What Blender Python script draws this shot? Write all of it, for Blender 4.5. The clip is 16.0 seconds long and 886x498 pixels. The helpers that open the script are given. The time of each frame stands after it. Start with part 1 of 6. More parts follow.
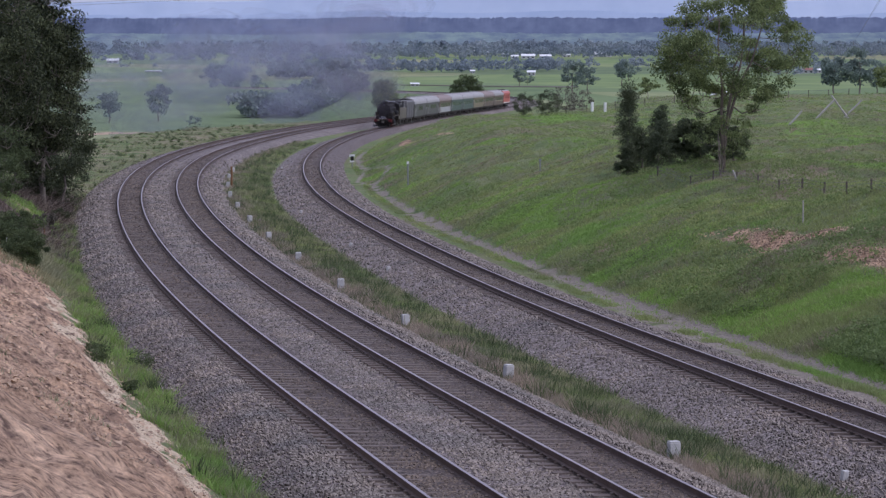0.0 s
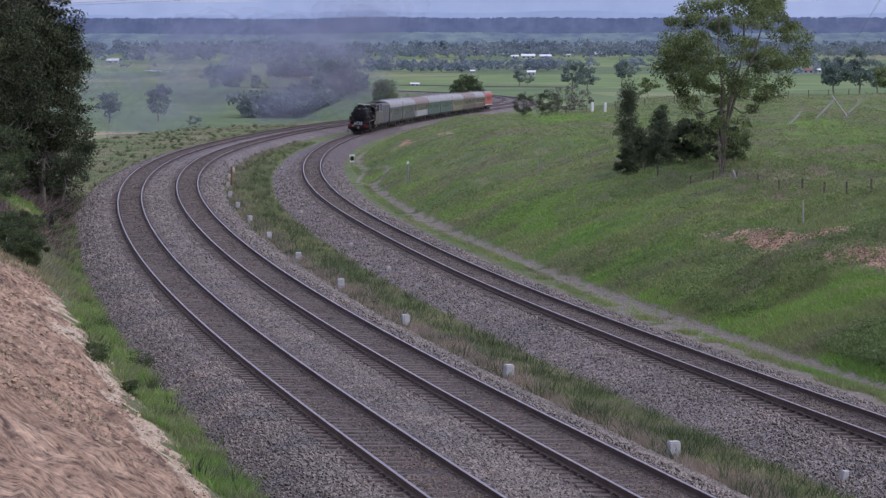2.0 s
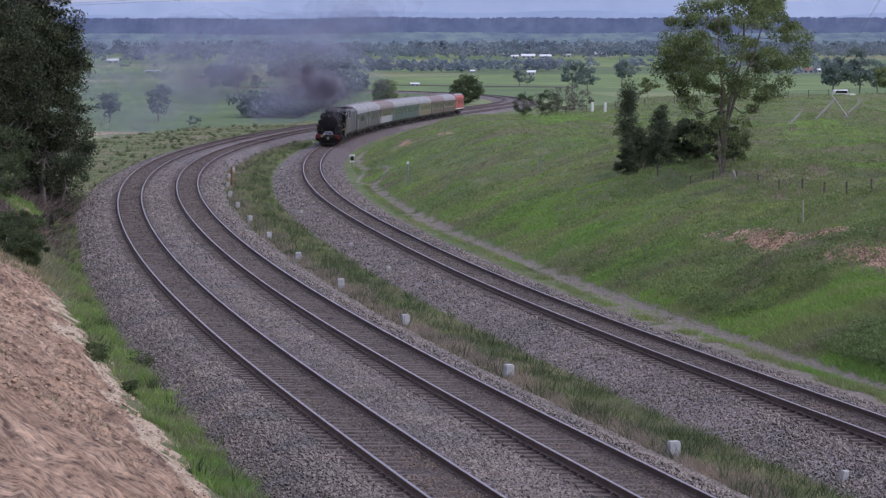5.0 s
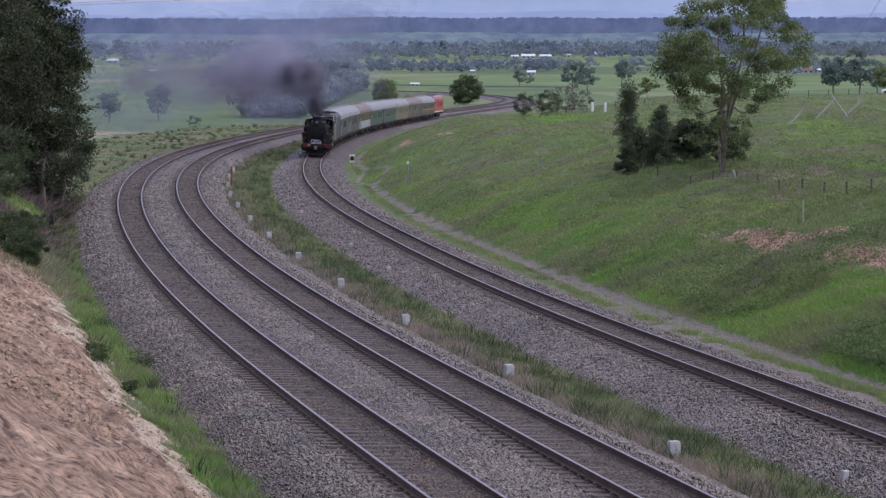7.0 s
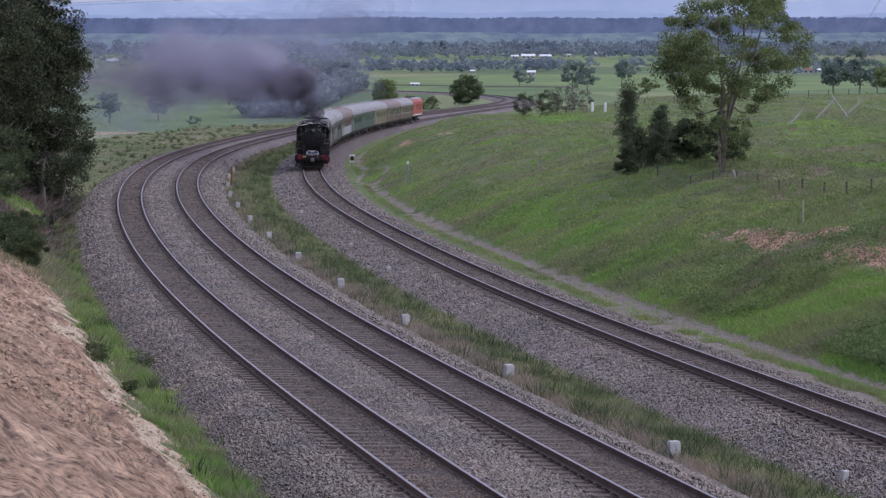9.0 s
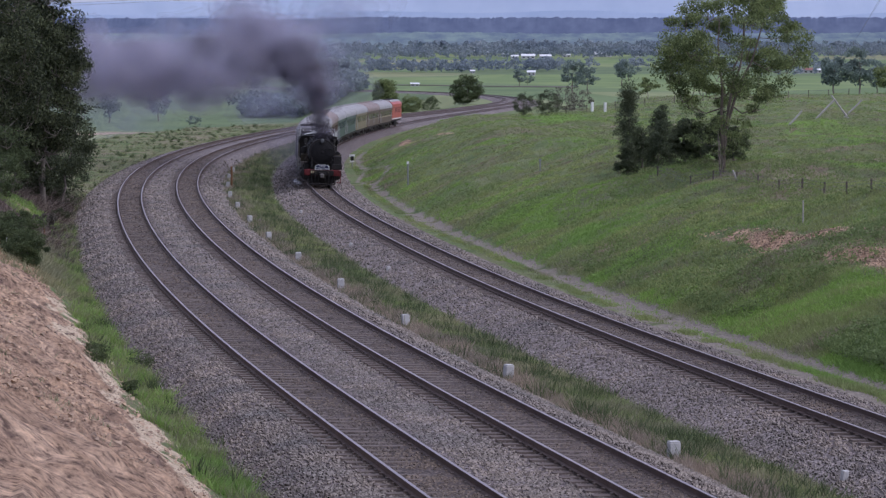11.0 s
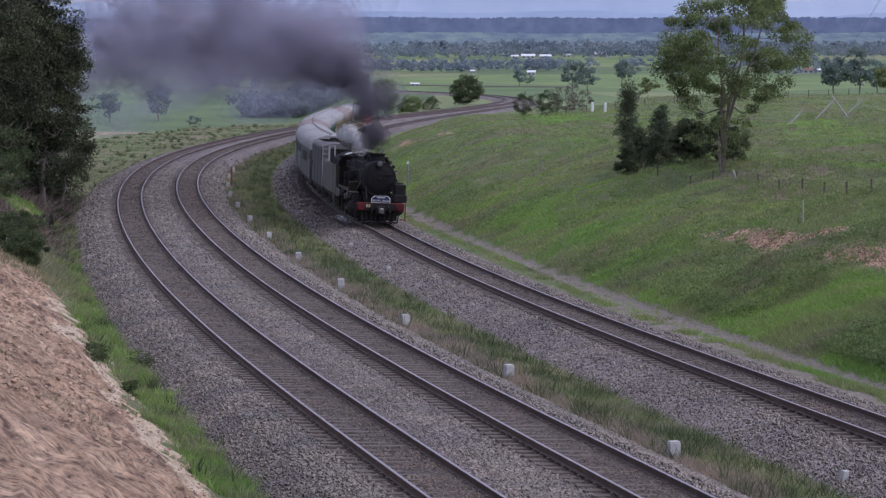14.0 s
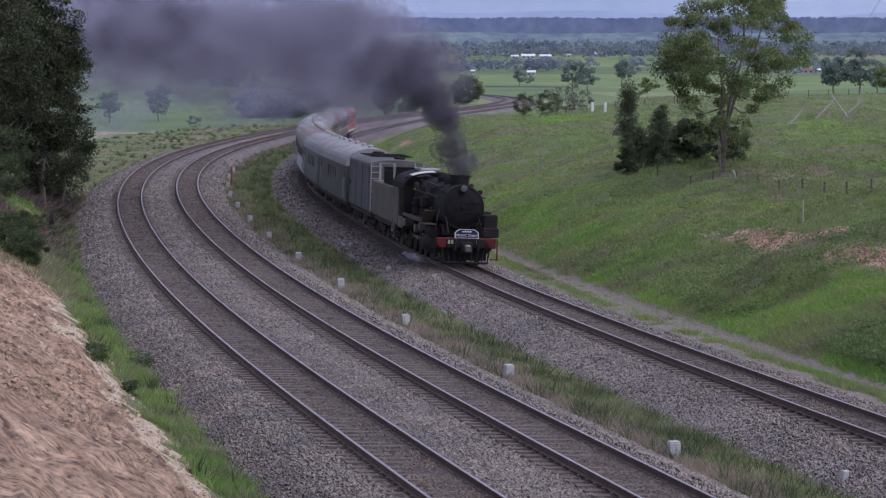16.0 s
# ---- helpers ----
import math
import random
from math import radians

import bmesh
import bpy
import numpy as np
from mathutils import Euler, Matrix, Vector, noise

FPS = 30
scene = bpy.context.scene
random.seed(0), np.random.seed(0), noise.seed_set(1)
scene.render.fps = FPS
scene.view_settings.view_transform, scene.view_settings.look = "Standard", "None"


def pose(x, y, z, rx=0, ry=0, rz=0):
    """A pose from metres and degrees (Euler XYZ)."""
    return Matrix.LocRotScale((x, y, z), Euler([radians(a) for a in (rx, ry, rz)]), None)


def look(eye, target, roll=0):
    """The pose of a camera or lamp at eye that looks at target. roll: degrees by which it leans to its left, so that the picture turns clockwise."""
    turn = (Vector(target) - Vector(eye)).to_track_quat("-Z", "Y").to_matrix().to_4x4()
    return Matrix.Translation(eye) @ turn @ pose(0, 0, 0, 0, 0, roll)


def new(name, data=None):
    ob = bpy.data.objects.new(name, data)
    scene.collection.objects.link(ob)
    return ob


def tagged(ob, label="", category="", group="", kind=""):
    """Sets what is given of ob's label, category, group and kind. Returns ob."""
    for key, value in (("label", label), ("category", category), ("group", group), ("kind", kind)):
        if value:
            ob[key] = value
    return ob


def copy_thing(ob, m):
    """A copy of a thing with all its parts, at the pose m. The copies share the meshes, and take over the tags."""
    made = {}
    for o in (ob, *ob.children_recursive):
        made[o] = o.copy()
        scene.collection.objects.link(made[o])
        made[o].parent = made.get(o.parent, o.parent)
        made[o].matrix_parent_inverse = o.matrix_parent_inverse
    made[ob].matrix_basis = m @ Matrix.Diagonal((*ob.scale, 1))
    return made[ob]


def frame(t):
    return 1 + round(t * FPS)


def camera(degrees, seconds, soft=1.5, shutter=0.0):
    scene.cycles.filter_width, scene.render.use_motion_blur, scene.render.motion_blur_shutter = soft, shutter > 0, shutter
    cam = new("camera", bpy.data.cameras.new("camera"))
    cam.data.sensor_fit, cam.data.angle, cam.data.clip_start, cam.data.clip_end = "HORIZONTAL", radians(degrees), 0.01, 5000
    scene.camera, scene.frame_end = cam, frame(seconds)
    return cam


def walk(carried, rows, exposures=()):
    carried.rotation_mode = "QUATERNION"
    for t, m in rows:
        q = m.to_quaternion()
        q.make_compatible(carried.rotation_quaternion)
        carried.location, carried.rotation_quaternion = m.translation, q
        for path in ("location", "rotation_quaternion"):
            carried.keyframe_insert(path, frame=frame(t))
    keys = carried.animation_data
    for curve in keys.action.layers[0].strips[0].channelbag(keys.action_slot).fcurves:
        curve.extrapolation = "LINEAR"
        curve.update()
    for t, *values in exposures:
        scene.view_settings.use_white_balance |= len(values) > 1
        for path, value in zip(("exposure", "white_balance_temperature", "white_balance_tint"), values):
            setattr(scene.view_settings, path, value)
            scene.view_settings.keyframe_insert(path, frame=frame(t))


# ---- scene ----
HFOV, HORIZON_DROP = 19.344, 4.636          # lens across the width; tilt below the level
EYE = (0.0, 0.0, 8.16)
cam = camera(HFOV, 16.0, soft=1.3)
AIM = (0.0, 100.0, 8.16 - 100 * math.tan(radians(HORIZON_DROP)))
walk(cam, [(0, look(EYE, AIM, -0.124)), (16, look(EYE, AIM, -0.124))], exposures=[(0, 0.30, 5880, 22), (16, 0.30, 5880, 22)])

# ---- light: thick cloud, a wide weak sun high on the right ----
SUN_ELEVATION, SUN_TURN = radians(52), radians(115)
world = bpy.data.worlds.new("world")
scene.world = world
world.use_nodes = True
wn = world.node_tree.nodes
sky = wn.new("ShaderNodeTexSky")
sky.sky_type, sky.sun_disc = "NISHITA", False
sky.sun_elevation, sky.sun_rotation = SUN_ELEVATION, SUN_TURN
sky.air_density, sky.dust_density, sky.ozone_density = 1.0, 1.0, 2.0
# cloud sheet over the whole sky: bright grey-blue, a little uneven
wl = world.node_tree.links
wtc, wno, wrp, wmx = wn.new("ShaderNodeTexCoord"), wn.new("ShaderNodeTexNoise"), wn.new("ShaderNodeValToRGB"), wn.new("ShaderNodeMix")
wno.inputs["Scale"].default_value, wno.inputs["Detail"].default_value = 3.0, 6
wrp.color_ramp.elements[0].position, wrp.color_ramp.elements[0].color = 0.3, (4.1, 4.6, 6.0, 1)
wrp.color_ramp.elements[1].position, wrp.color_ramp.elements[1].color = 0.7, (5.6, 6.1, 7.4, 1)
wmx.data_type = "RGBA"
wmx.inputs[0].default_value = 0.85
wl.new(wtc.outputs["Generated"], wno.inputs["Vector"])
wl.new(wno.outputs[0], wrp.inputs[0])
wl.new(sky.outputs[0], wmx.inputs[6])
wl.new(wrp.outputs[0], wmx.inputs[7])
wl.new(wmx.outputs[2], wn["Background"].inputs[0])
wn["Background"].inputs[1].default_value = 0.086
sun = new("sun", bpy.data.lights.new("sun", "SUN"))
sun.data.energy, sun.data.angle, sun.data.color = 1.75, radians(75), (1.0, 0.96, 0.92)
sun.matrix_basis = look((0, 0, 60), (-60 * math.cos(SUN_ELEVATION) * math.sin(SUN_TURN), -60 * math.cos(SUN_ELEVATION) * math.cos(SUN_TURN),
                                    60 - 60 * math.sin(SUN_ELEVATION)))


# ---- materials ----
def material(name, rough=0.8, metal=0.0):
    m = bpy.data.materials.new(name)
    m.use_nodes = True
    b = m.node_tree.nodes["Principled BSDF"]
    b.inputs["Roughness"].default_value, b.inputs["Metallic"].default_value = rough, metal
    return m, m.node_tree.nodes, m.node_tree.links, b


def noise_node(nodes, links, scale, detail=6, where="Object", rough=0.6):
    tc = nodes.new("ShaderNodeTexCoord")
    n = nodes.new("ShaderNodeTexNoise")
    n.inputs["Scale"].default_value, n.inputs["Detail"].default_value, n.inputs["Roughness"].default_value = scale, detail, rough
    links.new(tc.outputs[where], n.inputs["Vector"])
    return n


def ramp(nodes, links, source, stops):
    r = nodes.new("ShaderNodeValToRGB")
    while len(r.color_ramp.elements) < len(stops):
        r.color_ramp.elements.new(0.5)
    for e, (p, c) in zip(r.color_ramp.elements, stops):
        e.position, e.color = p, (*c, 1)
    links.new(source, r.inputs[0])
    return r


def mixed(nodes, links, kind, fac, a, b):
    m = nodes.new("ShaderNodeMix")
    m.data_type, m.blend_type = "RGBA", kind
    for socket, v in ((m.inputs[0], fac), (m.inputs[6], a), (m.inputs[7], b)):
        if isinstance(v, (int, float)):
            socket.default_value = v
        elif isinstance(v, tuple):
            socket.default_value = (*v, 1)
        else:
            links.new(v, socket)
    return m.outputs[2]


def bump(nodes, links, b, height, strength, distance):
    n = nodes.new("ShaderNodeBump")
    n.inputs["Strength"].default_value, n.inputs["Distance"].default_value = strength, distance
    links.new(height, n.inputs["Height"])
    links.new(n.outputs[0], b.inputs["Normal"])


def worn(name, dark, light, scale=3.0, fine=40.0, rough=0.7, metal=0.0, relief=0.01, island=False):
    """A surface whose colour wanders between two tones at two scales, with fine relief."""
    m, n, l, b = material(name, rough, metal)
    b.inputs["Specular IOR Level"].default_value = 0.22
    big, small = noise_node(n, l, scale), noise_node(n, l, fine, 4)
    add = n.new("ShaderNodeMath")
    add.operation = "MULTIPLY_ADD"
    l.new(small.outputs[0], add.inputs[0])
    add.inputs[1].default_value = 0.45
    half = n.new("ShaderNodeMath")
    half.operation = "MULTIPLY"
    half.inputs[1].default_value = 0.6
    l.new(big.outputs[0], half.inputs[0])
    l.new(half.outputs[0], add.inputs[2])
    c = ramp(n, l, add.outputs[0], [(0.36, dark), (0.68, light)]).outputs[0]
    if island:
        g = n.new("ShaderNodeNewGeometry")
        tone = ramp(n, l, g.outputs["Random Per Island"], [(0.0, (0.55, 0.55, 0.55)), (1.0, (1.35, 1.35, 1.35))])
        c = mixed(n, l, "MULTIPLY", 1.0, c, tone.outputs[0])
    l.new(c, b.inputs["Base Color"])
    bump(n, l, b, small.outputs[0], 0.5, relief)
    return m


def leafy(name, dark, light, big_scale=0.15, glow=0.45, swing=0.0):
    """Leaves or blades: each island its own tone, the clumps wander in colour."""
    m, n, l, b = material(name, 0.65)
    g = n.new("ShaderNodeNewGeometry")
    tone = ramp(n, l, g.outputs["Random Per Island"], [(0.0, dark), (1.0, light)])
    big = noise_node(n, l, big_scale, 4)
    shade = ramp(n, l, big.outputs[0], [(0.3, (0.7 - swing, 0.75 - swing, 0.75 - swing)), (0.7, (1.25 + swing, 1.2 + swing, 1.05 + swing))])
    l.new(mixed(n, l, "MULTIPLY", 1.0, tone.outputs[0], shade.outputs[0]), b.inputs["Base Color"])
    b.inputs["Specular IOR Level"].default_value = 0.25
    if glow:
        thin = n.new("ShaderNodeBsdfTranslucent")
        both = n.new("ShaderNodeMixShader")
        both.inputs[0].default_value = glow
        l.new(b.inputs["Base Color"].links[0].from_socket, thin.inputs[0])
        l.new(b.outputs[0], both.inputs[1])
        l.new(thin.outputs[0], both.inputs[2])
        l.new(both.outputs[0], n["Material Output"].inputs[0])
    return m


def ground_material():
    """Meadow that turns to bare clay, pale grit or stubble where the sheet's own masks say so."""
    m, n, l, b = material("meadow", 0.95)
    b.inputs["Specular IOR Level"].default_value = 0.1
    big, mid, fine = noise_node(n, l, 0.06, 5), noise_node(n, l, 0.5, 6), noise_node(n, l, 6.0, 6)
    grass = ramp(n, l, mid.outputs[0], [(0.3, (0.10, 0.145, 0.06)), (0.5, (0.16, 0.205, 0.09)), (0.72, (0.23, 0.245, 0.14))])
    dry = ramp(n, l, fine.outputs[0], [(0.3, (0.16, 0.145, 0.09)), (0.7, (0.26, 0.225, 0.145))])
    where_dry = ramp(n, l, big.outputs[0], [(0.48, (0, 0, 0)), (0.68, (0.75, 0.75, 0.75))])
    colour = mixed(n, l, "MIX", where_dry.outputs[0], grass.outputs[0], dry.outputs[0])
    clay = ramp(n, l, mid.outputs[0], [(0.30, (0.16, 0.112, 0.095)), (0.45, (0.365, 0.245, 0.168)), (0.72, (0.57, 0.41, 0.295))])
    # crevice shade and pale highlights, painted into the clay by two noise layers
    clay_fine = ramp(n, l, fine.outputs[0], [(0.36, (0.42, 0.40, 0.42)), (0.46, (0.95, 0.95, 0.95)), (0.66, (1.35, 1.35, 1.33))])
    crust = noise_node(n, l, 2.3, 8, "Object", 0.75)
    crack_shade = ramp(n, l, crust.outputs[0], [(0.36, (0.40, 0.39, 0.43)), (0.47, (0.95, 0.95, 0.95)), (0.64, (1.35, 1.33, 1.28))])
    clay_c = mixed(n, l, "MULTIPLY", 1.0, mixed(n, l, "MULTIPLY", 1.0, clay.outputs[0], clay_fine.outputs[0]), crack_shade.outputs[0])
    grit = ramp(n, l, fine.outputs[0], [(0.34, (0.26, 0.205, 0.155)), (0.44, (0.58, 0.46, 0.325)), (0.7, (0.78, 0.64, 0.47))])
    litter = ramp(n, l, fine.outputs[0], [(0.3, (0.055, 0.040, 0.034)), (0.7, (0.16, 0.12, 0.10))])
    trail = ramp(n, l, fine.outputs[0], [(0.3, (0.19, 0.165, 0.14)), (0.7, (0.36, 0.315, 0.27))])
    lush = ramp(n, l, fine.outputs[0], [(0.3, (0.13, 0.22, 0.05)), (0.7, (0.22, 0.335, 0.085))])
    straw = ramp(n, l, fine.outputs[0], [(0.3, (0.20, 0.175, 0.115)), (0.7, (0.33, 0.285, 0.20))])
    for mask, paint in (("lush", lush.outputs[0]), ("straw", straw.outputs[0]), ("clay", clay_c), ("grit", grit.outputs[0]), ("litter", litter.outputs[0]), ("trail", trail.outputs[0])):
        a = n.new("ShaderNodeAttribute")
        a.attribute_name = mask
        edge = n.new("ShaderNodeMath")
        edge.operation = "ADD"
        l.new(a.outputs["Fac"], edge.inputs[0])
        sub = n.new("ShaderNodeMath")
        sub.operation = "MULTIPLY_ADD"
        sub.inputs[1].default_value, sub.inputs[2].default_value = 1.4, -0.7
        l.new(mid.outputs[0], sub.inputs[0])
        l.new(sub.outputs[0], edge.inputs[1])
        cut = ramp(n, l, edge.outputs[0], [(0.4, (0, 0, 0)), (0.6, (1, 1, 1))])
        colour = mixed(n, l, "MIX", cut.outputs[0], colour, paint)
    l.new(colour, b.inputs["Base Color"])
    bump(n, l, b, fine.outputs[0], 1.0, 0.22)
    return m


def field_material():
    """Far river flats: broad paddocks of different greens and stubble."""
    m, n, l, b = material("river_flats", 0.95)
    b.inputs["Specular IOR Level"].default_value = 0.1
    tc = n.new("ShaderNodeTexCoord")
    mp = n.new("ShaderNodeMapping")
    mp.inputs["Scale"].default_value = (0.0045, 0.0028, 0.0)
    mp.inputs["Rotation"].default_value = (0, 0, 0.2)
    v = n.new("ShaderNodeTexVoronoi")
    v.inputs["Scale"].default_value = 1.0
    l.new(tc.outputs["Object"], mp.inputs[0])
    l.new(mp.outputs[0], v.inputs["Vector"])
    sep = n.new("ShaderNodeSeparateColor")
    l.new(v.outputs["Color"], sep.inputs[0])
    crop = ramp(n, l, sep.outputs[0], [(0.0, (0.135, 0.18, 0.10)), (0.35, (0.155, 0.215, 0.10)), (0.7, (0.185, 0.25, 0.105)), (1.0, (0.25, 0.255, 0.15))])
    patch = noise_node(n, l, 0.02, 6)
    tone = ramp(n, l, patch.outputs[0], [(0.3, (0.75, 0.8, 0.85)), (0.7, (1.2, 1.15, 1.1))])
    l.new(mixed(n, l, "MULTIPLY", 1.0, crop.outputs[0], tone.outputs[0]), b.inputs["Base Color"])
    return m


def ballast_material(name, low, high, scale=14.0):
    m, n, l, b = material(name, 0.9)
    tc = n.new("ShaderNodeTexCoord")
    v = n.new("ShaderNodeTexVoronoi")
    v.inputs["Scale"].default_value = scale
    l.new(tc.outputs["Object"], v.inputs["Vector"])
    sep = n.new("ShaderNodeSeparateColor")
    l.new(v.outputs["Color"], sep.inputs[0])
    stone = ramp(n, l, sep.outputs[0], [(0.0, low), (1.0, high)])
    # shade between the stones, painted as darker colour at the cell edges
    gap = ramp(n, l, v.outputs["Distance"], [(0.3, (1, 1, 1)), (0.75, (0.35, 0.33, 0.33))])
    big, mid = noise_node(n, l, 0.35, 5), noise_node(n, l, 4.0, 6, "Object", 0.75)
    tone = ramp(n, l, big.outputs[0], [(0.3, (0.78, 0.76, 0.76)), (0.7, (1.2, 1.2, 1.2))])
    clot = ramp(n, l, mid.outputs[0], [(0.35, (0.55, 0.54, 0.54)), (0.65, (1.4, 1.4, 1.4))])
    c = mixed(n, l, "MULTIPLY", 1.0, mixed(n, l, "MULTIPLY", 1.0, stone.outputs[0], gap.outputs[0]), tone.outputs[0])
    c = mixed(n, l, "MULTIPLY", 1.0, c, clot.outputs[0])
    l.new(c, b.inputs["Base Color"])
    inv = n.new("ShaderNodeMath")
    inv.operation = "SUBTRACT"
    inv.inputs[0].default_value = 1.0
    l.new(v.outputs["Distance"], inv.inputs[1])
    bump(n, l, b, inv.outputs[0], 1.0, 0.05)
    return m


MAT = {
    "meadow": ground_material(), "flats": field_material(),
    "ballast": ballast_material("ballast_stone", (0.113, 0.091, 0.086), (0.292, 0.245, 0.233)),
    "ballast_fresh_hazed": ballast_material("fresh_and_hazed_ballast", (0.150, 0.128, 0.120), (0.385, 0.335, 0.312)),
    "ballast_dark": ballast_material("oily_ballast", (0.062, 0.046, 0.040), (0.165, 0.128, 0.112)),
    "rail": worn("rail_side", (0.075, 0.052, 0.043), (0.14, 0.10, 0.085), rough=0.7, relief=0.002),
    "railhead": worn("rail_head", (0.40, 0.335, 0.325), (0.56, 0.485, 0.47), rough=0.42, metal=1.0, relief=0.0005),
    "sleeper": worn("sleeper_concrete", (0.085, 0.066, 0.057), (0.18, 0.145, 0.127), 0.8, 20),
    "grass": leafy("grass_blades", (0.24, 0.285, 0.118), (0.37, 0.425, 0.19), 0.05),
    "gum": leafy("gum_leaves", (0.115, 0.15, 0.062), (0.29, 0.345, 0.16), 1.0, 0.5, 0.3),
    "she_oak": leafy("she_oak_needles", (0.058, 0.075, 0.046), (0.14, 0.165, 0.096), 0.5),
    "gum_bark": worn("reddish_gum_bark", (0.075, 0.058, 0.046), (0.24, 0.20, 0.165), 1.2, 20, 0.9, 0, 0.03),
    "bark": worn("grey_bark", (0.10, 0.085, 0.07), (0.30, 0.26, 0.22), 4, 30, 0.9, 0, 0.03),
    "black": worn("sooty_black_paint", (0.005, 0.005, 0.006), (0.014, 0.013, 0.014), 2, 30, 0.75, 0, 0.002),
    "red": worn("red_paint", (0.06, 0.011, 0.011), (0.145, 0.02, 0.022), 2, 20, 0.6, 0, 0.002),
}


# ---- the lines: easy curves through a few stations, each on the falling grade ----
GRADE = 0.01263
STATIONS = np.array([-80, 0, 40, 70, 100, 135, 170, 210, 260, 320, 400, 480, 580, 680, 770, 860, 950, 1110, 1300, 1500.0])
WEST_LINE = np.array([28.5, 11.6, 2.6, -4.16, -10.12, -15.86, -20.5, -24.3, -26.51, -25.57, -20.05, -10.13, 3.67, 14.2, 18.0, 15.5, 6.5, -24, -78, -150])
EAST_LINE = np.array([41.5, 24.0, 15.15, 8.72, 2.95, -2.45, -6.88, -10.4, -12.73, -12.76, -8.57, -1.02, 10.6, 21.8, 25.8, 23.2, 14.2, -16, -70, -142])
TRACK_GAP, EAST_DROP, CANT = 3.9, 0.30, 0.09


def bends(k, v):
    n, h = len(k), np.diff(k)
    a, b = np.zeros((n, n)), np.zeros((n, n))
    a[0, 0] = a[-1, -1] = 1
    for i in range(1, n - 1):
        a[i, i - 1], a[i, i], a[i, i + 1] = h[i - 1], 2 * (h[i - 1] + h[i]), h[i]
        b[i, i - 1], b[i, i], b[i, i + 1] = 6 / h[i - 1], -6 / h[i - 1] - 6 / h[i], 6 / h[i]
    return np.linalg.solve(a, b) @ v


WEST_BENDS, EAST_BENDS = bends(STATIONS, WEST_LINE), bends(STATIONS, EAST_LINE)


def line_x(y, east=False):
    """Sideways place and slope of a line at the distances y."""
    v, m = (EAST_LINE, EAST_BENDS) if east else (WEST_LINE, WEST_BENDS)
    y = np.asarray(y, float)
    c = np.clip(y, STATIONS[0], STATIONS[-1])
    i = np.clip(np.searchsorted(STATIONS, c) - 1, 0, len(STATIONS) - 2)
    h = STATIONS[i + 1] - STATIONS[i]
    a, b = (STATIONS[i + 1] - c) / h, (c - STATIONS[i]) / h
    x = a * v[i] + b * v[i + 1] + ((a ** 3 - a) * m[i] + (b ** 3 - b) * m[i + 1]) * h * h / 6
    d = (v[i + 1] - v[i]) / h + (-(3 * a * a - 1) * m[i] + (3 * b * b - 1) * m[i + 1]) * h / 6
    return x + (y - c) * d, d


def smooth(a, b, x):
    t = np.clip((x - a) / (b - a), 0, 1)
    return t * t * (3 - 2 * t)


def ripple(x, y, size, seed):
    """Cheap smooth unevenness of about +-1."""
    r = np.random.RandomState(seed)
    total = 0
    for _ in range(5):
        a, p, k = r.uniform(0, 6.28), r.uniform(0, 6.28), r.uniform(0.6, 1.9) / size
        total = total + np.sin((x * np.cos(a) + y * np.sin(a)) * k * 6.28 + p + 0.7 * np.sin((x * np.sin(a) - y * np.cos(a)) * k * 4 + p))
    return total / 3


def plain_z(x, y):
    return np.interp(y, [0, 500, 800, 2500, 4000, 4950], [-14, -22, -26, -27, -21, -14]) + 0.6 * ripple(x, y, 300, 5)


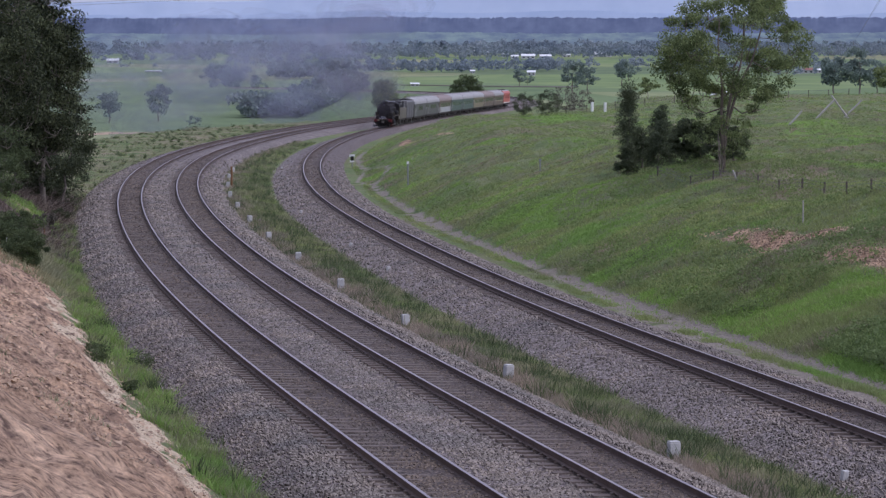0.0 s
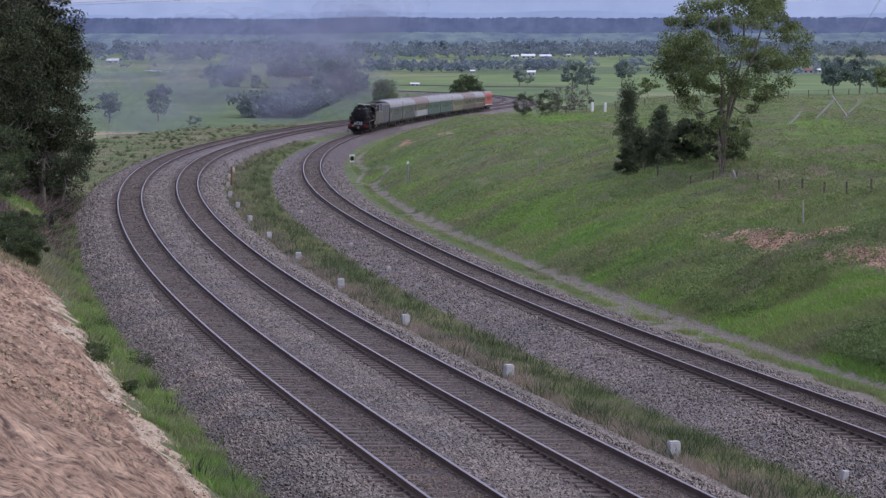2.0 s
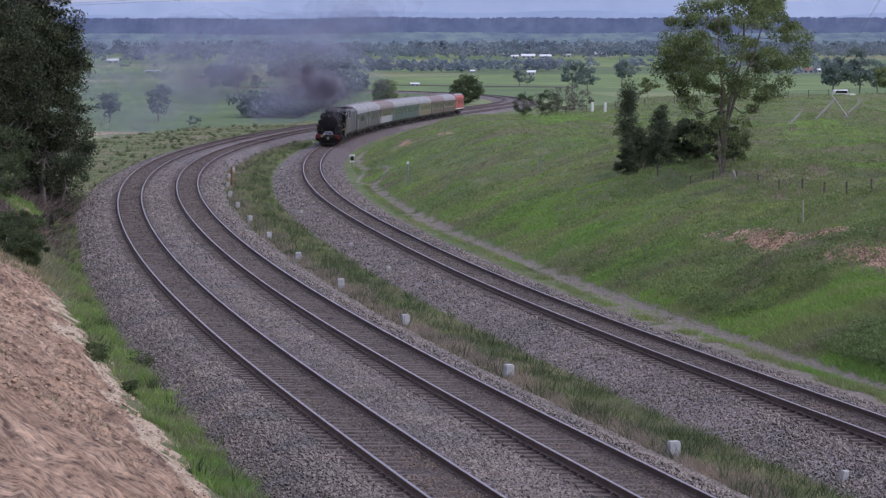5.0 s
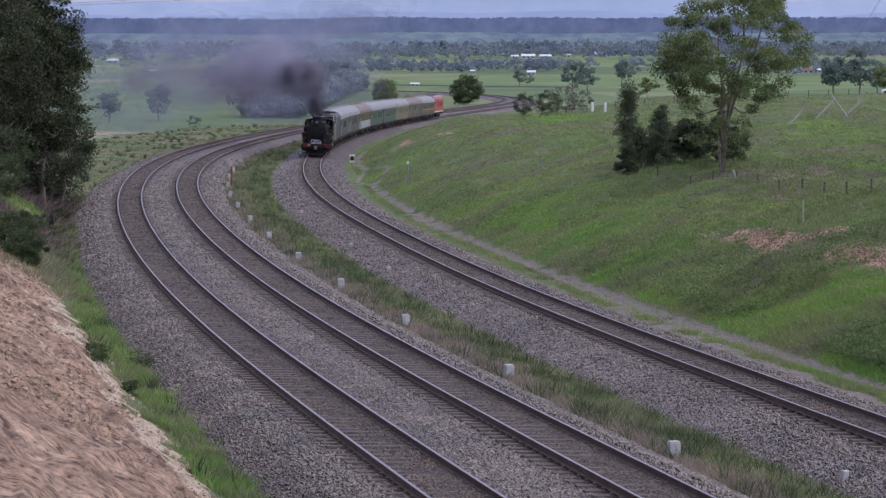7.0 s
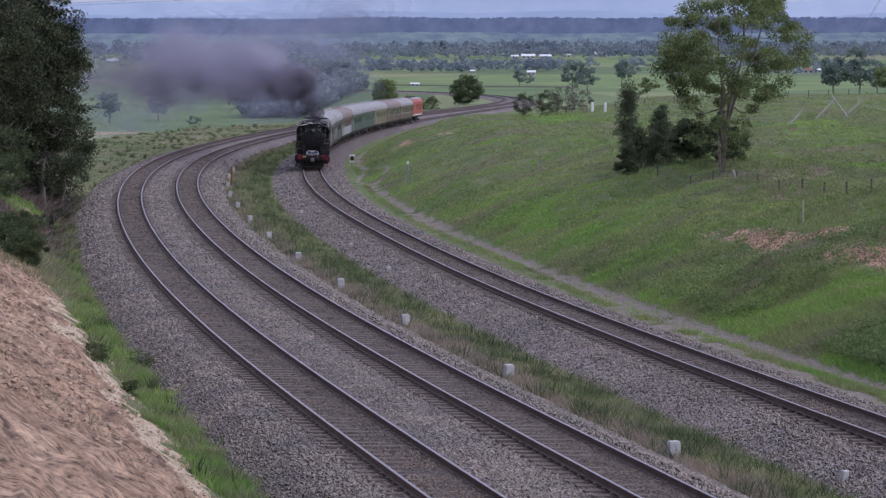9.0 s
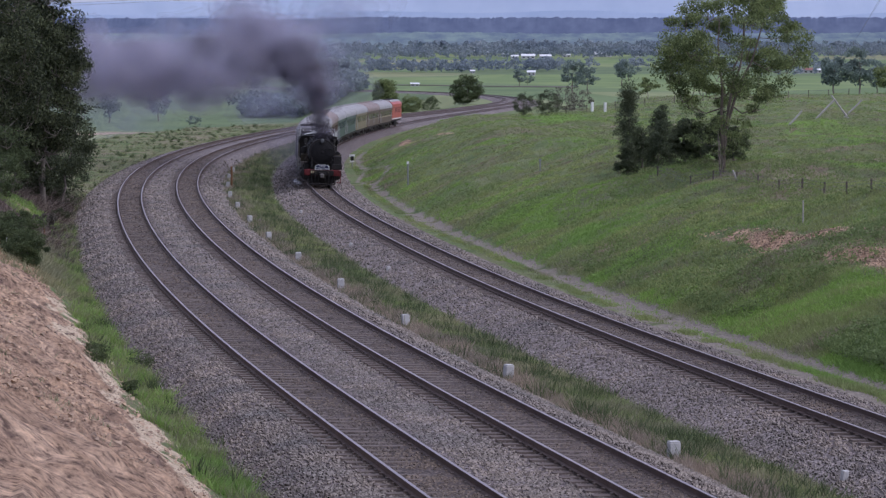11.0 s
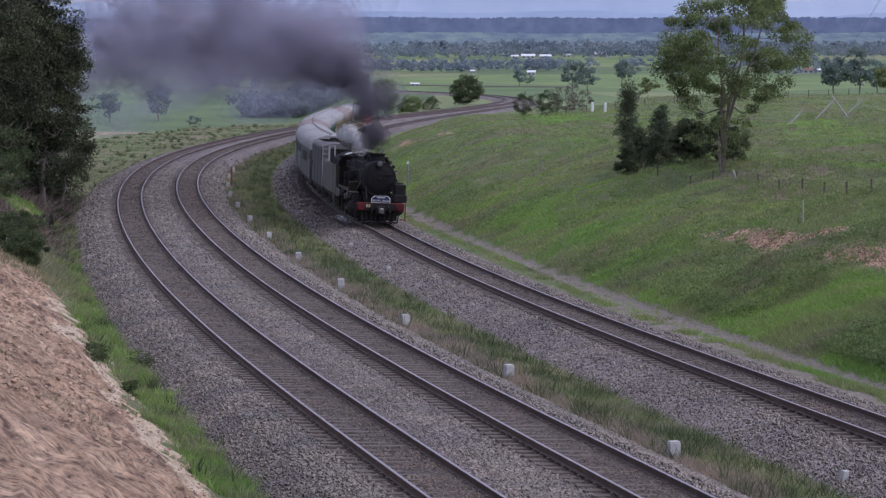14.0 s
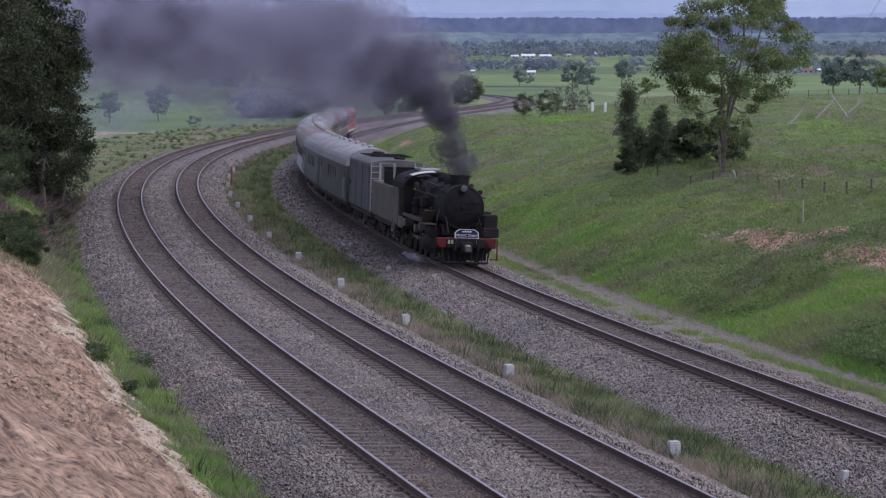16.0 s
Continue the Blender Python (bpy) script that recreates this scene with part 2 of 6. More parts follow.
def land(x, y):
    """Height of the ground sheet."""
    x, y = np.asarray(x, float), np.asarray(y, float)
    x1, x3 = line_x(y)[0], line_x(y, True)[0]
    bed = -GRADE * y - 0.95
    u1, u3 = x - x1, x - x3
    rough = 0.13 * ripple(x, y, 3.0, 1) + 0.34 * ripple(x, y, 14.0, 2)
    plain = plain_z(x, y)
    # between the lines: a grassed strip
    z = bed + 0.16 * smooth(3.0, 3.6, -u1) + 0.22 * smooth(5.0, 7.5, u1) * (1 - smooth(-6.0, -3.6, u3))
    # outer side: a cut clay bank near the eye, further on a shoulder that falls away
    dl = np.maximum(-3.9 - u1, 0)
    cut = 1 - smooth(150, 215, y)
    top = np.interp(y, [0, 40, 90, 140, 210], [5.2, 4.6, 3.6, 2.4, 0.3])
    broken = 0.11 * ripple(x, y, 1.3, 71) + 0.11 * np.abs(ripple(x, y, 0.9, 72)) - 0.17 * np.clip(ripple(x + 0.3 * y, y, 2.2, 73), 0, 1)
    bank = np.minimum(dl * 0.60, top + 0.05 * dl) + rough * smooth(0, 3, dl) * 0.8 + broken * smooth(0.8, 2.0, dl)
    fall = np.maximum(plain, bed - 0.42 * np.maximum(dl - np.interp(y, [150, 235, 330, 410, 480], [9.5, 14.0, 19.0, 17.0, 5.0]), 0)) - bed + rough * 0.6 * smooth(0, 3, dl)
    z = np.where(dl > 0, bed + 0.16 + cut * bank + (1 - cut) * fall, z)
    # inner side: a grassed bank up to a paddock that falls off to the river flats
    dr = np.maximum(u3 - 4.6, 0)
    crest = np.interp(y, [-80, 60, 106, 150, 200, 250, 300, 360, 430, 560], [2.6, 2.0, 1.66, 1.1, 0.6, 0.1, -0.9, -3.2, -6.6, -14])
    paddock = np.interp(y, [-80, 60, 200, 330, 500, 760], [2.6, 2.0, 1.3, 0.7, -4.2, -20])
    shelf = crest + (paddock - crest) * smooth(8, 34, x)
    climb = np.clip(dr / 12.0, 0, 1)
    hill = bed + (shelf - bed) * (1.35 * climb - 0.35 * climb ** 2.4) + rough * smooth(0.5, 4, dr)
    drop = np.maximum(plain, bed - 0.30 * np.maximum(dr - 2.5, 0)) + rough * 0.5 * smooth(0, 3, dr)
    near = 1 - smooth(430, 520, y) * (1 - smooth(20, 50, x)) - smooth(700, 800, y) * smooth(20, 50, x)
    z = np.where(dr > 0, np.maximum(hill * near + drop * (1 - near), drop), z)
    return np.where(y > 1500, plain, z)


# ---- building helpers ----
def part(name, bm, mat, parent=None, label=""):
    me = bpy.data.meshes.new(name)
    bm.to_mesh(me)
    bm.free()
    for m in mat if isinstance(mat, (list, tuple)) else [mat]:
        me.materials.append(MAT[m] if isinstance(m, str) else m)
    ob = new(name, me)
    ob.parent = parent
    return tagged(ob, label) if label else ob


def sheet(name, verts, faces, mat, parent=None, smooth_faces=False, indices=None):
    me = bpy.data.meshes.new(name)
    me.from_pydata([tuple(v) for v in np.asarray(verts, float).tolist()], [], [tuple(q) for q in np.asarray(faces, int).tolist()] if not isinstance(faces, list) else faces)
    for m in mat if isinstance(mat, (list, tuple)) else [mat]:
        me.materials.append(MAT[m] if isinstance(m, str) else m)
    if indices is not None:
        me.polygons.foreach_set("material_index", np.asarray(indices, np.int32))
    if smooth_faces:
        me.polygons.foreach_set("use_smooth", np.ones(len(me.polygons), bool))
    me.update()
    ob = new(name, me)
    ob.parent = parent
    return ob


def thing(name, label, category, group="", kind=""):
    return tagged(new(name), label, category, group, kind)


def grid_faces(rows, cols):
    i = np.arange(rows - 1)[:, None] * cols + np.arange(cols - 1)[None, :]
    return np.stack([i, i + 1, i + cols + 1, i + cols], -1).reshape(-1, 4)


def box(bm, size, at=(0, 0, 0), bevel=0.0, turn=None):
    m = Matrix.Translation(at) @ (turn or Matrix()) @ Matrix.Diagonal((*size, 1))
    made = bmesh.ops.create_cube(bm, size=1, matrix=m)["verts"]
    if bevel:
        edges = list({e for v in made for e in v.link_edges})
        bmesh.ops.bevel(bm, geom=edges, offset=bevel, segments=1, affect="EDGES", profile=0.5)
    return bm


def rod(bm, a, b, r, sides=12, r2=None):
    a, b = Vector(a), Vector(b)
    d = b - a
    m = Matrix.Translation((a + b) / 2) @ d.to_track_quat("Z", "Y").to_matrix().to_4x4()
    bmesh.ops.create_cone(bm, cap_ends=True, segments=sides, radius1=r, radius2=r if r2 is None else r2, depth=d.length, matrix=m)
    return bm


def lathe(bm, profile, at=(0, 0, 0), axis="X", sides=32):
    """Turn (along, radius) pairs round an axis through at."""
    rings = []
    for along, r in profile:
        ring = []
        for k in range(sides):
            a = 2 * math.pi * k / sides
            p = {"X": (along, r * math.cos(a), r * math.sin(a)), "Z": (r * math.cos(a), r * math.sin(a), along), "Y": (r * math.cos(a), along, r * math.sin(a))}[axis]
            ring.append(bm.verts.new(Vector(at) + Vector(p)))
        rings.append(ring)
    for a, b in zip(rings, rings[1:]):
        for k in range(sides):
            bm.faces.new((a[k], a[(k + 1) % sides], b[(k + 1) % sides], b[k]))
    for ring in (rings[0], rings[-1]):
        bm.faces.new(ring)
    bmesh.ops.recalc_face_normals(bm, faces=bm.faces)
    return bm


def extrude(bm, outline, x0, x1, closed=True):
    """A prism along x from (y, z) points."""
    a = [bm.verts.new((x0, y, z)) for y, z in outline]
    b = [bm.verts.new((x1, y, z)) for y, z in outline]
    for i in range(len(outline)):
        j = (i + 1) % len(outline)
        bm.faces.new((a[i], a[j], b[j], b[i]))
    bm.faces.new(a)
    bm.faces.new(b)
    bmesh.ops.recalc_face_normals(bm, faces=bm.faces)
    return bm


# ---- ground: one sheet from behind the eye to the hills ----
def build_ground():
    ys = [-80.0]
    while ys[-1] < 4940:
        y = ys[-1]
        ys.append(y + (3.0 if y < 35 else 0.3 if 44 < y < 112 else 0.7 if y < 150 else 0.7 * (y / 150) ** 1.25))
    ys = np.array(ys)
    cols = np.linspace(-1, 1, 281)
    cols = 0.75 * cols + 0.25 * cols ** 3
    mid = np.interp(ys, [-80, 40, 200, 700], [15, 2, -4, 0])
    xs = mid[:, None] + cols[None, :] * (34 + 0.30 * np.maximum(ys, 0))[:, None]
    yy = np.repeat(ys[:, None], len(cols), 1)
    zz = land(xs, yy)
    ob = sheet("ground", np.stack([xs, yy, zz], -1).reshape(-1, 3), grid_faces(len(ys), len(cols)), ["meadow", "flats"], smooth_faces=True)
    me = ob.data
    far = (yy[:-1, :-1] > 700).reshape(-1)
    me.polygons.foreach_set("material_index", far.astype(np.int32))
    x1, x3 = line_x(yy)[0], line_x(yy, True)[0]
    u1, u3 = xs - x1, xs - x3
    wob = 0.5 * ripple(xs, yy, 6, 11)
    clay = smooth(4.7, 5.3, -u1 + 0.4 * wob) * (1 - 0.6 * smooth(100, 112, yy)) * (1 - smooth(165, 200, yy))
    def scar(y, u, ry, ru):
        return np.clip(1.25 - np.hypot((yy - y) / ry, (u3 - u + 0.25 * (yy - y)) / ru), 0, 1)
    for one in SCARS:
        clay = np.maximum(clay, scar(*one))
    grit = smooth(4.0, 4.35, -u1 + 0.5 * wob) * (1 - smooth(5.0, 6.2, -u1 + 0.9 * wob)) * (1 - smooth(85, 105, yy)) * 0.86 * smooth(-0.75, 0.15, ripple(xs, yy, 2.3, 14))
    worn_line = 1 - smooth(0.18, 0.5, np.minimum(np.abs(u3 - path_u(yy)), np.abs(u3 - side_u(yy))))
    gravel = smooth(2.9, 3.2, u3) * (1 - smooth(4.7, 5.2, u3 + 0.5 * wob)) * (1 - smooth(88, 120, yy))
    trail = 0.66 * np.maximum(worn_line, gravel) * smooth(35, 45, yy) * (1 - smooth(280, 330, yy))
    litter = 0.8 * smooth(3.4, 3.8, -u1) * smooth(120, 132, yy + 1.5 * wob) * (1 - smooth(172, 186, yy)) * (1 - smooth(16, 24, -u1))
    litter *= 1 - 0.75 * np.exp(-((yy - 142.5) / 5.0) ** 2 - ((u1 + 6.0) / 1.6) ** 2)
    lush = 0.95 * np.exp(-((yy - 258) / 22) ** 2 - ((xs - 11.5) / 4.0) ** 2) + 0.8 * np.exp(-((yy - 76) / 12) ** 2 - ((u3 - 9) / 3.0) ** 2)
    lush = (lush + 0.62 * np.exp(-((yy - 135) / 30) ** 2 - ((u3 - 7.5) / 2.2) ** 2) + 0.6 * np.exp(-((yy - 190) / 40) ** 2 - ((xs - 29) / 7) ** 2)) * (u3 > 3.5)
    straw = 0.72 * np.exp(-((yy - 122) / 13) ** 2 - ((xs - 16.5) / 4.0) ** 2) + 0.5 * np.exp(-((yy - 215) / 25) ** 2 - ((xs - 14) / 5.0) ** 2)
    straw = np.maximum(straw, 0.44 * (u1 < -3.6) * smooth(165, 185, yy) * (1 - smooth(430, 480, yy)))
    for name, mask in (("clay", clay), ("grit", grit), ("litter", litter), ("trail", trail), ("lush", lush), ("straw", straw)):
        me.attributes.new(name, "FLOAT", "POINT").data.foreach_set("value", mask.reshape(-1).astype(np.float32))
    return tagged(ob, "grassy railway cutting and river flats with bare clay banks", "ground", kind="structure")


SCARS = ((102, 11.7, 9, 1.25), (89, 11.4, 7.0, 1.5), (254, 9.9, 16, 0.9))


def path_u(y):
    """A worn foot track beside the inner line."""
    return 4.35 + 0.1 * np.sin(y / 9.0) + 2.2 * np.exp(-((y - 222) / 13.0) ** 2)


def side_u(y):
    """A second worn line that leaves it for the stand."""
    return np.interp(y, [205, 215, 238, 265, 300], [4.7, 3.6, 4.9, 4.0, 4.3])


build_ground()


# ---- ballast beds, rails, sleepers ----
def along(y0, y1, step, grow=1.0):
    ys = [y0]
    while ys[-1] < y1:
        ys.append(ys[-1] + step * max(1.0, max(ys[-1], 1.0) / 100) ** grow)
    return np.array(ys)


def swept(y, offs, lifts, east, base=0.0):
    """Rows of points across a line: offs sideways, lifts over the rail plane."""
    x, d = line_x(y, east)
    n = 1 / np.sqrt(1 + d * d)
    offs, lifts = np.asarray(offs), np.asarray(lifts)
    px = x[:, None] + (base + offs)[None, :] * n[:, None]
    py = y[:, None] - (base + offs)[None, :] * (d * n)[:, None]
    pz = (-GRADE * y - (EAST_DROP if east else 0))[:, None] + lifts[None, :]
    return np.stack([px, py, pz], -1)


def build_ballast(name, label, east, offs, lifts, mats, bands):
    ys = along(-60, 1400, 0.6)
    p = swept(ys, offs, lifts, east)
    jitter = np.random.RandomState(4).normal(0, 1, p.shape[:2])
    p[:, 1:-1, 2] += 0.005 * jitter[:, 1:-1]
    p[:, 0, 0] += 0.15 * jitter[:, 0]
    p[:, -1, 0] += 0.15 * jitter[:, -1]
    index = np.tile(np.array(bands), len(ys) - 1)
    # beyond 400 m the paler stone colour stands in for distance haze
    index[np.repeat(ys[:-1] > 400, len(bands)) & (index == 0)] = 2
    ob = sheet(name, p.reshape(-1, 3), grid_faces(len(ys), len(offs)), mats, smooth_faces=True, indices=index)
    return tagged(ob, label, "ballast", kind="structure")


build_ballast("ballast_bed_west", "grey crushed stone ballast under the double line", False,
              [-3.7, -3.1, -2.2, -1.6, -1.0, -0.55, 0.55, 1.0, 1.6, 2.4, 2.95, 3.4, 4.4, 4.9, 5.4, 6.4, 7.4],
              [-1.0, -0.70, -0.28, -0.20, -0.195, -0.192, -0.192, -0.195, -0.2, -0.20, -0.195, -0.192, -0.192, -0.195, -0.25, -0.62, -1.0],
              ["ballast", "ballast_dark", "ballast_fresh_hazed"], [0, 0, 0, 0, 1, 1, 1, 0, 2, 0, 1, 1, 1, 0, 2, 2])
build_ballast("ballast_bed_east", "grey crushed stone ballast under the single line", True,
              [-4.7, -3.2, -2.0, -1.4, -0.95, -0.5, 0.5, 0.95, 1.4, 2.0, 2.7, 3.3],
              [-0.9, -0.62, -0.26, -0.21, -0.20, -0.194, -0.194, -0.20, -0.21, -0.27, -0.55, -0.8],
              ["ballast", "ballast_dark", "ballast_fresh_hazed"], [2, 2, 0, 0, 1, 1, 1, 0, 0, 0, 0])


def build_line(label, east, base):
    """One track: two rails on concrete sleepers; the sleepers nearest the eye are pieces of their own."""
    line = thing("railway_track", label, "railway track", "railway tracks")
    ys = along(-60, 1400, 1.5, 0.7)
    for side in (-1, 1):
        o, lift = side * 0.7525, -side * CANT / 2 * 0.8
        prof = [(-0.07, -0.17), (-0.07, -0.155), (-0.012, -0.135), (-0.012, -0.045), (-0.036, -0.035), (-0.036, -0.004), (-0.024, 0.0),
                (0.024, 0.0), (0.036, -0.004), (0.036, -0.035), (0.012, -0.045), (0.012, -0.135), (0.07, -0.155), (0.07, -0.17)]
        p = swept(ys, [o + a for a, _ in prof], [b + lift for _, b in prof], east, base)
        bands = [0 if k not in (5, 6, 7) else 1 for k in range(len(prof) - 1)]
        sheet("rail", p.reshape(-1, 3), grid_faces(len(ys), len(prof)), ["rail", "railhead"], line, indices=np.tile(bands, len(ys) - 1))
    bm = bmesh.new()
    extrude(bm, [(-0.13, -0.22), (0.13, -0.22), (0.10, 0.0), (-0.10, 0.0)], -1.25, 1.25)
    for s in (-0.7525, 0.7525):
        for k in (-0.1, 0.1):
            box(bm, (0.07, 0.09, 0.05), (s + k, 0, 0.02))
    me = bpy.data.meshes.new("sleeper")
    bm.to_mesh(me)
    bm.free()
    me.materials.append(MAT["sleeper"])
    base_v = np.array([v.co[:] for v in me.vertices])
    base_f = [tuple(f.vertices) for f in me.polygons]
    verts, faces, y, k = [], [], 44.0, 0
    while y < 330:
        x, d = (float(q) for q in line_x(y, east))
        n = 1 / math.sqrt(1 + d * d)
        at = Vector((x + base * n, y - base * d * n, -GRADE * y - (EAST_DROP if east else 0) - 0.186 + 0.008 * math.sin(k * 1.7) + 0.008 * math.sin(k * 0.31)))
        m = Matrix.Translation(at) @ Euler((0, radians(2.0), -math.atan(d) + 0.006 * math.sin(k * 2.3))).to_matrix().to_4x4()
        if k < 100:
            ob = new("sleeper", me)
            ob.parent, ob.matrix_basis = line, m
        else:
            r = np.array(m.to_3x3())
            faces += [tuple(i + len(verts) for i in f) for f in base_f]
            verts += (base_v @ r.T + np.array(at)).tolist()
        y += 0.6 * n
        k += 1
    tagged(sheet("joined_sleeper", verts, faces, "sleeper", line), kind="stuff")
    return line


build_line("curving outer railway track with polished rails on concrete sleepers", False, 0.0)
build_line("curving middle railway track with polished rails on concrete sleepers", False, TRACK_GAP)
build_line("curving inner railway track that carries the steam train", True, 0.0)


# ---- the train: each vehicle runs on the inner line; x is forward, z is up from the rail ----
MAT.update({
    "soot": worn("matt_soot", (0.010, 0.009, 0.009), (0.030, 0.027, 0.026), 1.5, 20, 0.8, 0, 0.004),
    "dust": worn("dusty_underframe", (0.030, 0.026, 0.023), (0.085, 0.073, 0.063), 2, 20, 0.85, 0, 0.004),
    "pipe": worn("grimy_pipe", (0.020, 0.018, 0.017), (0.075, 0.068, 0.060), 4, 30, 0.55, 0.2, 0.003),
    "footplate": worn("dusty_footplate", (0.085, 0.066, 0.055), (0.155, 0.125, 0.105), 3, 25, 0.8, 0, 0.004),
    "steel": worn("oily_steel", (0.10, 0.095, 0.09), (0.24, 0.22, 0.20), 3, 40, 0.4, 0.8, 0.002),
    "cab_grey": worn("faded_olive_paint", (0.092, 0.081, 0.064), (0.175, 0.155, 0.122), 1.2, 25, 0.55, 0, 0.003),
    "pale_metal": worn("pale_painted_metal", (0.28, 0.28, 0.27), (0.46, 0.46, 0.44), 2, 25, 0.45, 0, 0.002),
    "gin": worn("grey_green_tank_paint", (0.095, 0.092, 0.094), (0.16, 0.155, 0.156), 0.9, 18, 0.65, 0, 0.003),
    "green": worn("coach_green_paint", (0.042, 0.072, 0.058), (0.08, 0.118, 0.098), 0.8, 18, 0.4, 0, 0.002),
    "teal": worn("dull_teal_paint", (0.075, 0.077, 0.066), (0.125, 0.127, 0.110), 0.8, 18, 0.6, 0, 0.002),
    "tan": worn("ochre_paint", (0.15, 0.125, 0.070), (0.24, 0.20, 0.12), 0.8, 18, 0.45, 0, 0.002),
    "brown": worn("tuscan_brown_paint", (0.085, 0.058, 0.042), (0.155, 0.105, 0.075), 0.8, 18, 0.45, 0, 0.002),
    "cream": worn("cream_paint", (0.34, 0.29, 0.18), (0.50, 0.43, 0.28), 1.0, 18, 0.5, 0, 0.002),
    "silver_roof": worn("aluminium_roof_paint", (0.25, 0.242, 0.242), (0.42, 0.408, 0.405), 0.7, 12, 0.65, 0.0, 0.003),
    "brown_roof": worn("red_oxide_roof", (0.20, 0.155, 0.14), (0.32, 0.26, 0.24), 0.7, 12, 0.6, 0, 0.003),
    "grey_panel": worn("bare_grey_panel", (0.30, 0.31, 0.31), (0.46, 0.46, 0.45), 0.9, 14, 0.5, 0.1, 0.003),
    "diesel_red": worn("orange_red_paint", (0.34, 0.06, 0.045), (0.50, 0.105, 0.075), 0.8, 15, 0.4, 0, 0.002),
    "white": worn("white_paint", (0.66, 0.66, 0.64), (0.84, 0.84, 0.82), 2, 20, 0.5, 0, 0.001),
    "navy": worn("navy_enamel", (0.014, 0.018, 0.05), (0.024, 0.03, 0.075), 3, 20, 0.3, 0, 0.001),
    "coal": worn("coal", (0.008, 0.008, 0.009), (0.04, 0.038, 0.036), 3, 12, 0.6, 0, 0.05),
})
_glass, _n, _l, _b = material("dark_window_glass", 0.08)
_b.inputs["Base Color"].default_value = (0.012, 0.014, 0.015, 1)
_b.inputs["Specular IOR Level"].default_value = 0.3
MAT["glass"] = _glass
_lamp, _n, _l, _b = material("headlamp_glass", 0.15)
_b.inputs["Base Color"].default_value = (0.09, 0.095, 0.10, 1)
MAT["lamp"] = _lamp

RUN_Y = np.arange(-60.0, 1400.0, 0.25)
RUN_X = line_x(RUN_Y, True)[0]
RUN_S = np.concatenate([[0], np.cumsum(np.hypot(np.diff(RUN_X), np.diff(RUN_Y)))])
RUN_S -= np.interp(40.0, RUN_Y, RUN_S)


def front_s(t):
    """How far the engine's front is up the line at t."""
    return 356.45 - 20.265 * t + 0.16365 * t * t


def on_line(s):
    y = float(np.interp(s, RUN_S, RUN_Y))
    return Vector((float(np.interp(y, RUN_Y, RUN_X)), y, -GRADE * y - EAST_DROP))


def vehicle_pose(t, back, length):
    """The pose of a vehicle whose front is so far behind the train's front."""
    a, b = on_line(front_s(t) + back + 0.16 * length), on_line(front_s(t) + back + 0.84 * length)
    d = a - b
    mid = (a + b) / 2
    turn = Euler((radians(-2.2), -math.atan2(d.z, math.hypot(d.x, d.y)), math.atan2(d.y, d.x)))
    return Matrix.LocRotScale(mid, turn, None)


VEHICLES = []                                   # thing, distance behind the front, length


def wheel_mesh(r, width=0.13, spokes=0):
    bm = bmesh.new()
    lathe(bm, [(-width / 2, r * 0.82), (-width / 2, r), (width / 2 - 0.03, r), (width / 2, r + 0.03), (width / 2, r * 0.82)] if spokes else
          [(-width / 2, r * 0.3), (-width / 2, r), (width / 2 - 0.03, r), (width / 2, r + 0.03), (width / 2, r * 0.3)], axis="Y", sides=24)
    if spokes:
        lathe(bm, [(-0.08, 0.16), (-0.08, 0.17), (0.08, 0.17), (0.08, 0.16)], axis="Y", sides=12)
        for k in range(spokes):
            a = 2 * math.pi * k / spokes
            rod(bm, (0.1 * math.cos(a), 0, 0.1 * math.sin(a)), (r * 0.86 * math.cos(a), 0, r * 0.86 * math.sin(a)), 0.035, 6)
        box(bm, (r * 0.8, 0.08, 0.3), (0, 0, -r * 0.62))
    return bm


def bogie(x, parent, mat="dust"):
    bm = bmesh.new()
    for s in (-1, 1):
        box(bm, (2.9, 0.12, 0.24), (x, s * 0.98, 0.55), 0.03)
        box(bm, (0.6, 0.16, 0.36), (x, s * 1.0, 0.5), 0.04)
        for k in (-0.95, 0.95):
            box(bm, (0.32, 0.2, 0.3), (x + k, s * 1.0, 0.46), 0.04)
    box(bm, (0.5, 1.9, 0.22), (x, 0, 0.6), 0.03)
    b = part("bogie", bm, mat, parent)
    first = None
    for k in (-0.95, 0.95):
        for s in (-1, 1):
            if first is None:
                first = part("wheel", wheel_mesh(0.46), "steel", b)
                w = first
            else:
                w = new("wheel", first.data)
                w.parent = b
            w.matrix_basis = pose(x + k, s * 0.75, 0.46, 0, 0, 0 if s < 0 else 180)
    return b


def wall_frame(bm, x0, x1, y, z0, z1, holes, thick=0.06):
    """A side wall of real thickness, with openings (a, b, c, d) cut through: x from a to b, z from c to d."""
    cuts = sorted(holes)
    x = x0
    for a, b, c, d in cuts:
        if a > x:
            box(bm, (a - x, thick, z1 - z0), ((a + x) / 2, y, (z0 + z1) / 2))
        if c > z0:
            box(bm, (b - a, thick, c - z0), ((a + b) / 2, y, (z0 + c) / 2))
        if d < z1:
            box(bm, (b - a, thick, z1 - d), ((a + b) / 2, y, (d + z1) / 2))
        x = b
    if x < x1:
        box(bm, (x1 - x, thick, z1 - z0), ((x + x1) / 2, y, (z0 + z1) / 2))


def arch(half, z0, rise, n=14):
    return [(-half * math.cos(math.pi * k / n) * (1 if k in (0, n) else 1.0), z0 + rise * math.sin(math.pi * k / n) ** 0.75) for k in range(n + 1)]


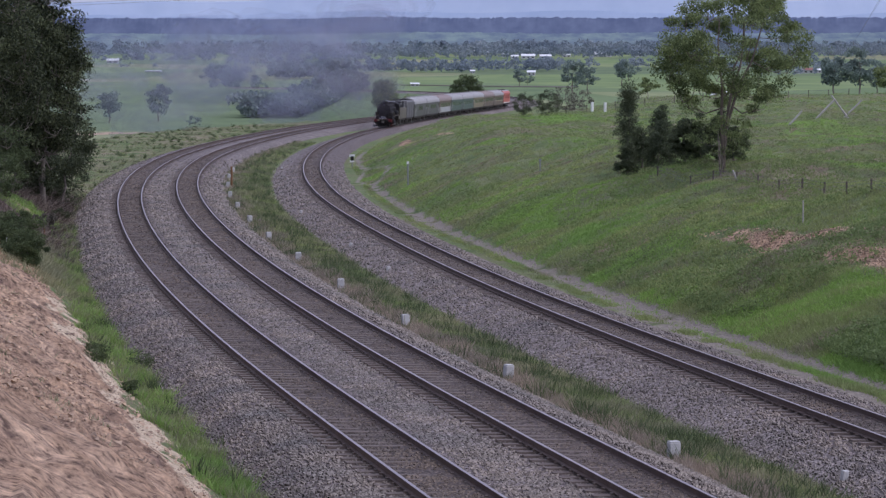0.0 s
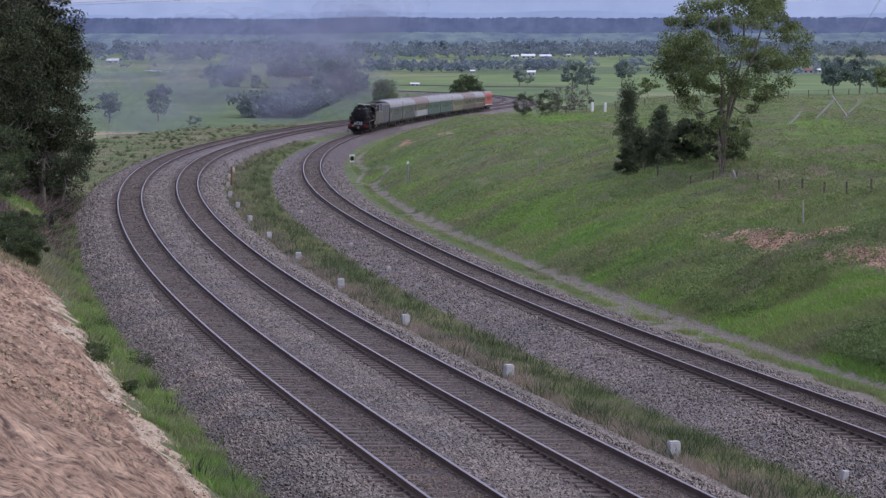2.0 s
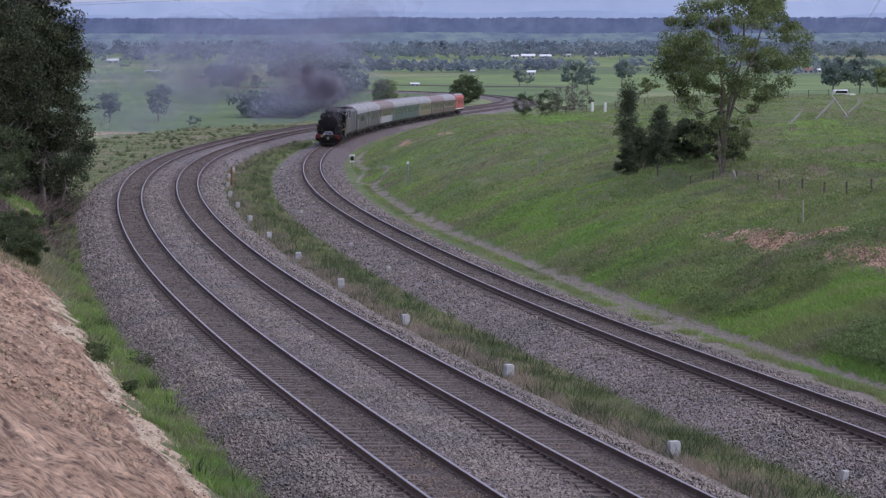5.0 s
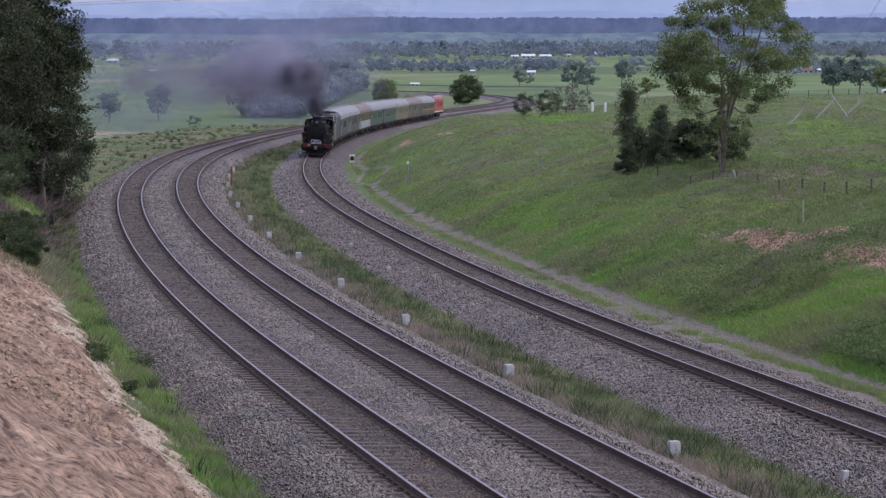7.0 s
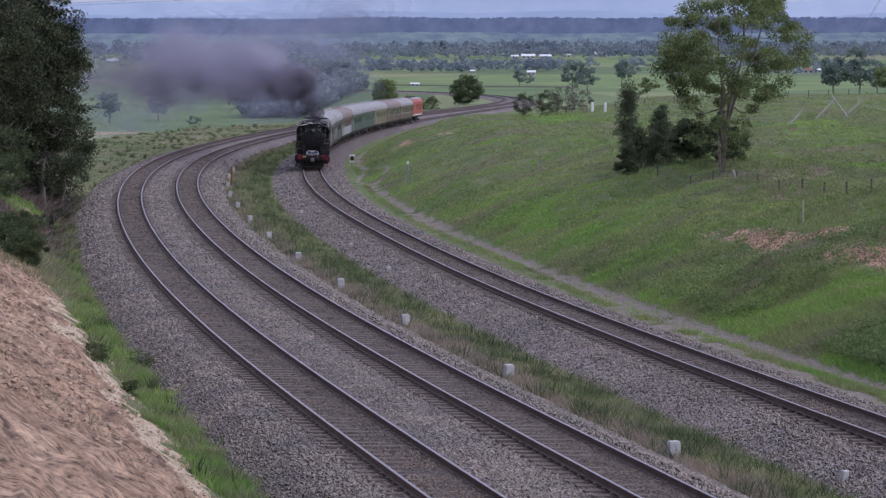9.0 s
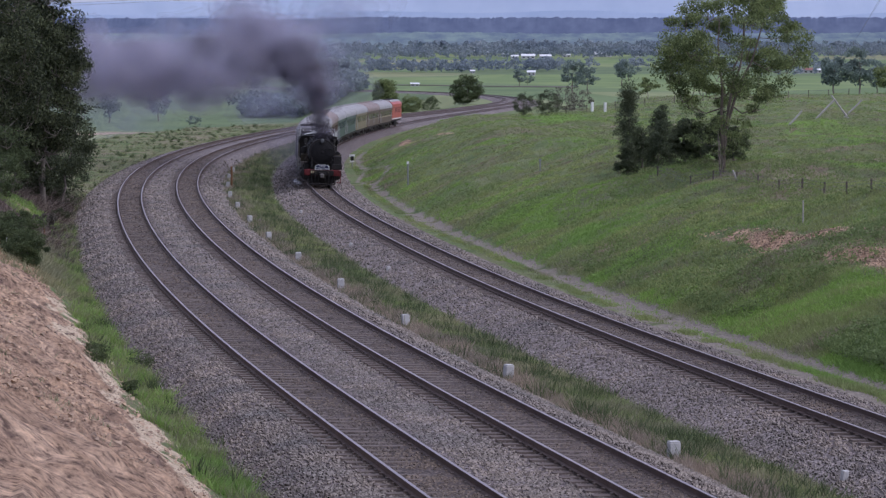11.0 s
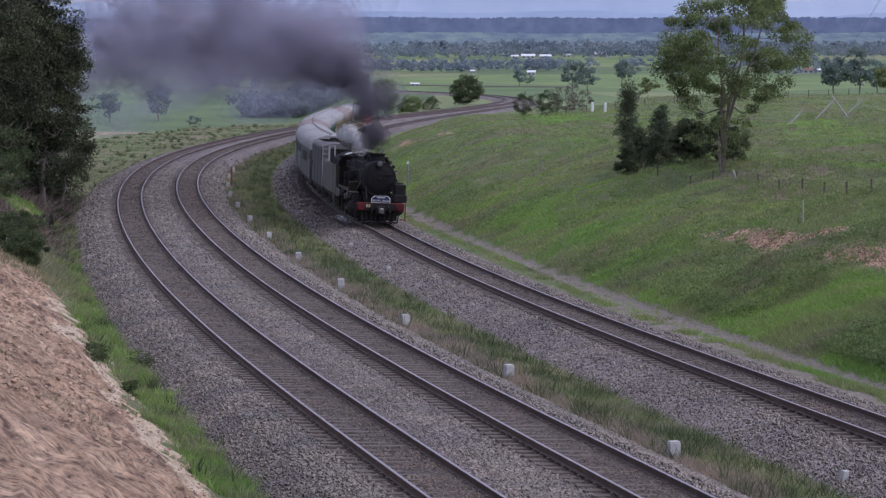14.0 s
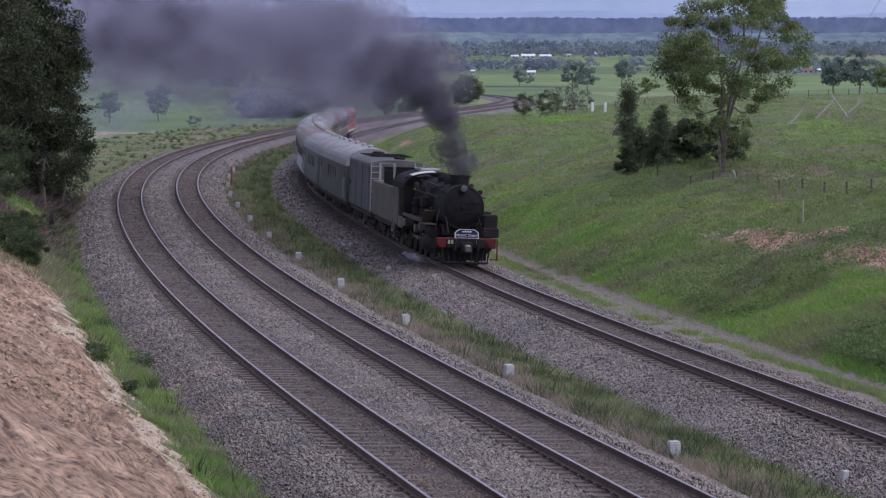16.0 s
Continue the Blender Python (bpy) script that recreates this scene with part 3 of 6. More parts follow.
def coach(back, length, paint, roof, label, windows=8, lower=None, doors=(0.08, 0.92), stripe=None, inset=2.2):
    car = thing("railway_carriage", label, "railway carriage", "carriages of the steam train")
    h = length / 2 - 0.35
    span = (2 * h - 2 * inset) / windows
    holes = [(-h + inset + k * span + 0.28, -h + inset + (k + 1) * span - 0.28, 2.02, 2.74) for k in range(windows)]
    for s in (-1, 1):
        bm = bmesh.new()
        wall_frame(bm, -h, h, s * 1.42, 1.05 if not lower else 2.0, 3.12, holes)
        wall = part("side_wall", bm, paint, car)
        for a, b, c, d in holes:
            bm = bmesh.new()
            box(bm, (b - a - 0.01, 0.02, d - c - 0.01), ((a + b) / 2, s * 1.41, (c + d) / 2))
            part("window", bm, "glass", wall)
        if lower:
            bm = bmesh.new()
            box(bm, (2 * h, 0.07, 0.95), (0, s * 1.425, 1.525), 0.015)
            part("lower_panel", bm, lower, car)
        if stripe:
            bm = bmesh.new()
            box(bm, (2 * h - 0.1, 0.012, 0.1), (0, s * 1.456, 1.95))
            part("waist_stripe", bm, stripe, car)
        for f in doors:
            x = -h + f * 2 * h
            bm = bmesh.new()
            box(bm, (0.78, 0.05, 1.95), (x, s * 1.445, 2.1), 0.02)
            door = part("door", bm, paint, car)
            bm = bmesh.new()
            box(bm, (0.5, 0.02, 0.66), (x, s * 1.474, 2.5))
            part("door_window", bm, "glass", door)
            for k in (-0.5, 0.5):
                bm = bmesh.new()
                rod(bm, (x + k, s * 1.49, 1.2), (x + k, s * 1.49, 2.4), 0.02, 6)
                part("handrail", bm, "pale_metal", door)
    for e in (-1, 1):
        bm = bmesh.new()
        wall_frame(bm, -1.42, 1.42, 0, 1.05, 3.12, [(-0.4, 0.4, 1.1, 2.95)])
        bmesh.ops.rotate(bm, verts=bm.verts, cent=(0, 0, 0), matrix=Matrix.Rotation(math.pi / 2, 3, "Z"))
        bmesh.ops.translate(bm, verts=bm.verts, vec=(e * h, 0, 0))
        part("end_wall", bm, paint, car)
        bm = bmesh.new()
        for k in range(4):
            box(bm, (0.06, 1.05 - 0.06 * (k % 2), 2.15 - 0.06 * (k % 2)), (e * (h + 0.08 + 0.08 * k), 0, 2.1), 0.02)
        part("gangway", bm, "soot", car)
    bm = bmesh.new()
    extrude(bm, arch(1.5, 3.08, 1.02), -h - 0.06, h + 0.06)
    roof_part = part("roof", bm, roof, car)
    for k in range(5):
        bm = bmesh.new()
        lathe(bm, [(0, 0.16), (0.14, 0.16), (0.2, 0.09), (0.22, 0.0)], (-h + 1.6 + k * (2 * h - 3.2) / 4, 0, 4.08), "Z", 10)
        part("roof_vent", bm, roof, roof_part)
    for k in range(int(length // 3)):
        bm = bmesh.new()
        x = -h + 1.2 + k * (2 * h - 2.4) / max(1, int(length // 3) - 1)
        extrude(bm, [(y * 1.012, z * 1.0 + 0.012) for y, z in arch(1.5, 3.08, 1.02)], x - 0.03, x + 0.03)
        part("roof_seam", bm, roof, roof_part)
    bm = bmesh.new()
    box(bm, (2 * h, 2.7, 0.3), (0, 0, 0.92), 0.02)
    box(bm, (2.6, 2.2, 0.5), (-1.2, 0, 0.6), 0.04)
    box(bm, (1.4, 2.3, 0.45), (2.2, 0, 0.62), 0.04)
    for s in (-1, 1):
        rod(bm, (-h * 0.55, s * 1.1, 0.62), (h * 0.55, s * 1.1, 0.62), 0.03, 6)
    part("underframe", bm, "dust", car)
    bm = bmesh.new()
    for e in (-1, 1):
        box(bm, (0.5, 0.3, 0.28), (e * (h + 0.18), 0, 0.86), 0.04)
    part("coupler", bm, "steel", car)
    for e in (-1, 1):
        bogie(e * (h - 2.9), car)
    VEHICLES.append((car, back, length))
    return car


def water_gin(back, length):
    gin = thing("water_gin", "grey-green boxy water wagon with a hatch and ladder behind the tender", "railway wagon")
    h = length / 2 - 0.25
    bm = bmesh.new()
    box(bm, (2 * h, 2.8, 2.45), (0, 0, 2.3), 0.05)
    tank = part("tank", bm, "gin", gin)
    bm = bmesh.new()
    extrude(bm, arch(1.43, 3.5, 0.34), -h, h)
    top = part("roof", bm, "gin", gin)
    bm = bmesh.new()
    for k in range(6):
        box(bm, (0.05, 2.3, 0.05), (-2.2 + k * 1.0, 0, 3.93))
    for y in (-1.1, -0.4, 0.4, 1.1):
        box(bm, (5.4, 0.05, 0.05), (0.3, y, 3.94))
    part("roof_frame", bm, "soot", top)
    bm = bmesh.new()
    lathe(bm, [(0, 0.34), (0.18, 0.34), (0.22, 0.28), (0.24, 0)], (-3.6, 0, 3.8), "Z", 16)
    lathe(bm, [(0, 0.3), (0.14, 0.3), (0.17, 0)], (3.8, 0.3, 3.8), "Z", 16)
    part("hatch", bm, "soot", top)
    for s in (-1, 1):
        bm = bmesh.new()
        for k in (-0.22, 0.22):
            rod(bm, (h + 0.06, s * 1.15 + k, 1.1), (h + 0.06, s * 1.15 + k, 3.7), 0.03, 6)
        for k in range(8):
            rod(bm, (h + 0.06, s * 1.15 - 0.22, 1.25 + 0.32 * k), (h + 0.06, s * 1.15 + 0.22, 1.25 + 0.32 * k), 0.022, 6)
        part("ladder", bm, "pale_metal", gin, "pale steel ladder")
        bm = bmesh.new()
        box(bm, (0.5, 0.02, 0.25), (-h + 0.9, s * 1.42, 2.3))
        part("side_plate", bm, "soot", tank)
        for k in range(4):
            bm = bmesh.new()
            box(bm, (0.06, 0.05, 2.35), (-h + 0.5 + k * (2 * h - 1.0) / 3, s * 1.41, 2.3), 0.01)
            part("rib", bm, "gin", tank)
    bm = bmesh.new()
    box(bm, (2 * h + 0.2, 2.6, 0.26), (0, 0, 0.95), 0.02)
    box(bm, (2.0, 2.0, 0.45), (0, 0, 0.6), 0.03)
    part("underframe", bm, "dust", gin)
    for e in (-1, 1):
        bogie(e * (h - 2.0), gin)
    VEHICLES.append((gin, back, length))


def tender(back, length):
    ten = thing("tender", "black coal tender with a high coal heap and pale handrails", "tender")
    h = length / 2 - 0.2
    bm = bmesh.new()
    box(bm, (2 * h, 2.75, 1.75), (0, 0, 1.95), 0.06)
    part("tank", bm, "cab_grey", ten)
    bm = bmesh.new()
    for s in (-1, 1):
        box(bm, (5.6, 0.05, 0.75), (h - 2.9, s * 1.18, 3.15), 0.01)
    box(bm, (0.05, 2.4, 0.85), (h - 5.7, 0, 3.2), 0.01)
    part("coal_boards", bm, "black", ten)
    bm = bmesh.new()
    r = random.Random(8)
    for _ in range(170):
        x, y = r.uniform(-0.4, 1), r.uniform(-1, 1)
        s = r.uniform(0.14, 0.34)
        box(bm, (s, s * r.uniform(0.7, 1.2), s * 0.8), (h - 2.9 + x * 2.6, y * 1.05, 2.85 + 0.55 * (1 - y * y) * (1 - 0.4 * x * x) + r.uniform(-0.1, 0.1)), 0,
            Euler((r.random() * 3, r.random() * 3, r.random() * 3)).to_matrix().to_4x4())
    box(bm, (5.4, 2.2, 0.4), (h - 2.9, 0, 2.85))
    part("coal_heap", bm, "coal", ten)
    for s in (-1, 1):
        bm = bmesh.new()
        for x in (h - 0.1, h - 0.55):
            rod(bm, (x, s * 1.36, 0.7), (x, s * 1.36, 3.95), 0.022, 8)
        for z in (3.95, 2.9, 2.2, 1.5, 0.8):
            rod(bm, (h - 0.55, s * 1.36, z), (h - 0.1, s * 1.36, z), 0.016, 6)
        rod(bm, (h - 0.55, s * 1.3, 3.95), (-h + 2.0, s * 1.2, 3.75), 0.022, 6)
        rod(bm, (-h + 2.0, s * 1.2, 3.75), (-h + 2.0, s * 1.2, 2.8), 0.03, 6)
        part("handrail", bm, "pale_metal", ten, "pale steel rails and steps")
    bm = bmesh.new()
    box(bm, (2 * h + 0.2, 2.5, 0.25), (0, 0, 0.95), 0.02)
    part("underframe", bm, "dust", ten)
    for e in (-1, 1):
        bogie(e * (h - 1.9), ten)
    VEHICLES.append((ten, back, length))


DRIVERS = []


def engine(length=12.5):
    loco = thing("steam_locomotive", "sooty black steam locomotive with red buffer beam and headboard", "locomotive")
    X = lambda d: length / 2 - (d if d > 8.8 else d - 1.25 * (8.8 - d) / 8.8)
    bm = bmesh.new()
    for s in (-1, 1):
        box(bm, (12.4, 0.1, 0.5), (X(5.6), s * 0.5, 0.98), 0.02)
    box(bm, (1.4, 1.6, 0.5), (X(2.4), 0, 1.5), 0.04)
    box(bm, (3.4, 1.3, 0.7), (X(9.6), 0, 1.3), 0.04)
    part("frame", bm, "soot", loco)
    # front end
    bm = bmesh.new()
    box(bm, (0.16, 2.62, 0.44), (X(0.42), 0, 1.05), 0.03)
    beam = part("buffer_beam", bm, "red", loco, "weathered red buffer beam")
    bm = bmesh.new()
    box(bm, (0.05, 1.7, 0.40), (X(0.32), 0, 1.04), 0.02)
    box(bm, (0.3, 0.5, 0.5), (X(0.28), 0, 0.85), 0.04)
    part("coupler_plate", bm, "soot", beam)
    bm = bmesh.new()
    box(bm, (0.55, 0.3, 0.32), (X(0.05), 0, 0.84), 0.06)
    part("coupler", bm, "steel", beam)
    for y in (-0.62, 0.62):
        bm = bmesh.new()
        for k in range(3 if y < 0 else 1):
            box(bm, (0.015, 0.1, 0.17), (X(0.287), y + (k - 1) * 0.14, 1.1), 0)
        part("lettering_bars", bm, "cream", beam)
    for y in (-1.08, 1.08):
        bm = bmesh.new()
        lathe(bm, [(0, 0.15), (0.16, 0.13), (0.18, 0.18), (0.21, 0.18), (0.22, 0)], (X(0.36), y, 1.04), "X", 16)
        part("buffer", bm, "red", beam)
        bm = bmesh.new()
        rod(bm, (X(0.4), y * 1.27, 0.3), (X(0.4), y * 1.27, 1.25), 0.03, 8)
        box(bm, (0.3, 0.3, 0.05), (X(0.45), y * 1.16, 0.36), 0.01)
        part("shunter_step", bm, "red" if y > 0 else "soot", beam)
    bm = bmesh.new()
    box(bm, (0.08, 1.9, 0.55), (X(0.62), 0, 0.56), 0.02)
    rod(bm, (X(0.35), -0.98, 0.2), (X(0.35), 0.98, 0.2), 0.05, 8)
    pilot = part("pilot", bm, "soot", loco)
    for k in range(9):
        bm = bmesh.new()
        y = -1.05 + k * 0.2625
        rod(bm, (X(0.5), y, 0.85), (X(0.35), y * 0.9, 0.2), 0.035, 6)
        part("bar", bm, "soot", pilot)
    # headboard
    bm = bmesh.new()
    out = [(-0.52, 0.0), (0.52, 0.0), (0.52, 0.25)] + [(0.5 - 0.2 * k / 4, 0.25 + 0.13 * math.sin(math.pi / 2 * k / 4)) for k in range(5)] + \
          [(-0.3 - 0.2 * k / 4, 0.38 - 0.13 * (1 - math.cos(math.pi / 2 * k / 4))) for k in range(5)] + [(-0.52, 0.25)]
    extrude(bm, out, 0, 0.03)
    board = part("headboard", bm, "white", loco, "navy headboard with a white rim and lettering")
    board.matrix_basis = pose(X(0.30), 0, 1.27)
    bm = bmesh.new()
    extrude(bm, [(y * 0.93, 0.02 + z * 0.90) for y, z in out], 0.03, 0.036)
    part("face", bm, "navy", board)
    c = bpy.data.curves.new("lettering", "FONT")
    c.body, c.size, c.align_x, c.extrude = "PICNIC TRAIN", 0.142, "CENTER", 0.004
    c.materials.append(MAT["white"])
    ob = new("lettering", c)
    ob.parent, ob.matrix_basis = board, pose(0.042, 0, 0.07, 90, 0, 90)
    bm = bmesh.new()
    for k in (-0.17, -0.06, 0.06, 0.17):
        box(bm, (0.006, 0.08, 0.055), (0.04, k, 0.285))
    part("small_lettering_bars", bm, "white", board)
    # boiler
    bm = bmesh.new()
    lathe(bm, [(X(3.3), 0.98), (X(1.55), 0.98), (X(1.5), 0.95), (X(1.5), 0.0)], (0, 0, 2.52), "X", 40)
    smokebox = part("smokebox", bm, "soot", loco)
    bm = bmesh.new()
    lathe(bm, [(X(1.52), 0.84), (X(1.47), 0.83), (X(1.4), 0.6), (X(1.36), 0.3), (X(1.35), 0.0)], (0, 0, 2.52), "X", 36)
    lathe(bm, [(X(1.36), 0.09), (X(1.25), 0.07), (X(1.24), 0)], (0, 0, 2.52), "X", 12)
    for z in (2.3, 2.74):
        box(bm, (0.04, 0.9, 0.05), (X(1.37), 0.35, z), 0.01)
    part("smokebox_door", bm, "black", smokebox)
    bm = bmesh.new()
    for k in range(28):
        a = 2 * math.pi * k / 28
        rod(bm, (X(1.52), 0.91 * math.cos(a), 2.52 + 0.91 * math.sin(a)), (X(1.46), 0.91 * math.cos(a), 2.52 + 0.91 * math.sin(a)), 0.025, 6)
    part("rim_bolts", bm, "black", smokebox)
    bm = bmesh.new()
    lathe(bm, [(X(1.75), 0.16), (X(1.35), 0.17), (X(1.3), 0.19), (X(1.27), 0.18)], (0, 0, 3.36), "X", 20)
    lamp = part("headlamp", bm, "black", loco)
    bm = bmesh.new()
    lathe(bm, [(X(1.275), 0.155), (X(1.25), 0.12), (X(1.24), 0)], (0, 0, 3.36), "X", 20)
    part("lens", bm, "lamp", lamp)
    bm = bmesh.new()
    lathe(bm, [(3.35, 0.52), (3.48, 0.42), (3.7, 0.40), (3.84, 0.44), (3.9, 0.47), (3.9, 0.36), (3.6, 0.33)], (X(2.45), 0, 0), "Z", 24)
    part("chimney", bm, "black", loco)
    bm = bmesh.new()
    lathe(bm, [(X(8.8), 1.0), (X(6.6), 0.98), (X(3.3), 0.9), (X(3.28), 0.86)], (0, 0, 2.52), "X", 36)
    boiler = part("boiler", bm, "black", loco)
    for d in (3.6, 4.7, 5.8, 6.9, 8.0):
        bm = bmesh.new()
        r = 0.912 + 0.09 * (d - 3.3) / 5.5
        lathe(bm, [(X(d) - 0.04, r - 0.02), (X(d) - 0.04, r + 0.012), (X(d) + 0.04, r + 0.012), (X(d) + 0.04, r - 0.02)], (0, 0, 2.52), "X", 36)
        part("boiler_band", bm, "soot", boiler)
    for d, r, z in ((4.3, 0.36, 3.72), (5.9, 0.38, 3.76)):
        bm = bmesh.new()
        lathe(bm, [(3.2, r + 0.12), (3.38, r), (z - 0.12, r), (z, r * 0.7), (z + 0.04, 0)], (X(d), 0, 0), "Z", 20)
        part("dome", bm, "black", loco)
    bm = bmesh.new()
    for s in (-1, 1):
        rod(bm, (X(1.7), s * 1.04, 2.95), (X(8.7), s * 1.06, 2.95), 0.025, 8)
        rod(bm, (X(3.4), s * 0.62, 3.32), (X(8.7), s * 0.68, 3.38), 0.04, 8)
        rod(bm, (X(3.2), s * 1.0, 2.35), (X(8.7), s * 1.05, 2.3), 0.05, 8)
        for d in (2.0, 3.6, 5.2, 6.8, 8.3):
            rod(bm, (X(d), s * 0.9, 2.9), (X(d), s * 1.06, 2.95), 0.02, 6)
    part("pipework", bm, "pipe", loco)
    bm = bmesh.new()
    for s in (-1, 1):
        box(bm, (5.8, 0.5, 0.06), (X(6.1), s * 1.26, 1.76), 0.01)
        box(bm, (1.6, 0.5, 0.05), (X(2.7), s * 1.26, 1.72), 0.01)
        box(bm, (5.2, 0.03, 0.16), (X(6.2), s * 1.5, 1.8), 0.005)
    part("running_board", bm, "footplate", loco)
    # pumps, tanks and boxes on the sides
    for d, z, r, h in ((4.1, 2.35, 0.2, 0.9), (4.7, 2.3, 0.16, 0.7), (6.4, 2.25, 0.22, 0.8)):
        bm = bmesh.new()
        lathe(bm, [(z - h / 2, r * 0.6), (z - h / 2 + 0.04, r), (z - 0.05, r), (z, r * 0.6), (z + 0.05, r), (z + h / 2, r), (z + h / 2 + 0.05, 0.02)], (X(d), -1.2, 0), "Z", 14)
        part("air_pump", bm, "soot", loco)
    bm = bmesh.new()
    lathe(bm, [(X(7.6), 0.1), (X(7.55), 0.26), (X(5.3), 0.26), (X(5.25), 0.1)], (0, 1.3, 2.2), "X", 16)
    part("air_reservoir", bm, "black", loco)
    bm = bmesh.new()
    lathe(bm, [(X(7.6), 0.1), (X(7.55), 0.2), (X(5.3), 0.2), (X(5.25), 0.1)], (0, -1.32, 1.55), "X", 16)
    part("air_reservoir", bm, "black", loco)
    for d, y, z, sx, sy, sz in ((1.0, 1.12, 1.85, 0.7, 0.6, 0.85), (0.9, 1.12, 1.5, 0.75, 0.7, 0.42)):
        bm = bmesh.new()
        box(bm, (sx, sy, sz), (X(d), y, z), 0.04)
        part("front_locker", bm, "soot", loco)
    # clutter along the boiler and front
    for s, d, z, l in ((-1, 4.0, 2.9, 0.5), (-1, 5.0, 3.3, 0.7), (-1, 6.0, 2.6, 0.6), (-1, 7.2, 3.2, 0.8), (1, 5.0, 3.3, 0.7), (1, 6.5, 2.8, 0.6)):
        bm = bmesh.new()
        rod(bm, (X(d), s * 1.03, z), (X(d + l), s * 1.06, z - 0.5), 0.03, 6)
        rod(bm, (X(d), s * 1.03, z), (X(d), s * 1.12, z - 0.9), 0.035, 6)
        lathe(bm, [(z - 0.12, 0.05), (z - 0.1, 0.1), (z + 0.08, 0.1), (z + 0.12, 0.03)], (X(d + 0.3), s * 1.08, 0), "Z", 10)
        part("fitting", bm, "pipe", loco)
    for s in (-1, 1):
        bm = bmesh.new()
        lathe(bm, [(X(1.9), 0.05), (X(1.88), 0.1), (X(1.62), 0.1), (X(1.6), 0.08)], (0, s * 0.8, 3.2), "X", 12)
        part("marker_lamp", bm, "soot", loco)
        bm = bmesh.new()
        rod(bm, (X(0.55), s * 0.75, 1.45), (X(1.5), s * 0.72, 2.1), 0.03, 8)
        rod(bm, (X(0.5), s * 1.3, 1.45), (X(0.5), s * 1.3, 2.0), 0.02, 6)
        rod(bm, (X(0.5), s * 1.3, 2.0), (X(1.4), s * 1.02, 2.4), 0.02, 6)
        part("front_handrail", bm, "soot", loco)
    for k, (d, z) in enumerate(((3.9, 1.5), (5.2, 1.35), (8.3, 1.4))):
        bm = bmesh.new()
        box(bm, (0.5, 0.28, 0.34), (X(d), -1.36, z), 0.03)
        part("lubricator", bm, "steel", loco)
    for s in (-1, 1):
        bm = bmesh.new()
        box(bm, (1.0, 0.5, 0.04), (X(3.0), s * 1.25, 2.02), 0.008, Euler((0, radians(-35), 0)).to_matrix().to_4x4())
        part("step_plate", bm, "cab_grey", loco)
    # cylinders and running gear
    for s in (-1, 1):
        bm = bmesh.new()
        lathe(bm, [(X(3.45), 0.2), (X(3.43), 0.42), (X(2.2), 0.42), (X(2.18), 0.36), (X(2.12), 0.2), (X(2.11), 0)], (0, s * 1.12, 0.86), "X", 24)
        lathe(bm, [(X(3.4), 0.1), (X(3.38), 0.26), (X(2.1), 0.26), (X(2.08), 0.1)], (0, s * 1.08, 1.42), "X", 20)
        part("cylinder", bm, "soot", loco)
        bm = bmesh.new()
        box(bm, (1.5, 0.06, 0.1), (X(4.2), s * 1.15, 1.1), 0.01)
        box(bm, (0.3, 0.18, 0.4), (X(4.4), s * 1.15, 0.9), 0.03)
        rod(bm, (X(3.4), s * 1.15, 0.86), (X(4.4), s * 1.15, 0.86), 0.04, 8)
        part("crosshead", bm, "steel", loco)
    for d in (4.3, 5.85, 7.4, 8.95):
        bm = wheel_mesh(0.74, 0.14, 14)
        bmesh.ops.translate(bm, verts=bm.verts, vec=(0, -0.75, 0))
        other = wheel_mesh(0.74, 0.14, 14)
        bmesh.ops.rotate(other, verts=other.verts, cent=(0, 0, 0), matrix=Matrix.Rotation(math.pi, 3, "Z"))
        bmesh.ops.translate(other, verts=other.verts, vec=(0, 0.75, 0))
        tmp = bpy.data.meshes.new("far_wheel")
        other.to_mesh(tmp)
        other.free()
        bm.from_mesh(tmp)
        bpy.data.meshes.remove(tmp)
        rod(bm, (0, -0.7, 0), (0, 0.7, 0), 0.1, 10)
        for s in (-1, 1):
            rod(bm, (0.0, s * 0.8, -0.33), (0.0, s * 1.0, -0.33), 0.06, 8)
        ob = part("driving_wheels", bm, "soot", loco)
        DRIVERS.append((ob, (X(d), 0, 0.74), 0.74))
    for d, r in ((1.75, 0.4), (10.7, 0.5)):
        for s in (-1, 1):
            bm = wheel_mesh(r, 0.13)
            w = part("carrying_wheel", bm, "soot", loco)
            w.matrix_basis = pose(X(d), s * 0.75, r, 0, 0, 0 if s < 0 else 180)
    for s in (-1, 1):
        bm = bmesh.new()
        span = X(4.3) - X(8.95)
        box(bm, (span + 0.2, 0.05, 0.13), (0, s * 0.96, 0), 0.01)
        for d in (4.3, 5.85, 7.4, 8.95):
            lathe(bm, [(-0.05, 0.12), (0.05, 0.12)], (X(d) - (X(4.3) + X(8.95)) / 2, s * 0.96, 0), "Y", 12)
        ob = part("coupling_rod", bm, "steel", loco)
        DRIVERS.append((ob, ((X(4.3) + X(8.95)) / 2, 0, 0.74), -0.33))
    # cab
    for s in (-1, 1):
        bm = bmesh.new()
        wall_frame(bm, X(12.1), X(10.5), s * 1.45, 1.15, 3.0, [], 0.05)
        box(bm, (0.07, 0.1, 1.95), (X(10.46), s * 1.45, 2.05), 0.015)
        box(bm, (1.6, 0.05, 0.5), (X(9.6), s * 1.45, 1.35))
        part("cab_side", bm, "cab_grey", loco)
        bm = bmesh.new()
        rod(bm, (X(12.15), s * 1.5, 0.8), (X(12.15), s * 1.5, 3.1), 0.018, 8)
        rod(bm, (X(11.4), s * 1.5, 0.5), (X(11.4), s * 1.5, 1.2), 0.03, 8)
        box(bm, (0.5, 0.2, 0.04), (X(11.7), s * 1.45, 0.55))
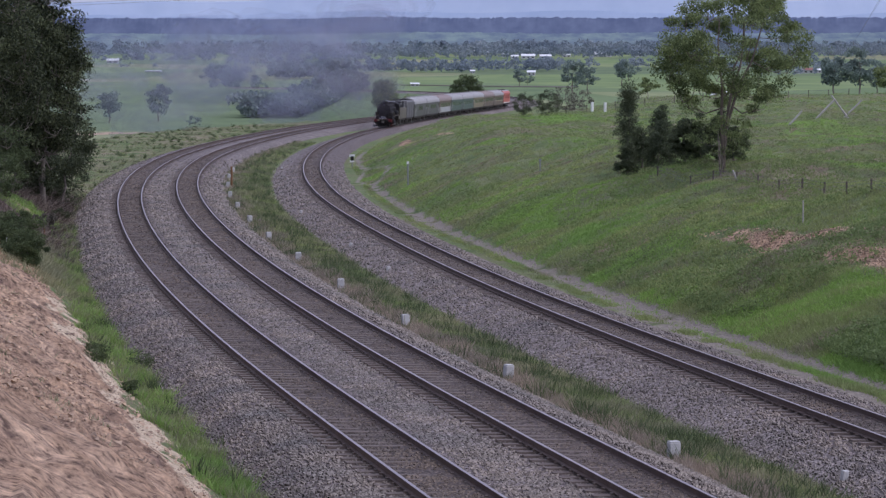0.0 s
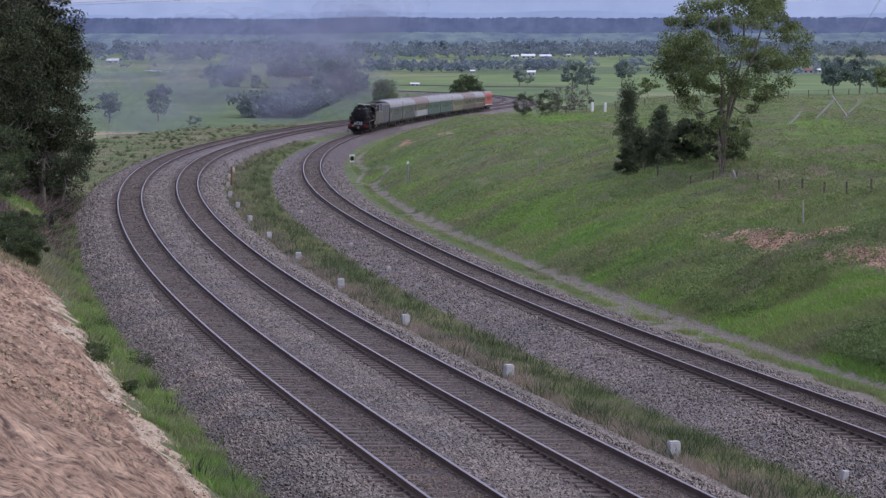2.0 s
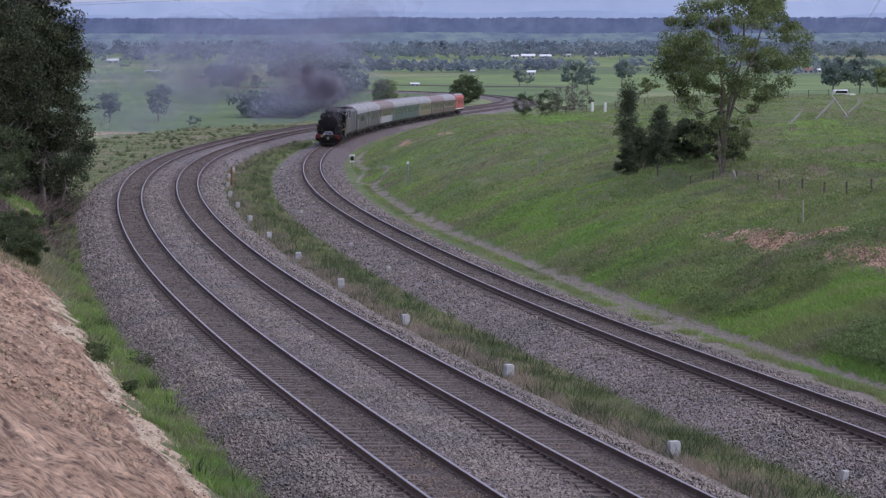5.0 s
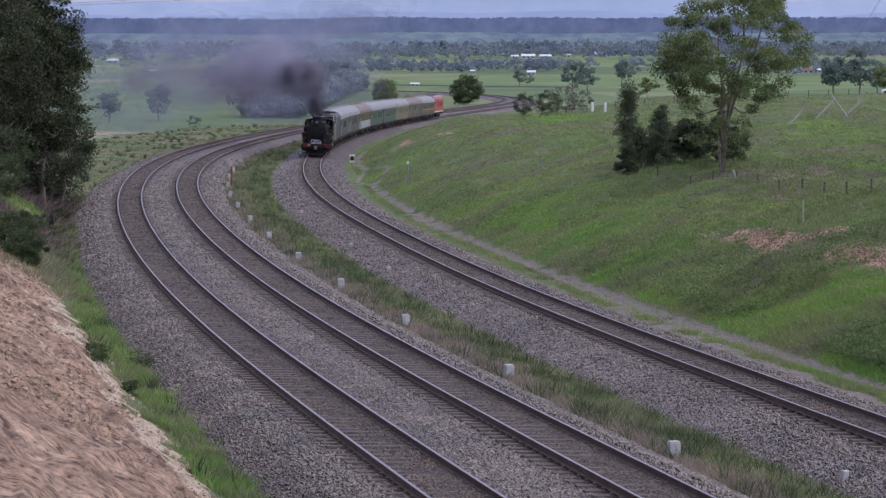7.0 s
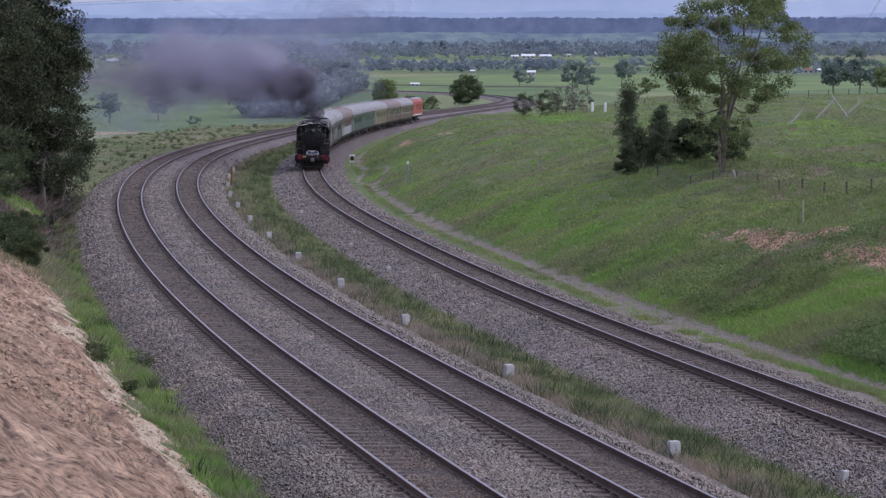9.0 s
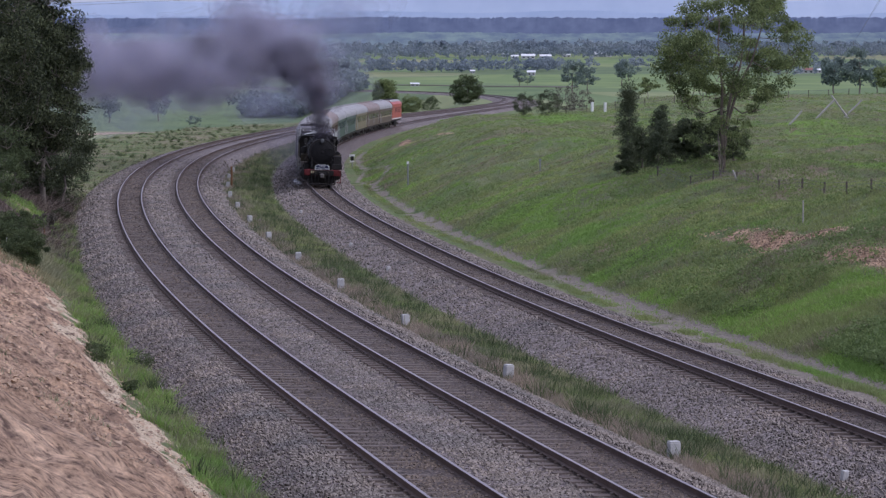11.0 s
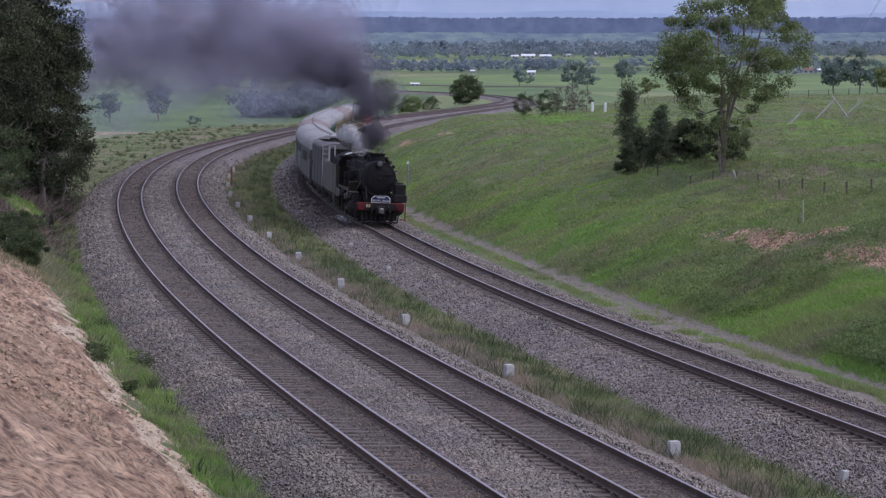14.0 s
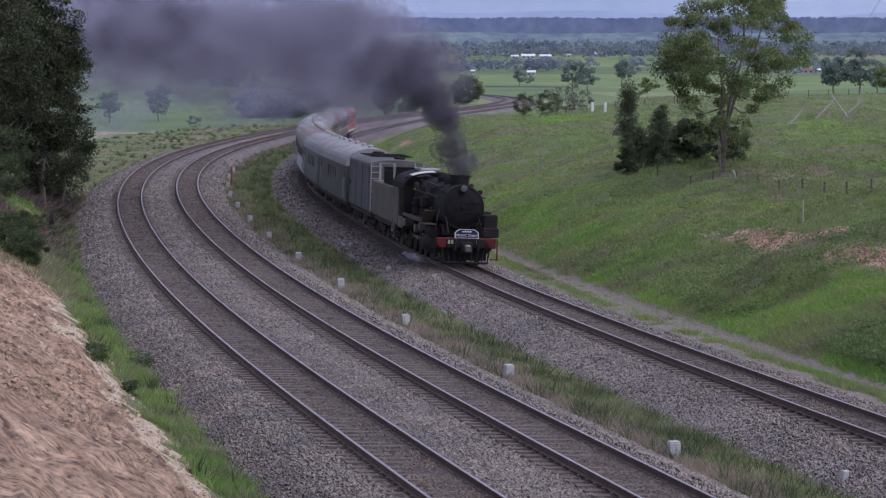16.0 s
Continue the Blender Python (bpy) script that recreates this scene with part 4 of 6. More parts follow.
        part("cab_handrail", bm, "steel", loco)
    bm = bmesh.new()
    for s in (-1, 1):
        box(bm, (0.05, 0.46, 1.9), (X(8.88), s * 1.2, 2.3))
    box(bm, (0.05, 2.8, 0.4), (X(8.88), 0, 3.3))
    part("cab_front", bm, "soot", loco)
    bm = bmesh.new()
    box(bm, (3.3, 2.8, 0.12), (X(10.5), 0, 1.25))
    part("cab_floor", bm, "soot", loco)
    bm = bmesh.new()
    a = arch(1.52, 2.97, 0.78, 16)
    extrude(bm, a + [(y * 0.96, z - 0.07) for y, z in reversed(a)], X(12.5), X(8.6))
    part("cab_roof", bm, "soot", loco, "sooty arched cab roof")
    bm = bmesh.new()
    lathe(bm, [(X(9.4), 0.95), (X(8.9), 0.97), (X(8.88), 0.0)], (0, 0, 2.3), "X", 24)
    for y, z in ((-0.5, 2.6), (0.5, 2.6), (0, 2.95), (-0.3, 2.2), (0.35, 2.1)):
        rod(bm, (X(9.4), y, z), (X(9.65), y * 1.1, z - 0.05), 0.06, 8)
    part("backhead", bm, "soot", loco)
    bm = bmesh.new()
    tarp = [(y * 1.015, z + 0.02) for y, z in a[4:9]]
    extrude(bm, tarp + [(y * 0.99, z - 0.03) for y, z in reversed(tarp)], X(9.7), X(8.55))
    part("roof_sheet", bm, "white", loco, "shiny pale sheet over the cab roof's front")
    bm = bmesh.new()
    box(bm, (1.2, 1.0, 0.1), (X(11.2), 0, 3.78), 0.02)
    for y in (-0.55, 0.55):
        rod(bm, (X(11.9), y, 3.82), (X(9.6), y, 3.86), 0.03, 6)
    part("roof_hatch", bm, "pale_metal", loco)
    VEHICLES.append((loco, 0.0, length))


def diesel(back, length):
    d = thing("diesel_locomotive", "orange-red boxy diesel locomotive trailing the train", "locomotive")
    h = length / 2 - 0.3
    bm = bmesh.new()
    out = [(-1.44, 1.2), (1.44, 1.2), (1.44, 3.5), (1.1, 3.95), (-1.1, 3.95), (-1.44, 3.5)]
    extrude(bm, out, -h, h)
    body = part("body", bm, "diesel_red", d)
    bm = bmesh.new()
    extrude(bm, [(-1.2, 3.9), (1.2, 3.9), (0.9, 4.12), (-0.9, 4.12)], -h + 0.3, h - 0.3)
    part("roof", bm, "silver_roof", d)
    for k in range(4):
        bm = bmesh.new()
        lathe(bm, [(4.1, 0.5), (4.22, 0.5), (4.24, 0.4), (4.24, 0)], (-h + 3 + k * 2.6, 0, 0), "Z", 16)
        part("roof_fan", bm, "soot", d)
    for s in (-1, 1):
        bm = bmesh.new()
        box(bm, (2 * h, 0.02, 0.16), (0, s * 1.452, 1.32))
        part("white_line", bm, "white", body)
        for x in (-h + 0.9, h - 0.9):
            bm = bmesh.new()
            box(bm, (0.8, 0.02, 0.6), (x, s * 1.452, 2.9))
            part("cab_window", bm, "glass", body)
        for k in range(4):
            bm = bmesh.new()
            for j in range(6):
                box(bm, (1.3, 0.03, 0.06), (-h + 3.2 + k * 2.3, s * 1.45, 2.3 + 0.14 * j))
            part("grille", bm, "soot", body)
    for e in (-1, 1):
        bm = bmesh.new()
        box(bm, (0.02, 2.8, 0.16), (e * (h + 0.01), 0, 1.32))
        part("white_line", bm, "white", body)
        for y in (-0.7, 0.7):
            bm = bmesh.new()
            box(bm, (0.02, 0.95, 0.6), (e * (h + 0.01), y, 3.1))
            part("windscreen", bm, "glass", body)
    bm = bmesh.new()
    box(bm, (2 * h + 0.1, 2.7, 0.3), (0, 0, 1.05), 0.03)
    box(bm, (3.6, 2.4, 0.7), (0, 0, 0.65), 0.05)
    part("underframe", bm, "soot", d)
    for e in (-1, 1):
        bogie(e * (h - 2.6), d)
    VEHICLES.append((d, back, length))


engine()
tender(12.6, 9.6)
water_gin(22.6, 11.4)
CAR = 20.9
for k, (paint, roof, label, more) in enumerate([
        ("teal", "silver_roof", "dull teal railway carriage with a silver roof behind the water wagon", {"windows": 4, "inset": 6.6}),
        ("teal", "silver_roof", "dull teal railway carriage with a silver roof and few windows", {"windows": 5, "inset": 5.2}),
        ("brown", "brown_roof", "brown carriage with pale grey lower panels and oxide roof", {"lower": "grey_panel", "windows": 6}),
        ("green", "silver_roof", "dark green railway carriage with a silver arched roof", {}),
        ("green", "silver_roof", "dark green railway carriage with a silver arched roof", {}),
        ("tan", "silver_roof", "ochre railway carriage with a silver arched roof", {"windows": 7}),
        ("brown", "brown_roof", "brown railway carriage with ochre doors and oxide roof", {"stripe": "tan", "doors": (0.08, 0.5, 0.92), "windows": 6}),
        ("brown", "silver_roof", "dark brown railway carriage with a cream waist stripe", {"stripe": "cream"})]):
    coach(34.2 + k * CAR, CAR, paint, roof, label, **more)
diesel(34.2 + 8 * CAR, 15.4)


# ---- plants ----
MAT.update({
    "grass_bright": leafy("young_grass", (0.19, 0.315, 0.075), (0.32, 0.475, 0.14), 0.1),
    "grass_grey": leafy("seeding_grass", (0.20, 0.205, 0.125), (0.36, 0.35, 0.235), 0.1),
    "grass_pink": leafy("feathery_dead_grass", (0.27, 0.215, 0.18), (0.46, 0.38, 0.325), 0.3),
    "weed": leafy("dark_weeds", (0.06, 0.085, 0.042), (0.14, 0.175, 0.085), 0.4),
    # distance haze over the flats is mixed into this leaf colour
    "blue_leaf": leafy("haze_blue_gum_leaves", (0.18, 0.235, 0.23), (0.28, 0.335, 0.315), 0.02),
    "bank_weed": leafy("bank_weed_leaves", (0.14, 0.195, 0.075), (0.26, 0.335, 0.14), 0.05),
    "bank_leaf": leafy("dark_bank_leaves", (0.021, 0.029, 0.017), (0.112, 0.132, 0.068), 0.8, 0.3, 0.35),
    "brush": leafy("dead_brush", (0.07, 0.055, 0.047), (0.20, 0.155, 0.135), 0.2, 0.0),
    "twig": worn("bare_twigs", (0.085, 0.078, 0.06), (0.17, 0.155, 0.125), 3, 20),
})


def leaf_cloud(rng, centres, radii, counts, length, width, droop=0.0):
    """Loose quads, thick towards the middle of every clump. Gives points and faces."""
    pts, tops = [], []
    for c, r, n in zip(centres, radii, counts):
        d = rng.normal(0, 1, (n, 3))
        d /= np.linalg.norm(d, axis=1)[:, None]
        p = c + d * (r * rng.uniform(0.15, 1.0, (n, 1)) ** 0.6) * np.array([1.15, 1.15, 0.7])
        a = rng.normal(0, 1, (n, 3)) + np.array([0, 0, -droop])
        a /= np.linalg.norm(a, axis=1)[:, None]
        b = np.cross(a, rng.normal(0, 1, (n, 3)))
        b /= np.linalg.norm(b, axis=1)[:, None] + 1e-9
        s = rng.uniform(0.6, 1.3, (n, 1))
        pts.append(np.stack([p - b * width * s * 0.5, p + a * length * s * 0.5, p + b * width * s * 0.5, p - a * length * s * 0.5], 1))
    v = np.concatenate(pts).reshape(-1, 3)
    return v, np.arange(len(v)).reshape(-1, 4)


def limb(bm, points, r0, r1, sides=7):
    n = len(points) - 1
    for i in range(n):
        rod(bm, points[i], points[i + 1], r0 + (r1 - r0) * i / n, sides, r0 + (r1 - r0) * (i + 1) / n)


def tree(at, height, spread, leaf, label, seed, name="tree", clumps=40, leaves=90, size=(0.22, 0.08), clump_r=0.12, base=0.3, stems=1, trunk_r=0.2,
         lean=(0, 0), group="", bark="bark", taper=0.0, hollow=0.35, lift=0.0, fork=0.0):
    """A trunk that splits into limbs, each limb ending in loose clumps of leaves."""
    rng = np.random.RandomState(seed)
    z = float(land(at[0], at[1])) - 0.1
    root = thing(name, label, "tree" if name == "tree" else "shrub", group)
    root.location = (at[0], at[1], z + lift)
    bm = bmesh.new()
    nodes = []
    for s in range(stems):
        a = 6.28 * s / stems + rng.uniform(-0.4, 0.4)
        out = (0.0 if stems == 1 else 0.30) * spread
        tip = Vector((lean[0] + out * math.cos(a), lean[1] + out * math.sin(a), height * rng.uniform(0.72, 0.86)))
        pts = []
        for k in range(8):
            f = k / 7
            w = Vector((rng.uniform(-1, 1), rng.uniform(-1, 1), 0)) * 0.02 * height * (0 < k < 7)
            g = max(0.0, (f - fork) / (1 - fork)) ** (1.3 if fork == 0 else 0.95)
            pts.append(Vector((tip.x * g, tip.y * g, tip.z * f)) + (w if f > fork else w * 0.15))
        limb(bm, pts, trunk_r * (1 if stems == 1 else 0.75), trunk_r * 0.18, 9)
        nodes += [(p, trunk_r * (1 - 0.8 * i / 7)) for i, p in enumerate(pts) if p.z > base * height * 0.7]
    rod(bm, (0, 0, -0.2), (0, 0, 0.25), trunk_r * 1.5, 10, trunk_r * 1.0)
    targets = []
    while len(targets) < clumps:
        d = rng.normal(0, 1, 3)
        d /= np.linalg.norm(d)
        q = d * rng.uniform(hollow, 1.0) ** 0.5
        f = (q[2] + 1) / 2
        wide = spread * (1 - taper * f)
        p = np.array([lean[0] * f + q[0] * wide, lean[1] * f + q[1] * wide, height * (base + (1 - base) * f)])
        targets.append(p)
    for p in sorted(targets, key=lambda q: q[2]):
        v = Vector(p)
        low = [n for n in nodes if n[0].z < v.z + 0.05 * height] or nodes[:1]
        start, r = min(low, key=lambda n: (n[0] - v).length)
        mid = start.lerp(v, 0.5) + Vector((0, 0, -0.03 * height))
        r0 = max(0.02 * height / 10, min(r * 0.5, 0.05 * height / 10 + 0.01 * (v - start).length))
        limb(bm, [start, mid, v], r0, r0 * 0.35, 5)
        nodes.append((mid, r0 * 0.7))
    part("trunk", bm, bark, root)
    radii = clump_r * height * rng.uniform(0.6, 1.25, len(targets))
    v, f = leaf_cloud(rng, np.array(targets), radii, [int(leaves * rng.uniform(0.6, 1.3)) for _ in targets], size[0], size[1], 0.5)
    sheet("crown", v, f, leaf, root)
    return root


# the tall gum on the paddock's edge, and what grows at its foot
tree((14.43, 133.6), 10.0, 3.9, "gum", "tall spreading gum tree with a pale forked trunk", 3, clumps=155, leaves=300, size=(0.15, 0.062), clump_r=0.053, base=0.31,
     stems=4, trunk_r=0.145, hollow=0.45, bark="gum_bark", fork=0.2, lean=(0.9, 0))
tree((14.2, 133.0), 3.4, 1.7, "gum", "low regrowth round the foot of the gum tree", 4, name="shrub", clumps=30, leaves=70, size=(0.18, 0.06), clump_r=0.12, base=0.3, trunk_r=0.05, stems=3, group="shrubs under the gum")
for (x, y), h, w, s in (((10.75, 150.5), 4.9, 0.75, 11), ((12.5, 147.9), 3.5, 1.0, 12), ((11.9, 143.0), 3.1, 1.1, 15), ((13.0, 140.0), 3.0, 1.1, 13), ((13.9, 140.0), 2.6, 1.2, 14), ((11.3, 147.0), 2.6, 1.0, 16), ((14.6, 137), 2.7, 1.3, 17), ((15.4, 138), 2.2, 1.1, 18), ((10.4, 146), 2.0, 0.8, 19)):
    tree((x, y), h, w * 1.3, "she_oak", "dark dense she-oak shrub beside the gum tree", s, name="shrub", clumps=60, leaves=140, size=(0.2, 0.03), clump_r=0.095, base=0.0,
         trunk_r=0.06, taper=0.78, hollow=0.1, group="shrubs under the gum")
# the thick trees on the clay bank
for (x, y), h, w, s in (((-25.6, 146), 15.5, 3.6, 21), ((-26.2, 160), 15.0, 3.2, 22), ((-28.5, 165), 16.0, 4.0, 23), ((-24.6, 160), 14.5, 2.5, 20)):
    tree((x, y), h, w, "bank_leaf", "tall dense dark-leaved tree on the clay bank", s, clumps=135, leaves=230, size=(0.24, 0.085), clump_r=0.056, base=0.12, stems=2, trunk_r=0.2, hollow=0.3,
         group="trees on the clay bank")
tree((-24.4, 166), 6.2, 1.6, "she_oak", "leaning small tree at the edge of the bank trees", 24, clumps=30, leaves=150, size=(0.22, 0.08), clump_r=0.11, base=0.3, trunk_r=0.09, lean=(0.9, 0), group="trees on the clay bank")
for k, (x, y, h, w) in enumerate(((-22.6, 153, 0.8, 0.6), (-24.0, 140, 3.0, 1.5), (-25.2, 161, 2.2, 1.1), (-25.6, 152, 4.2, 1.6), (-25.4, 170, 3.2, 1.4), (-21.4, 139, 0.9, 0.9), (-24.8, 170, 5.0, 2.0), (-24.5, 136, 4.5, 2.2))):
    tree((x, y), h, w, ("she_oak", "weed", "she_oak", "weed")[k % 4] if k != 5 else "twig", "tangled dark undergrowth beneath the bank trees", 140 + k, name="shrub", clumps=44, leaves=120, size=(0.2, 0.05), clump_r=0.12, base=0.05, trunk_r=0.05, hollow=0.2,
         group="shrubs on the clay bank")
tree((-17.2, 105.5), 2.0, 0.95, "weed", "dark round shrub on the clay bank", 25, name="shrub", clumps=60, leaves=150, size=(0.14, 0.03), clump_r=0.14, base=0.0, trunk_r=0.03, hollow=0.1, stems=3, group="shrubs on the clay bank")
tree((-16.3, 101.0), 1.5, 0.95, "weed", "dark round shrub on the clay bank", 126, name="shrub", clumps=60, leaves=150, size=(0.13, 0.03), clump_r=0.16, base=-0.1, trunk_r=0.03, hollow=0.1, stems=3, group="shrubs on the clay bank")
tree((-17.4, 103), 1.5, 0.9, "weed", "dark round shrub on the clay bank", 127, name="shrub", clumps=60, leaves=150, size=(0.13, 0.03), clump_r=0.16, base=-0.1, trunk_r=0.03, hollow=0.1, stems=3, group="shrubs on the clay bank")
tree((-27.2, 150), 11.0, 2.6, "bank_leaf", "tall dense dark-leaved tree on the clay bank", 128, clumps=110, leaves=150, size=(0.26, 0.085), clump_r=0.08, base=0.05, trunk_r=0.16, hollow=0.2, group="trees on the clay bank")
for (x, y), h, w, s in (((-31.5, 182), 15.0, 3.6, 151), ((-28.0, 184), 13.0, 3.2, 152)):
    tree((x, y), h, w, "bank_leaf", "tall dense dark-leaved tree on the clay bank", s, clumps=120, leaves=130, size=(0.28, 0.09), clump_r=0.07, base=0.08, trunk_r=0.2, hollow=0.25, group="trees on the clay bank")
tree((-18.4, 106), 1.9, 0.9, "weed", "dark round shrub on the clay bank", 26, name="shrub", clumps=40, leaves=150, size=(0.14, 0.03), clump_r=0.15, base=0.0, trunk_r=0.03, hollow=0.1, stems=3, group="shrubs on the clay bank")
for x, y, h, s in ((-9.6, 71.5, 0.65, 27), (-9.0, 77.6, 0.8, 28), (-8.3, 69.0, 0.5, 29), (-10.6, 78.4, 0.45, 30)):
    tree((x, y), h, 0.4, "weed", "small dark weed bush at the foot of the clay bank", s, name="shrub", clumps=14, leaves=90, size=(0.07, 0.022), clump_r=0.24, base=0.15, trunk_r=0.012, hollow=0.1, group="shrubs on the clay bank")
# the knoll and the bushes by the far bend
for (x, y), h, w, leaf, s, lab in (((11.7, 289), 3.2, 1.5, "she_oak", 31, "small gum on the grassy knoll"), ((9.0, 290), 2.7, 1.3, "she_oak", 32, "low dark bush on the knoll"),
                                   ((14.2, 300), 3.6, 2.0, "twig", 33, "half-bare grey bush on the knoll"), ((16.4, 305), 2.8, 1.6, "twig", 34, "half-bare grey bush on the knoll"),
                                   ((7.3, 775), 8.6, 4.8, "weed", 35, "round green bush beside the far bend"), ((-21.5, 960), 15.0, 4.0, "gum", 36, "green tree beyond the far bend"),
                                   ((-7.8, 610), 6.2, 2.9, "gum", 37, "green tree below the embankment"), ((-3.0, 640), 4.8, 2.5, "weed", 42, "dark bush below the embankment"),
                                   ((-28, 780), 8, 6, "weed", 38, "dark thicket below the embankment")):
    tree((x, y), h, w, leaf, lab, s, name="tree" if "tree" in lab or "gum" in lab else "shrub", clumps=140 if s == 35 else 80 if leaf != "twig" else 46, leaves=130 if s in (35, 36, 37) else 55, size=(0.045 * h, 0.02 * h), clump_r=0.12, base=0.1 if s != 35 else -0.1, trunk_r=0.016 * h, hollow=0.25, group="bushes by the far bend")
# scattered trees on the flats
r = random.Random(5)
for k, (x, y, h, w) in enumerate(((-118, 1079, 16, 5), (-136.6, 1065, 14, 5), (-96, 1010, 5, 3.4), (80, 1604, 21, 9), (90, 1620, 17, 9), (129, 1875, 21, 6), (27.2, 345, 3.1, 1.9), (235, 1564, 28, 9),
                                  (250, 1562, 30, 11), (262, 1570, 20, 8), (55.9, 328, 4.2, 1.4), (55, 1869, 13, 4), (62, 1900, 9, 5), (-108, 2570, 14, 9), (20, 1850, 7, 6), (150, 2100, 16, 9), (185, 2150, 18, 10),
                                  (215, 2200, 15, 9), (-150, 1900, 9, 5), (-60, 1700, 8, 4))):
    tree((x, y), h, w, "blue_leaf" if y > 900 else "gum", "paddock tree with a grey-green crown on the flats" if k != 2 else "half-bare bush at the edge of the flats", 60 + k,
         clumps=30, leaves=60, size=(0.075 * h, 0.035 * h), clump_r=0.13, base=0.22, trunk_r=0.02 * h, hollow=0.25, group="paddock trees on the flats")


def woods(name, label, patches, leaf, seed, per=34):
    """Woods too far off to count: loose crowns in irregular belts."""
    rng = np.random.RandomState(seed)
    vs, fs, n = [], [], 0
    for x0, x1, y0, y1, count, h in patches:
        for _ in range(count):
            x, y = rng.uniform(x0, x1), rng.uniform(y0, y1)
            t = h * rng.uniform(0.55, 1.2)
            z = float(land(x, y))
            k = 5
            c = np.stack([rng.normal(0, 0.22 * t, k) + x, rng.normal(0, 0.22 * t, k) + y, z + t * rng.uniform(0.25, 0.85, k)], 1)
            v, f = leaf_cloud(rng, c, np.full(k, 0.24 * t), [per // k + 2] * k, 0.19 * t, 0.13 * t)
            vs.append(v)
            fs.append(f + n)
            n += len(v)
    ob = sheet(name, np.concatenate(vs), np.concatenate(fs), leaf)
    return tagged(ob, label, "woods", kind="stuff")


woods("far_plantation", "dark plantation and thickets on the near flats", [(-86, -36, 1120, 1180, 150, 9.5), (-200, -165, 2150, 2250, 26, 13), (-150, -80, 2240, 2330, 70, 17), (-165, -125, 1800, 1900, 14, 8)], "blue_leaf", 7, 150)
# the belts' haze is painted as a pale blue base colour
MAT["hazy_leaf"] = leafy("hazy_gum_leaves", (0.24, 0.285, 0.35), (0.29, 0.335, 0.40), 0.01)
woods("far_tree_belts", "haze-tinted tree belts across the river flats",
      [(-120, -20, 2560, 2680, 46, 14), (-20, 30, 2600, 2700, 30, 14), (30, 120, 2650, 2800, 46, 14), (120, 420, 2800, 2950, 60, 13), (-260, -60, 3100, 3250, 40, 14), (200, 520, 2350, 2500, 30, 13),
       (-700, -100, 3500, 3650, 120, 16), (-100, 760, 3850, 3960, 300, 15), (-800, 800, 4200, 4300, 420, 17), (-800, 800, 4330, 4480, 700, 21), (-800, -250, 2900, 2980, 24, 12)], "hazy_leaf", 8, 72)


# ---- hills behind the flats ----
def hills(name, label, y, low, high, wave, bite, mat, seed, rows=16, back=60, swell=0):
    """A long hill: low to high over the eye's level, with an uneven crest."""
    xs = np.linspace(-1300, 1300, 1301)
    rng = np.random.RandomState(seed)
    base_crest = high + swell * np.exp(-((xs - 60) / 380) ** 2) + wave * ripple(xs, xs * 0, 500, seed)
    tops = bite * (0.6 * rng.uniform(-1, 1, len(xs)) + 0.9 * ripple(xs, xs * 0, 30, seed + 1) + 0.6 * ripple(xs, xs * 0, 9, seed + 2))
    f = np.linspace(0, 1, rows)[:, None]
    zz = low + (base_crest[None, :] - low) * f + tops[None, :] * f ** 14
    zz += 0.8 * ripple(np.repeat(xs[None], rows, 0), zz * 4, 60, seed + 3) * f * (1 - f)
    yy = y + back * f + 0 * zz
    ob = sheet(name, np.stack([np.repeat(xs[None], rows, 0), yy, zz], -1).reshape(-1, 3), grid_faces(rows, len(xs)), mat, smooth_faces=True)
    return tagged(ob, label, "hills", kind="structure")


# Backdrop hills: the blue of the air in between is put into the base colour.
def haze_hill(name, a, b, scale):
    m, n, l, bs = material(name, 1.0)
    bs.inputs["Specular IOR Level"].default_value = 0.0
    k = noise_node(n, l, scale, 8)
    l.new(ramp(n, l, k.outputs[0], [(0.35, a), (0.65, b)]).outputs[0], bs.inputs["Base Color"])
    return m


hills("backdrop_foothills", "pale haze-tinted green foothills with scattered trees", 4560, -22, 17, 3, 0.8, haze_hill("hazy_pasture", (0.12, 0.155, 0.205), (0.20, 0.26, 0.255), 0.03), 31, back=120)
hills("backdrop_forest_ridge", "dark forested ridge tinted with haze blue", 4760, -20, 46, 2.2, 1.4, haze_hill("hazy_forest", (0.105, 0.130, 0.205), (0.15, 0.18, 0.26), 0.03), 32)
hills("backdrop_mountains", "pale haze-blue mountains under low cloud", 4890, 0, 76, 3, 0.25, haze_hill("hazy_mountain", (0.45, 0.535, 0.68), (0.56, 0.635, 0.77), 0.006), 33, back=30, swell=18)
hills("backdrop_low_range", "soft haze-blue lower range in front of the mountains", 4840, 0, 52, 5, 0.3, haze_hill("hazy_range", (0.35, 0.435, 0.58), (0.42, 0.50, 0.645), 0.008), 37, back=30, swell=8)


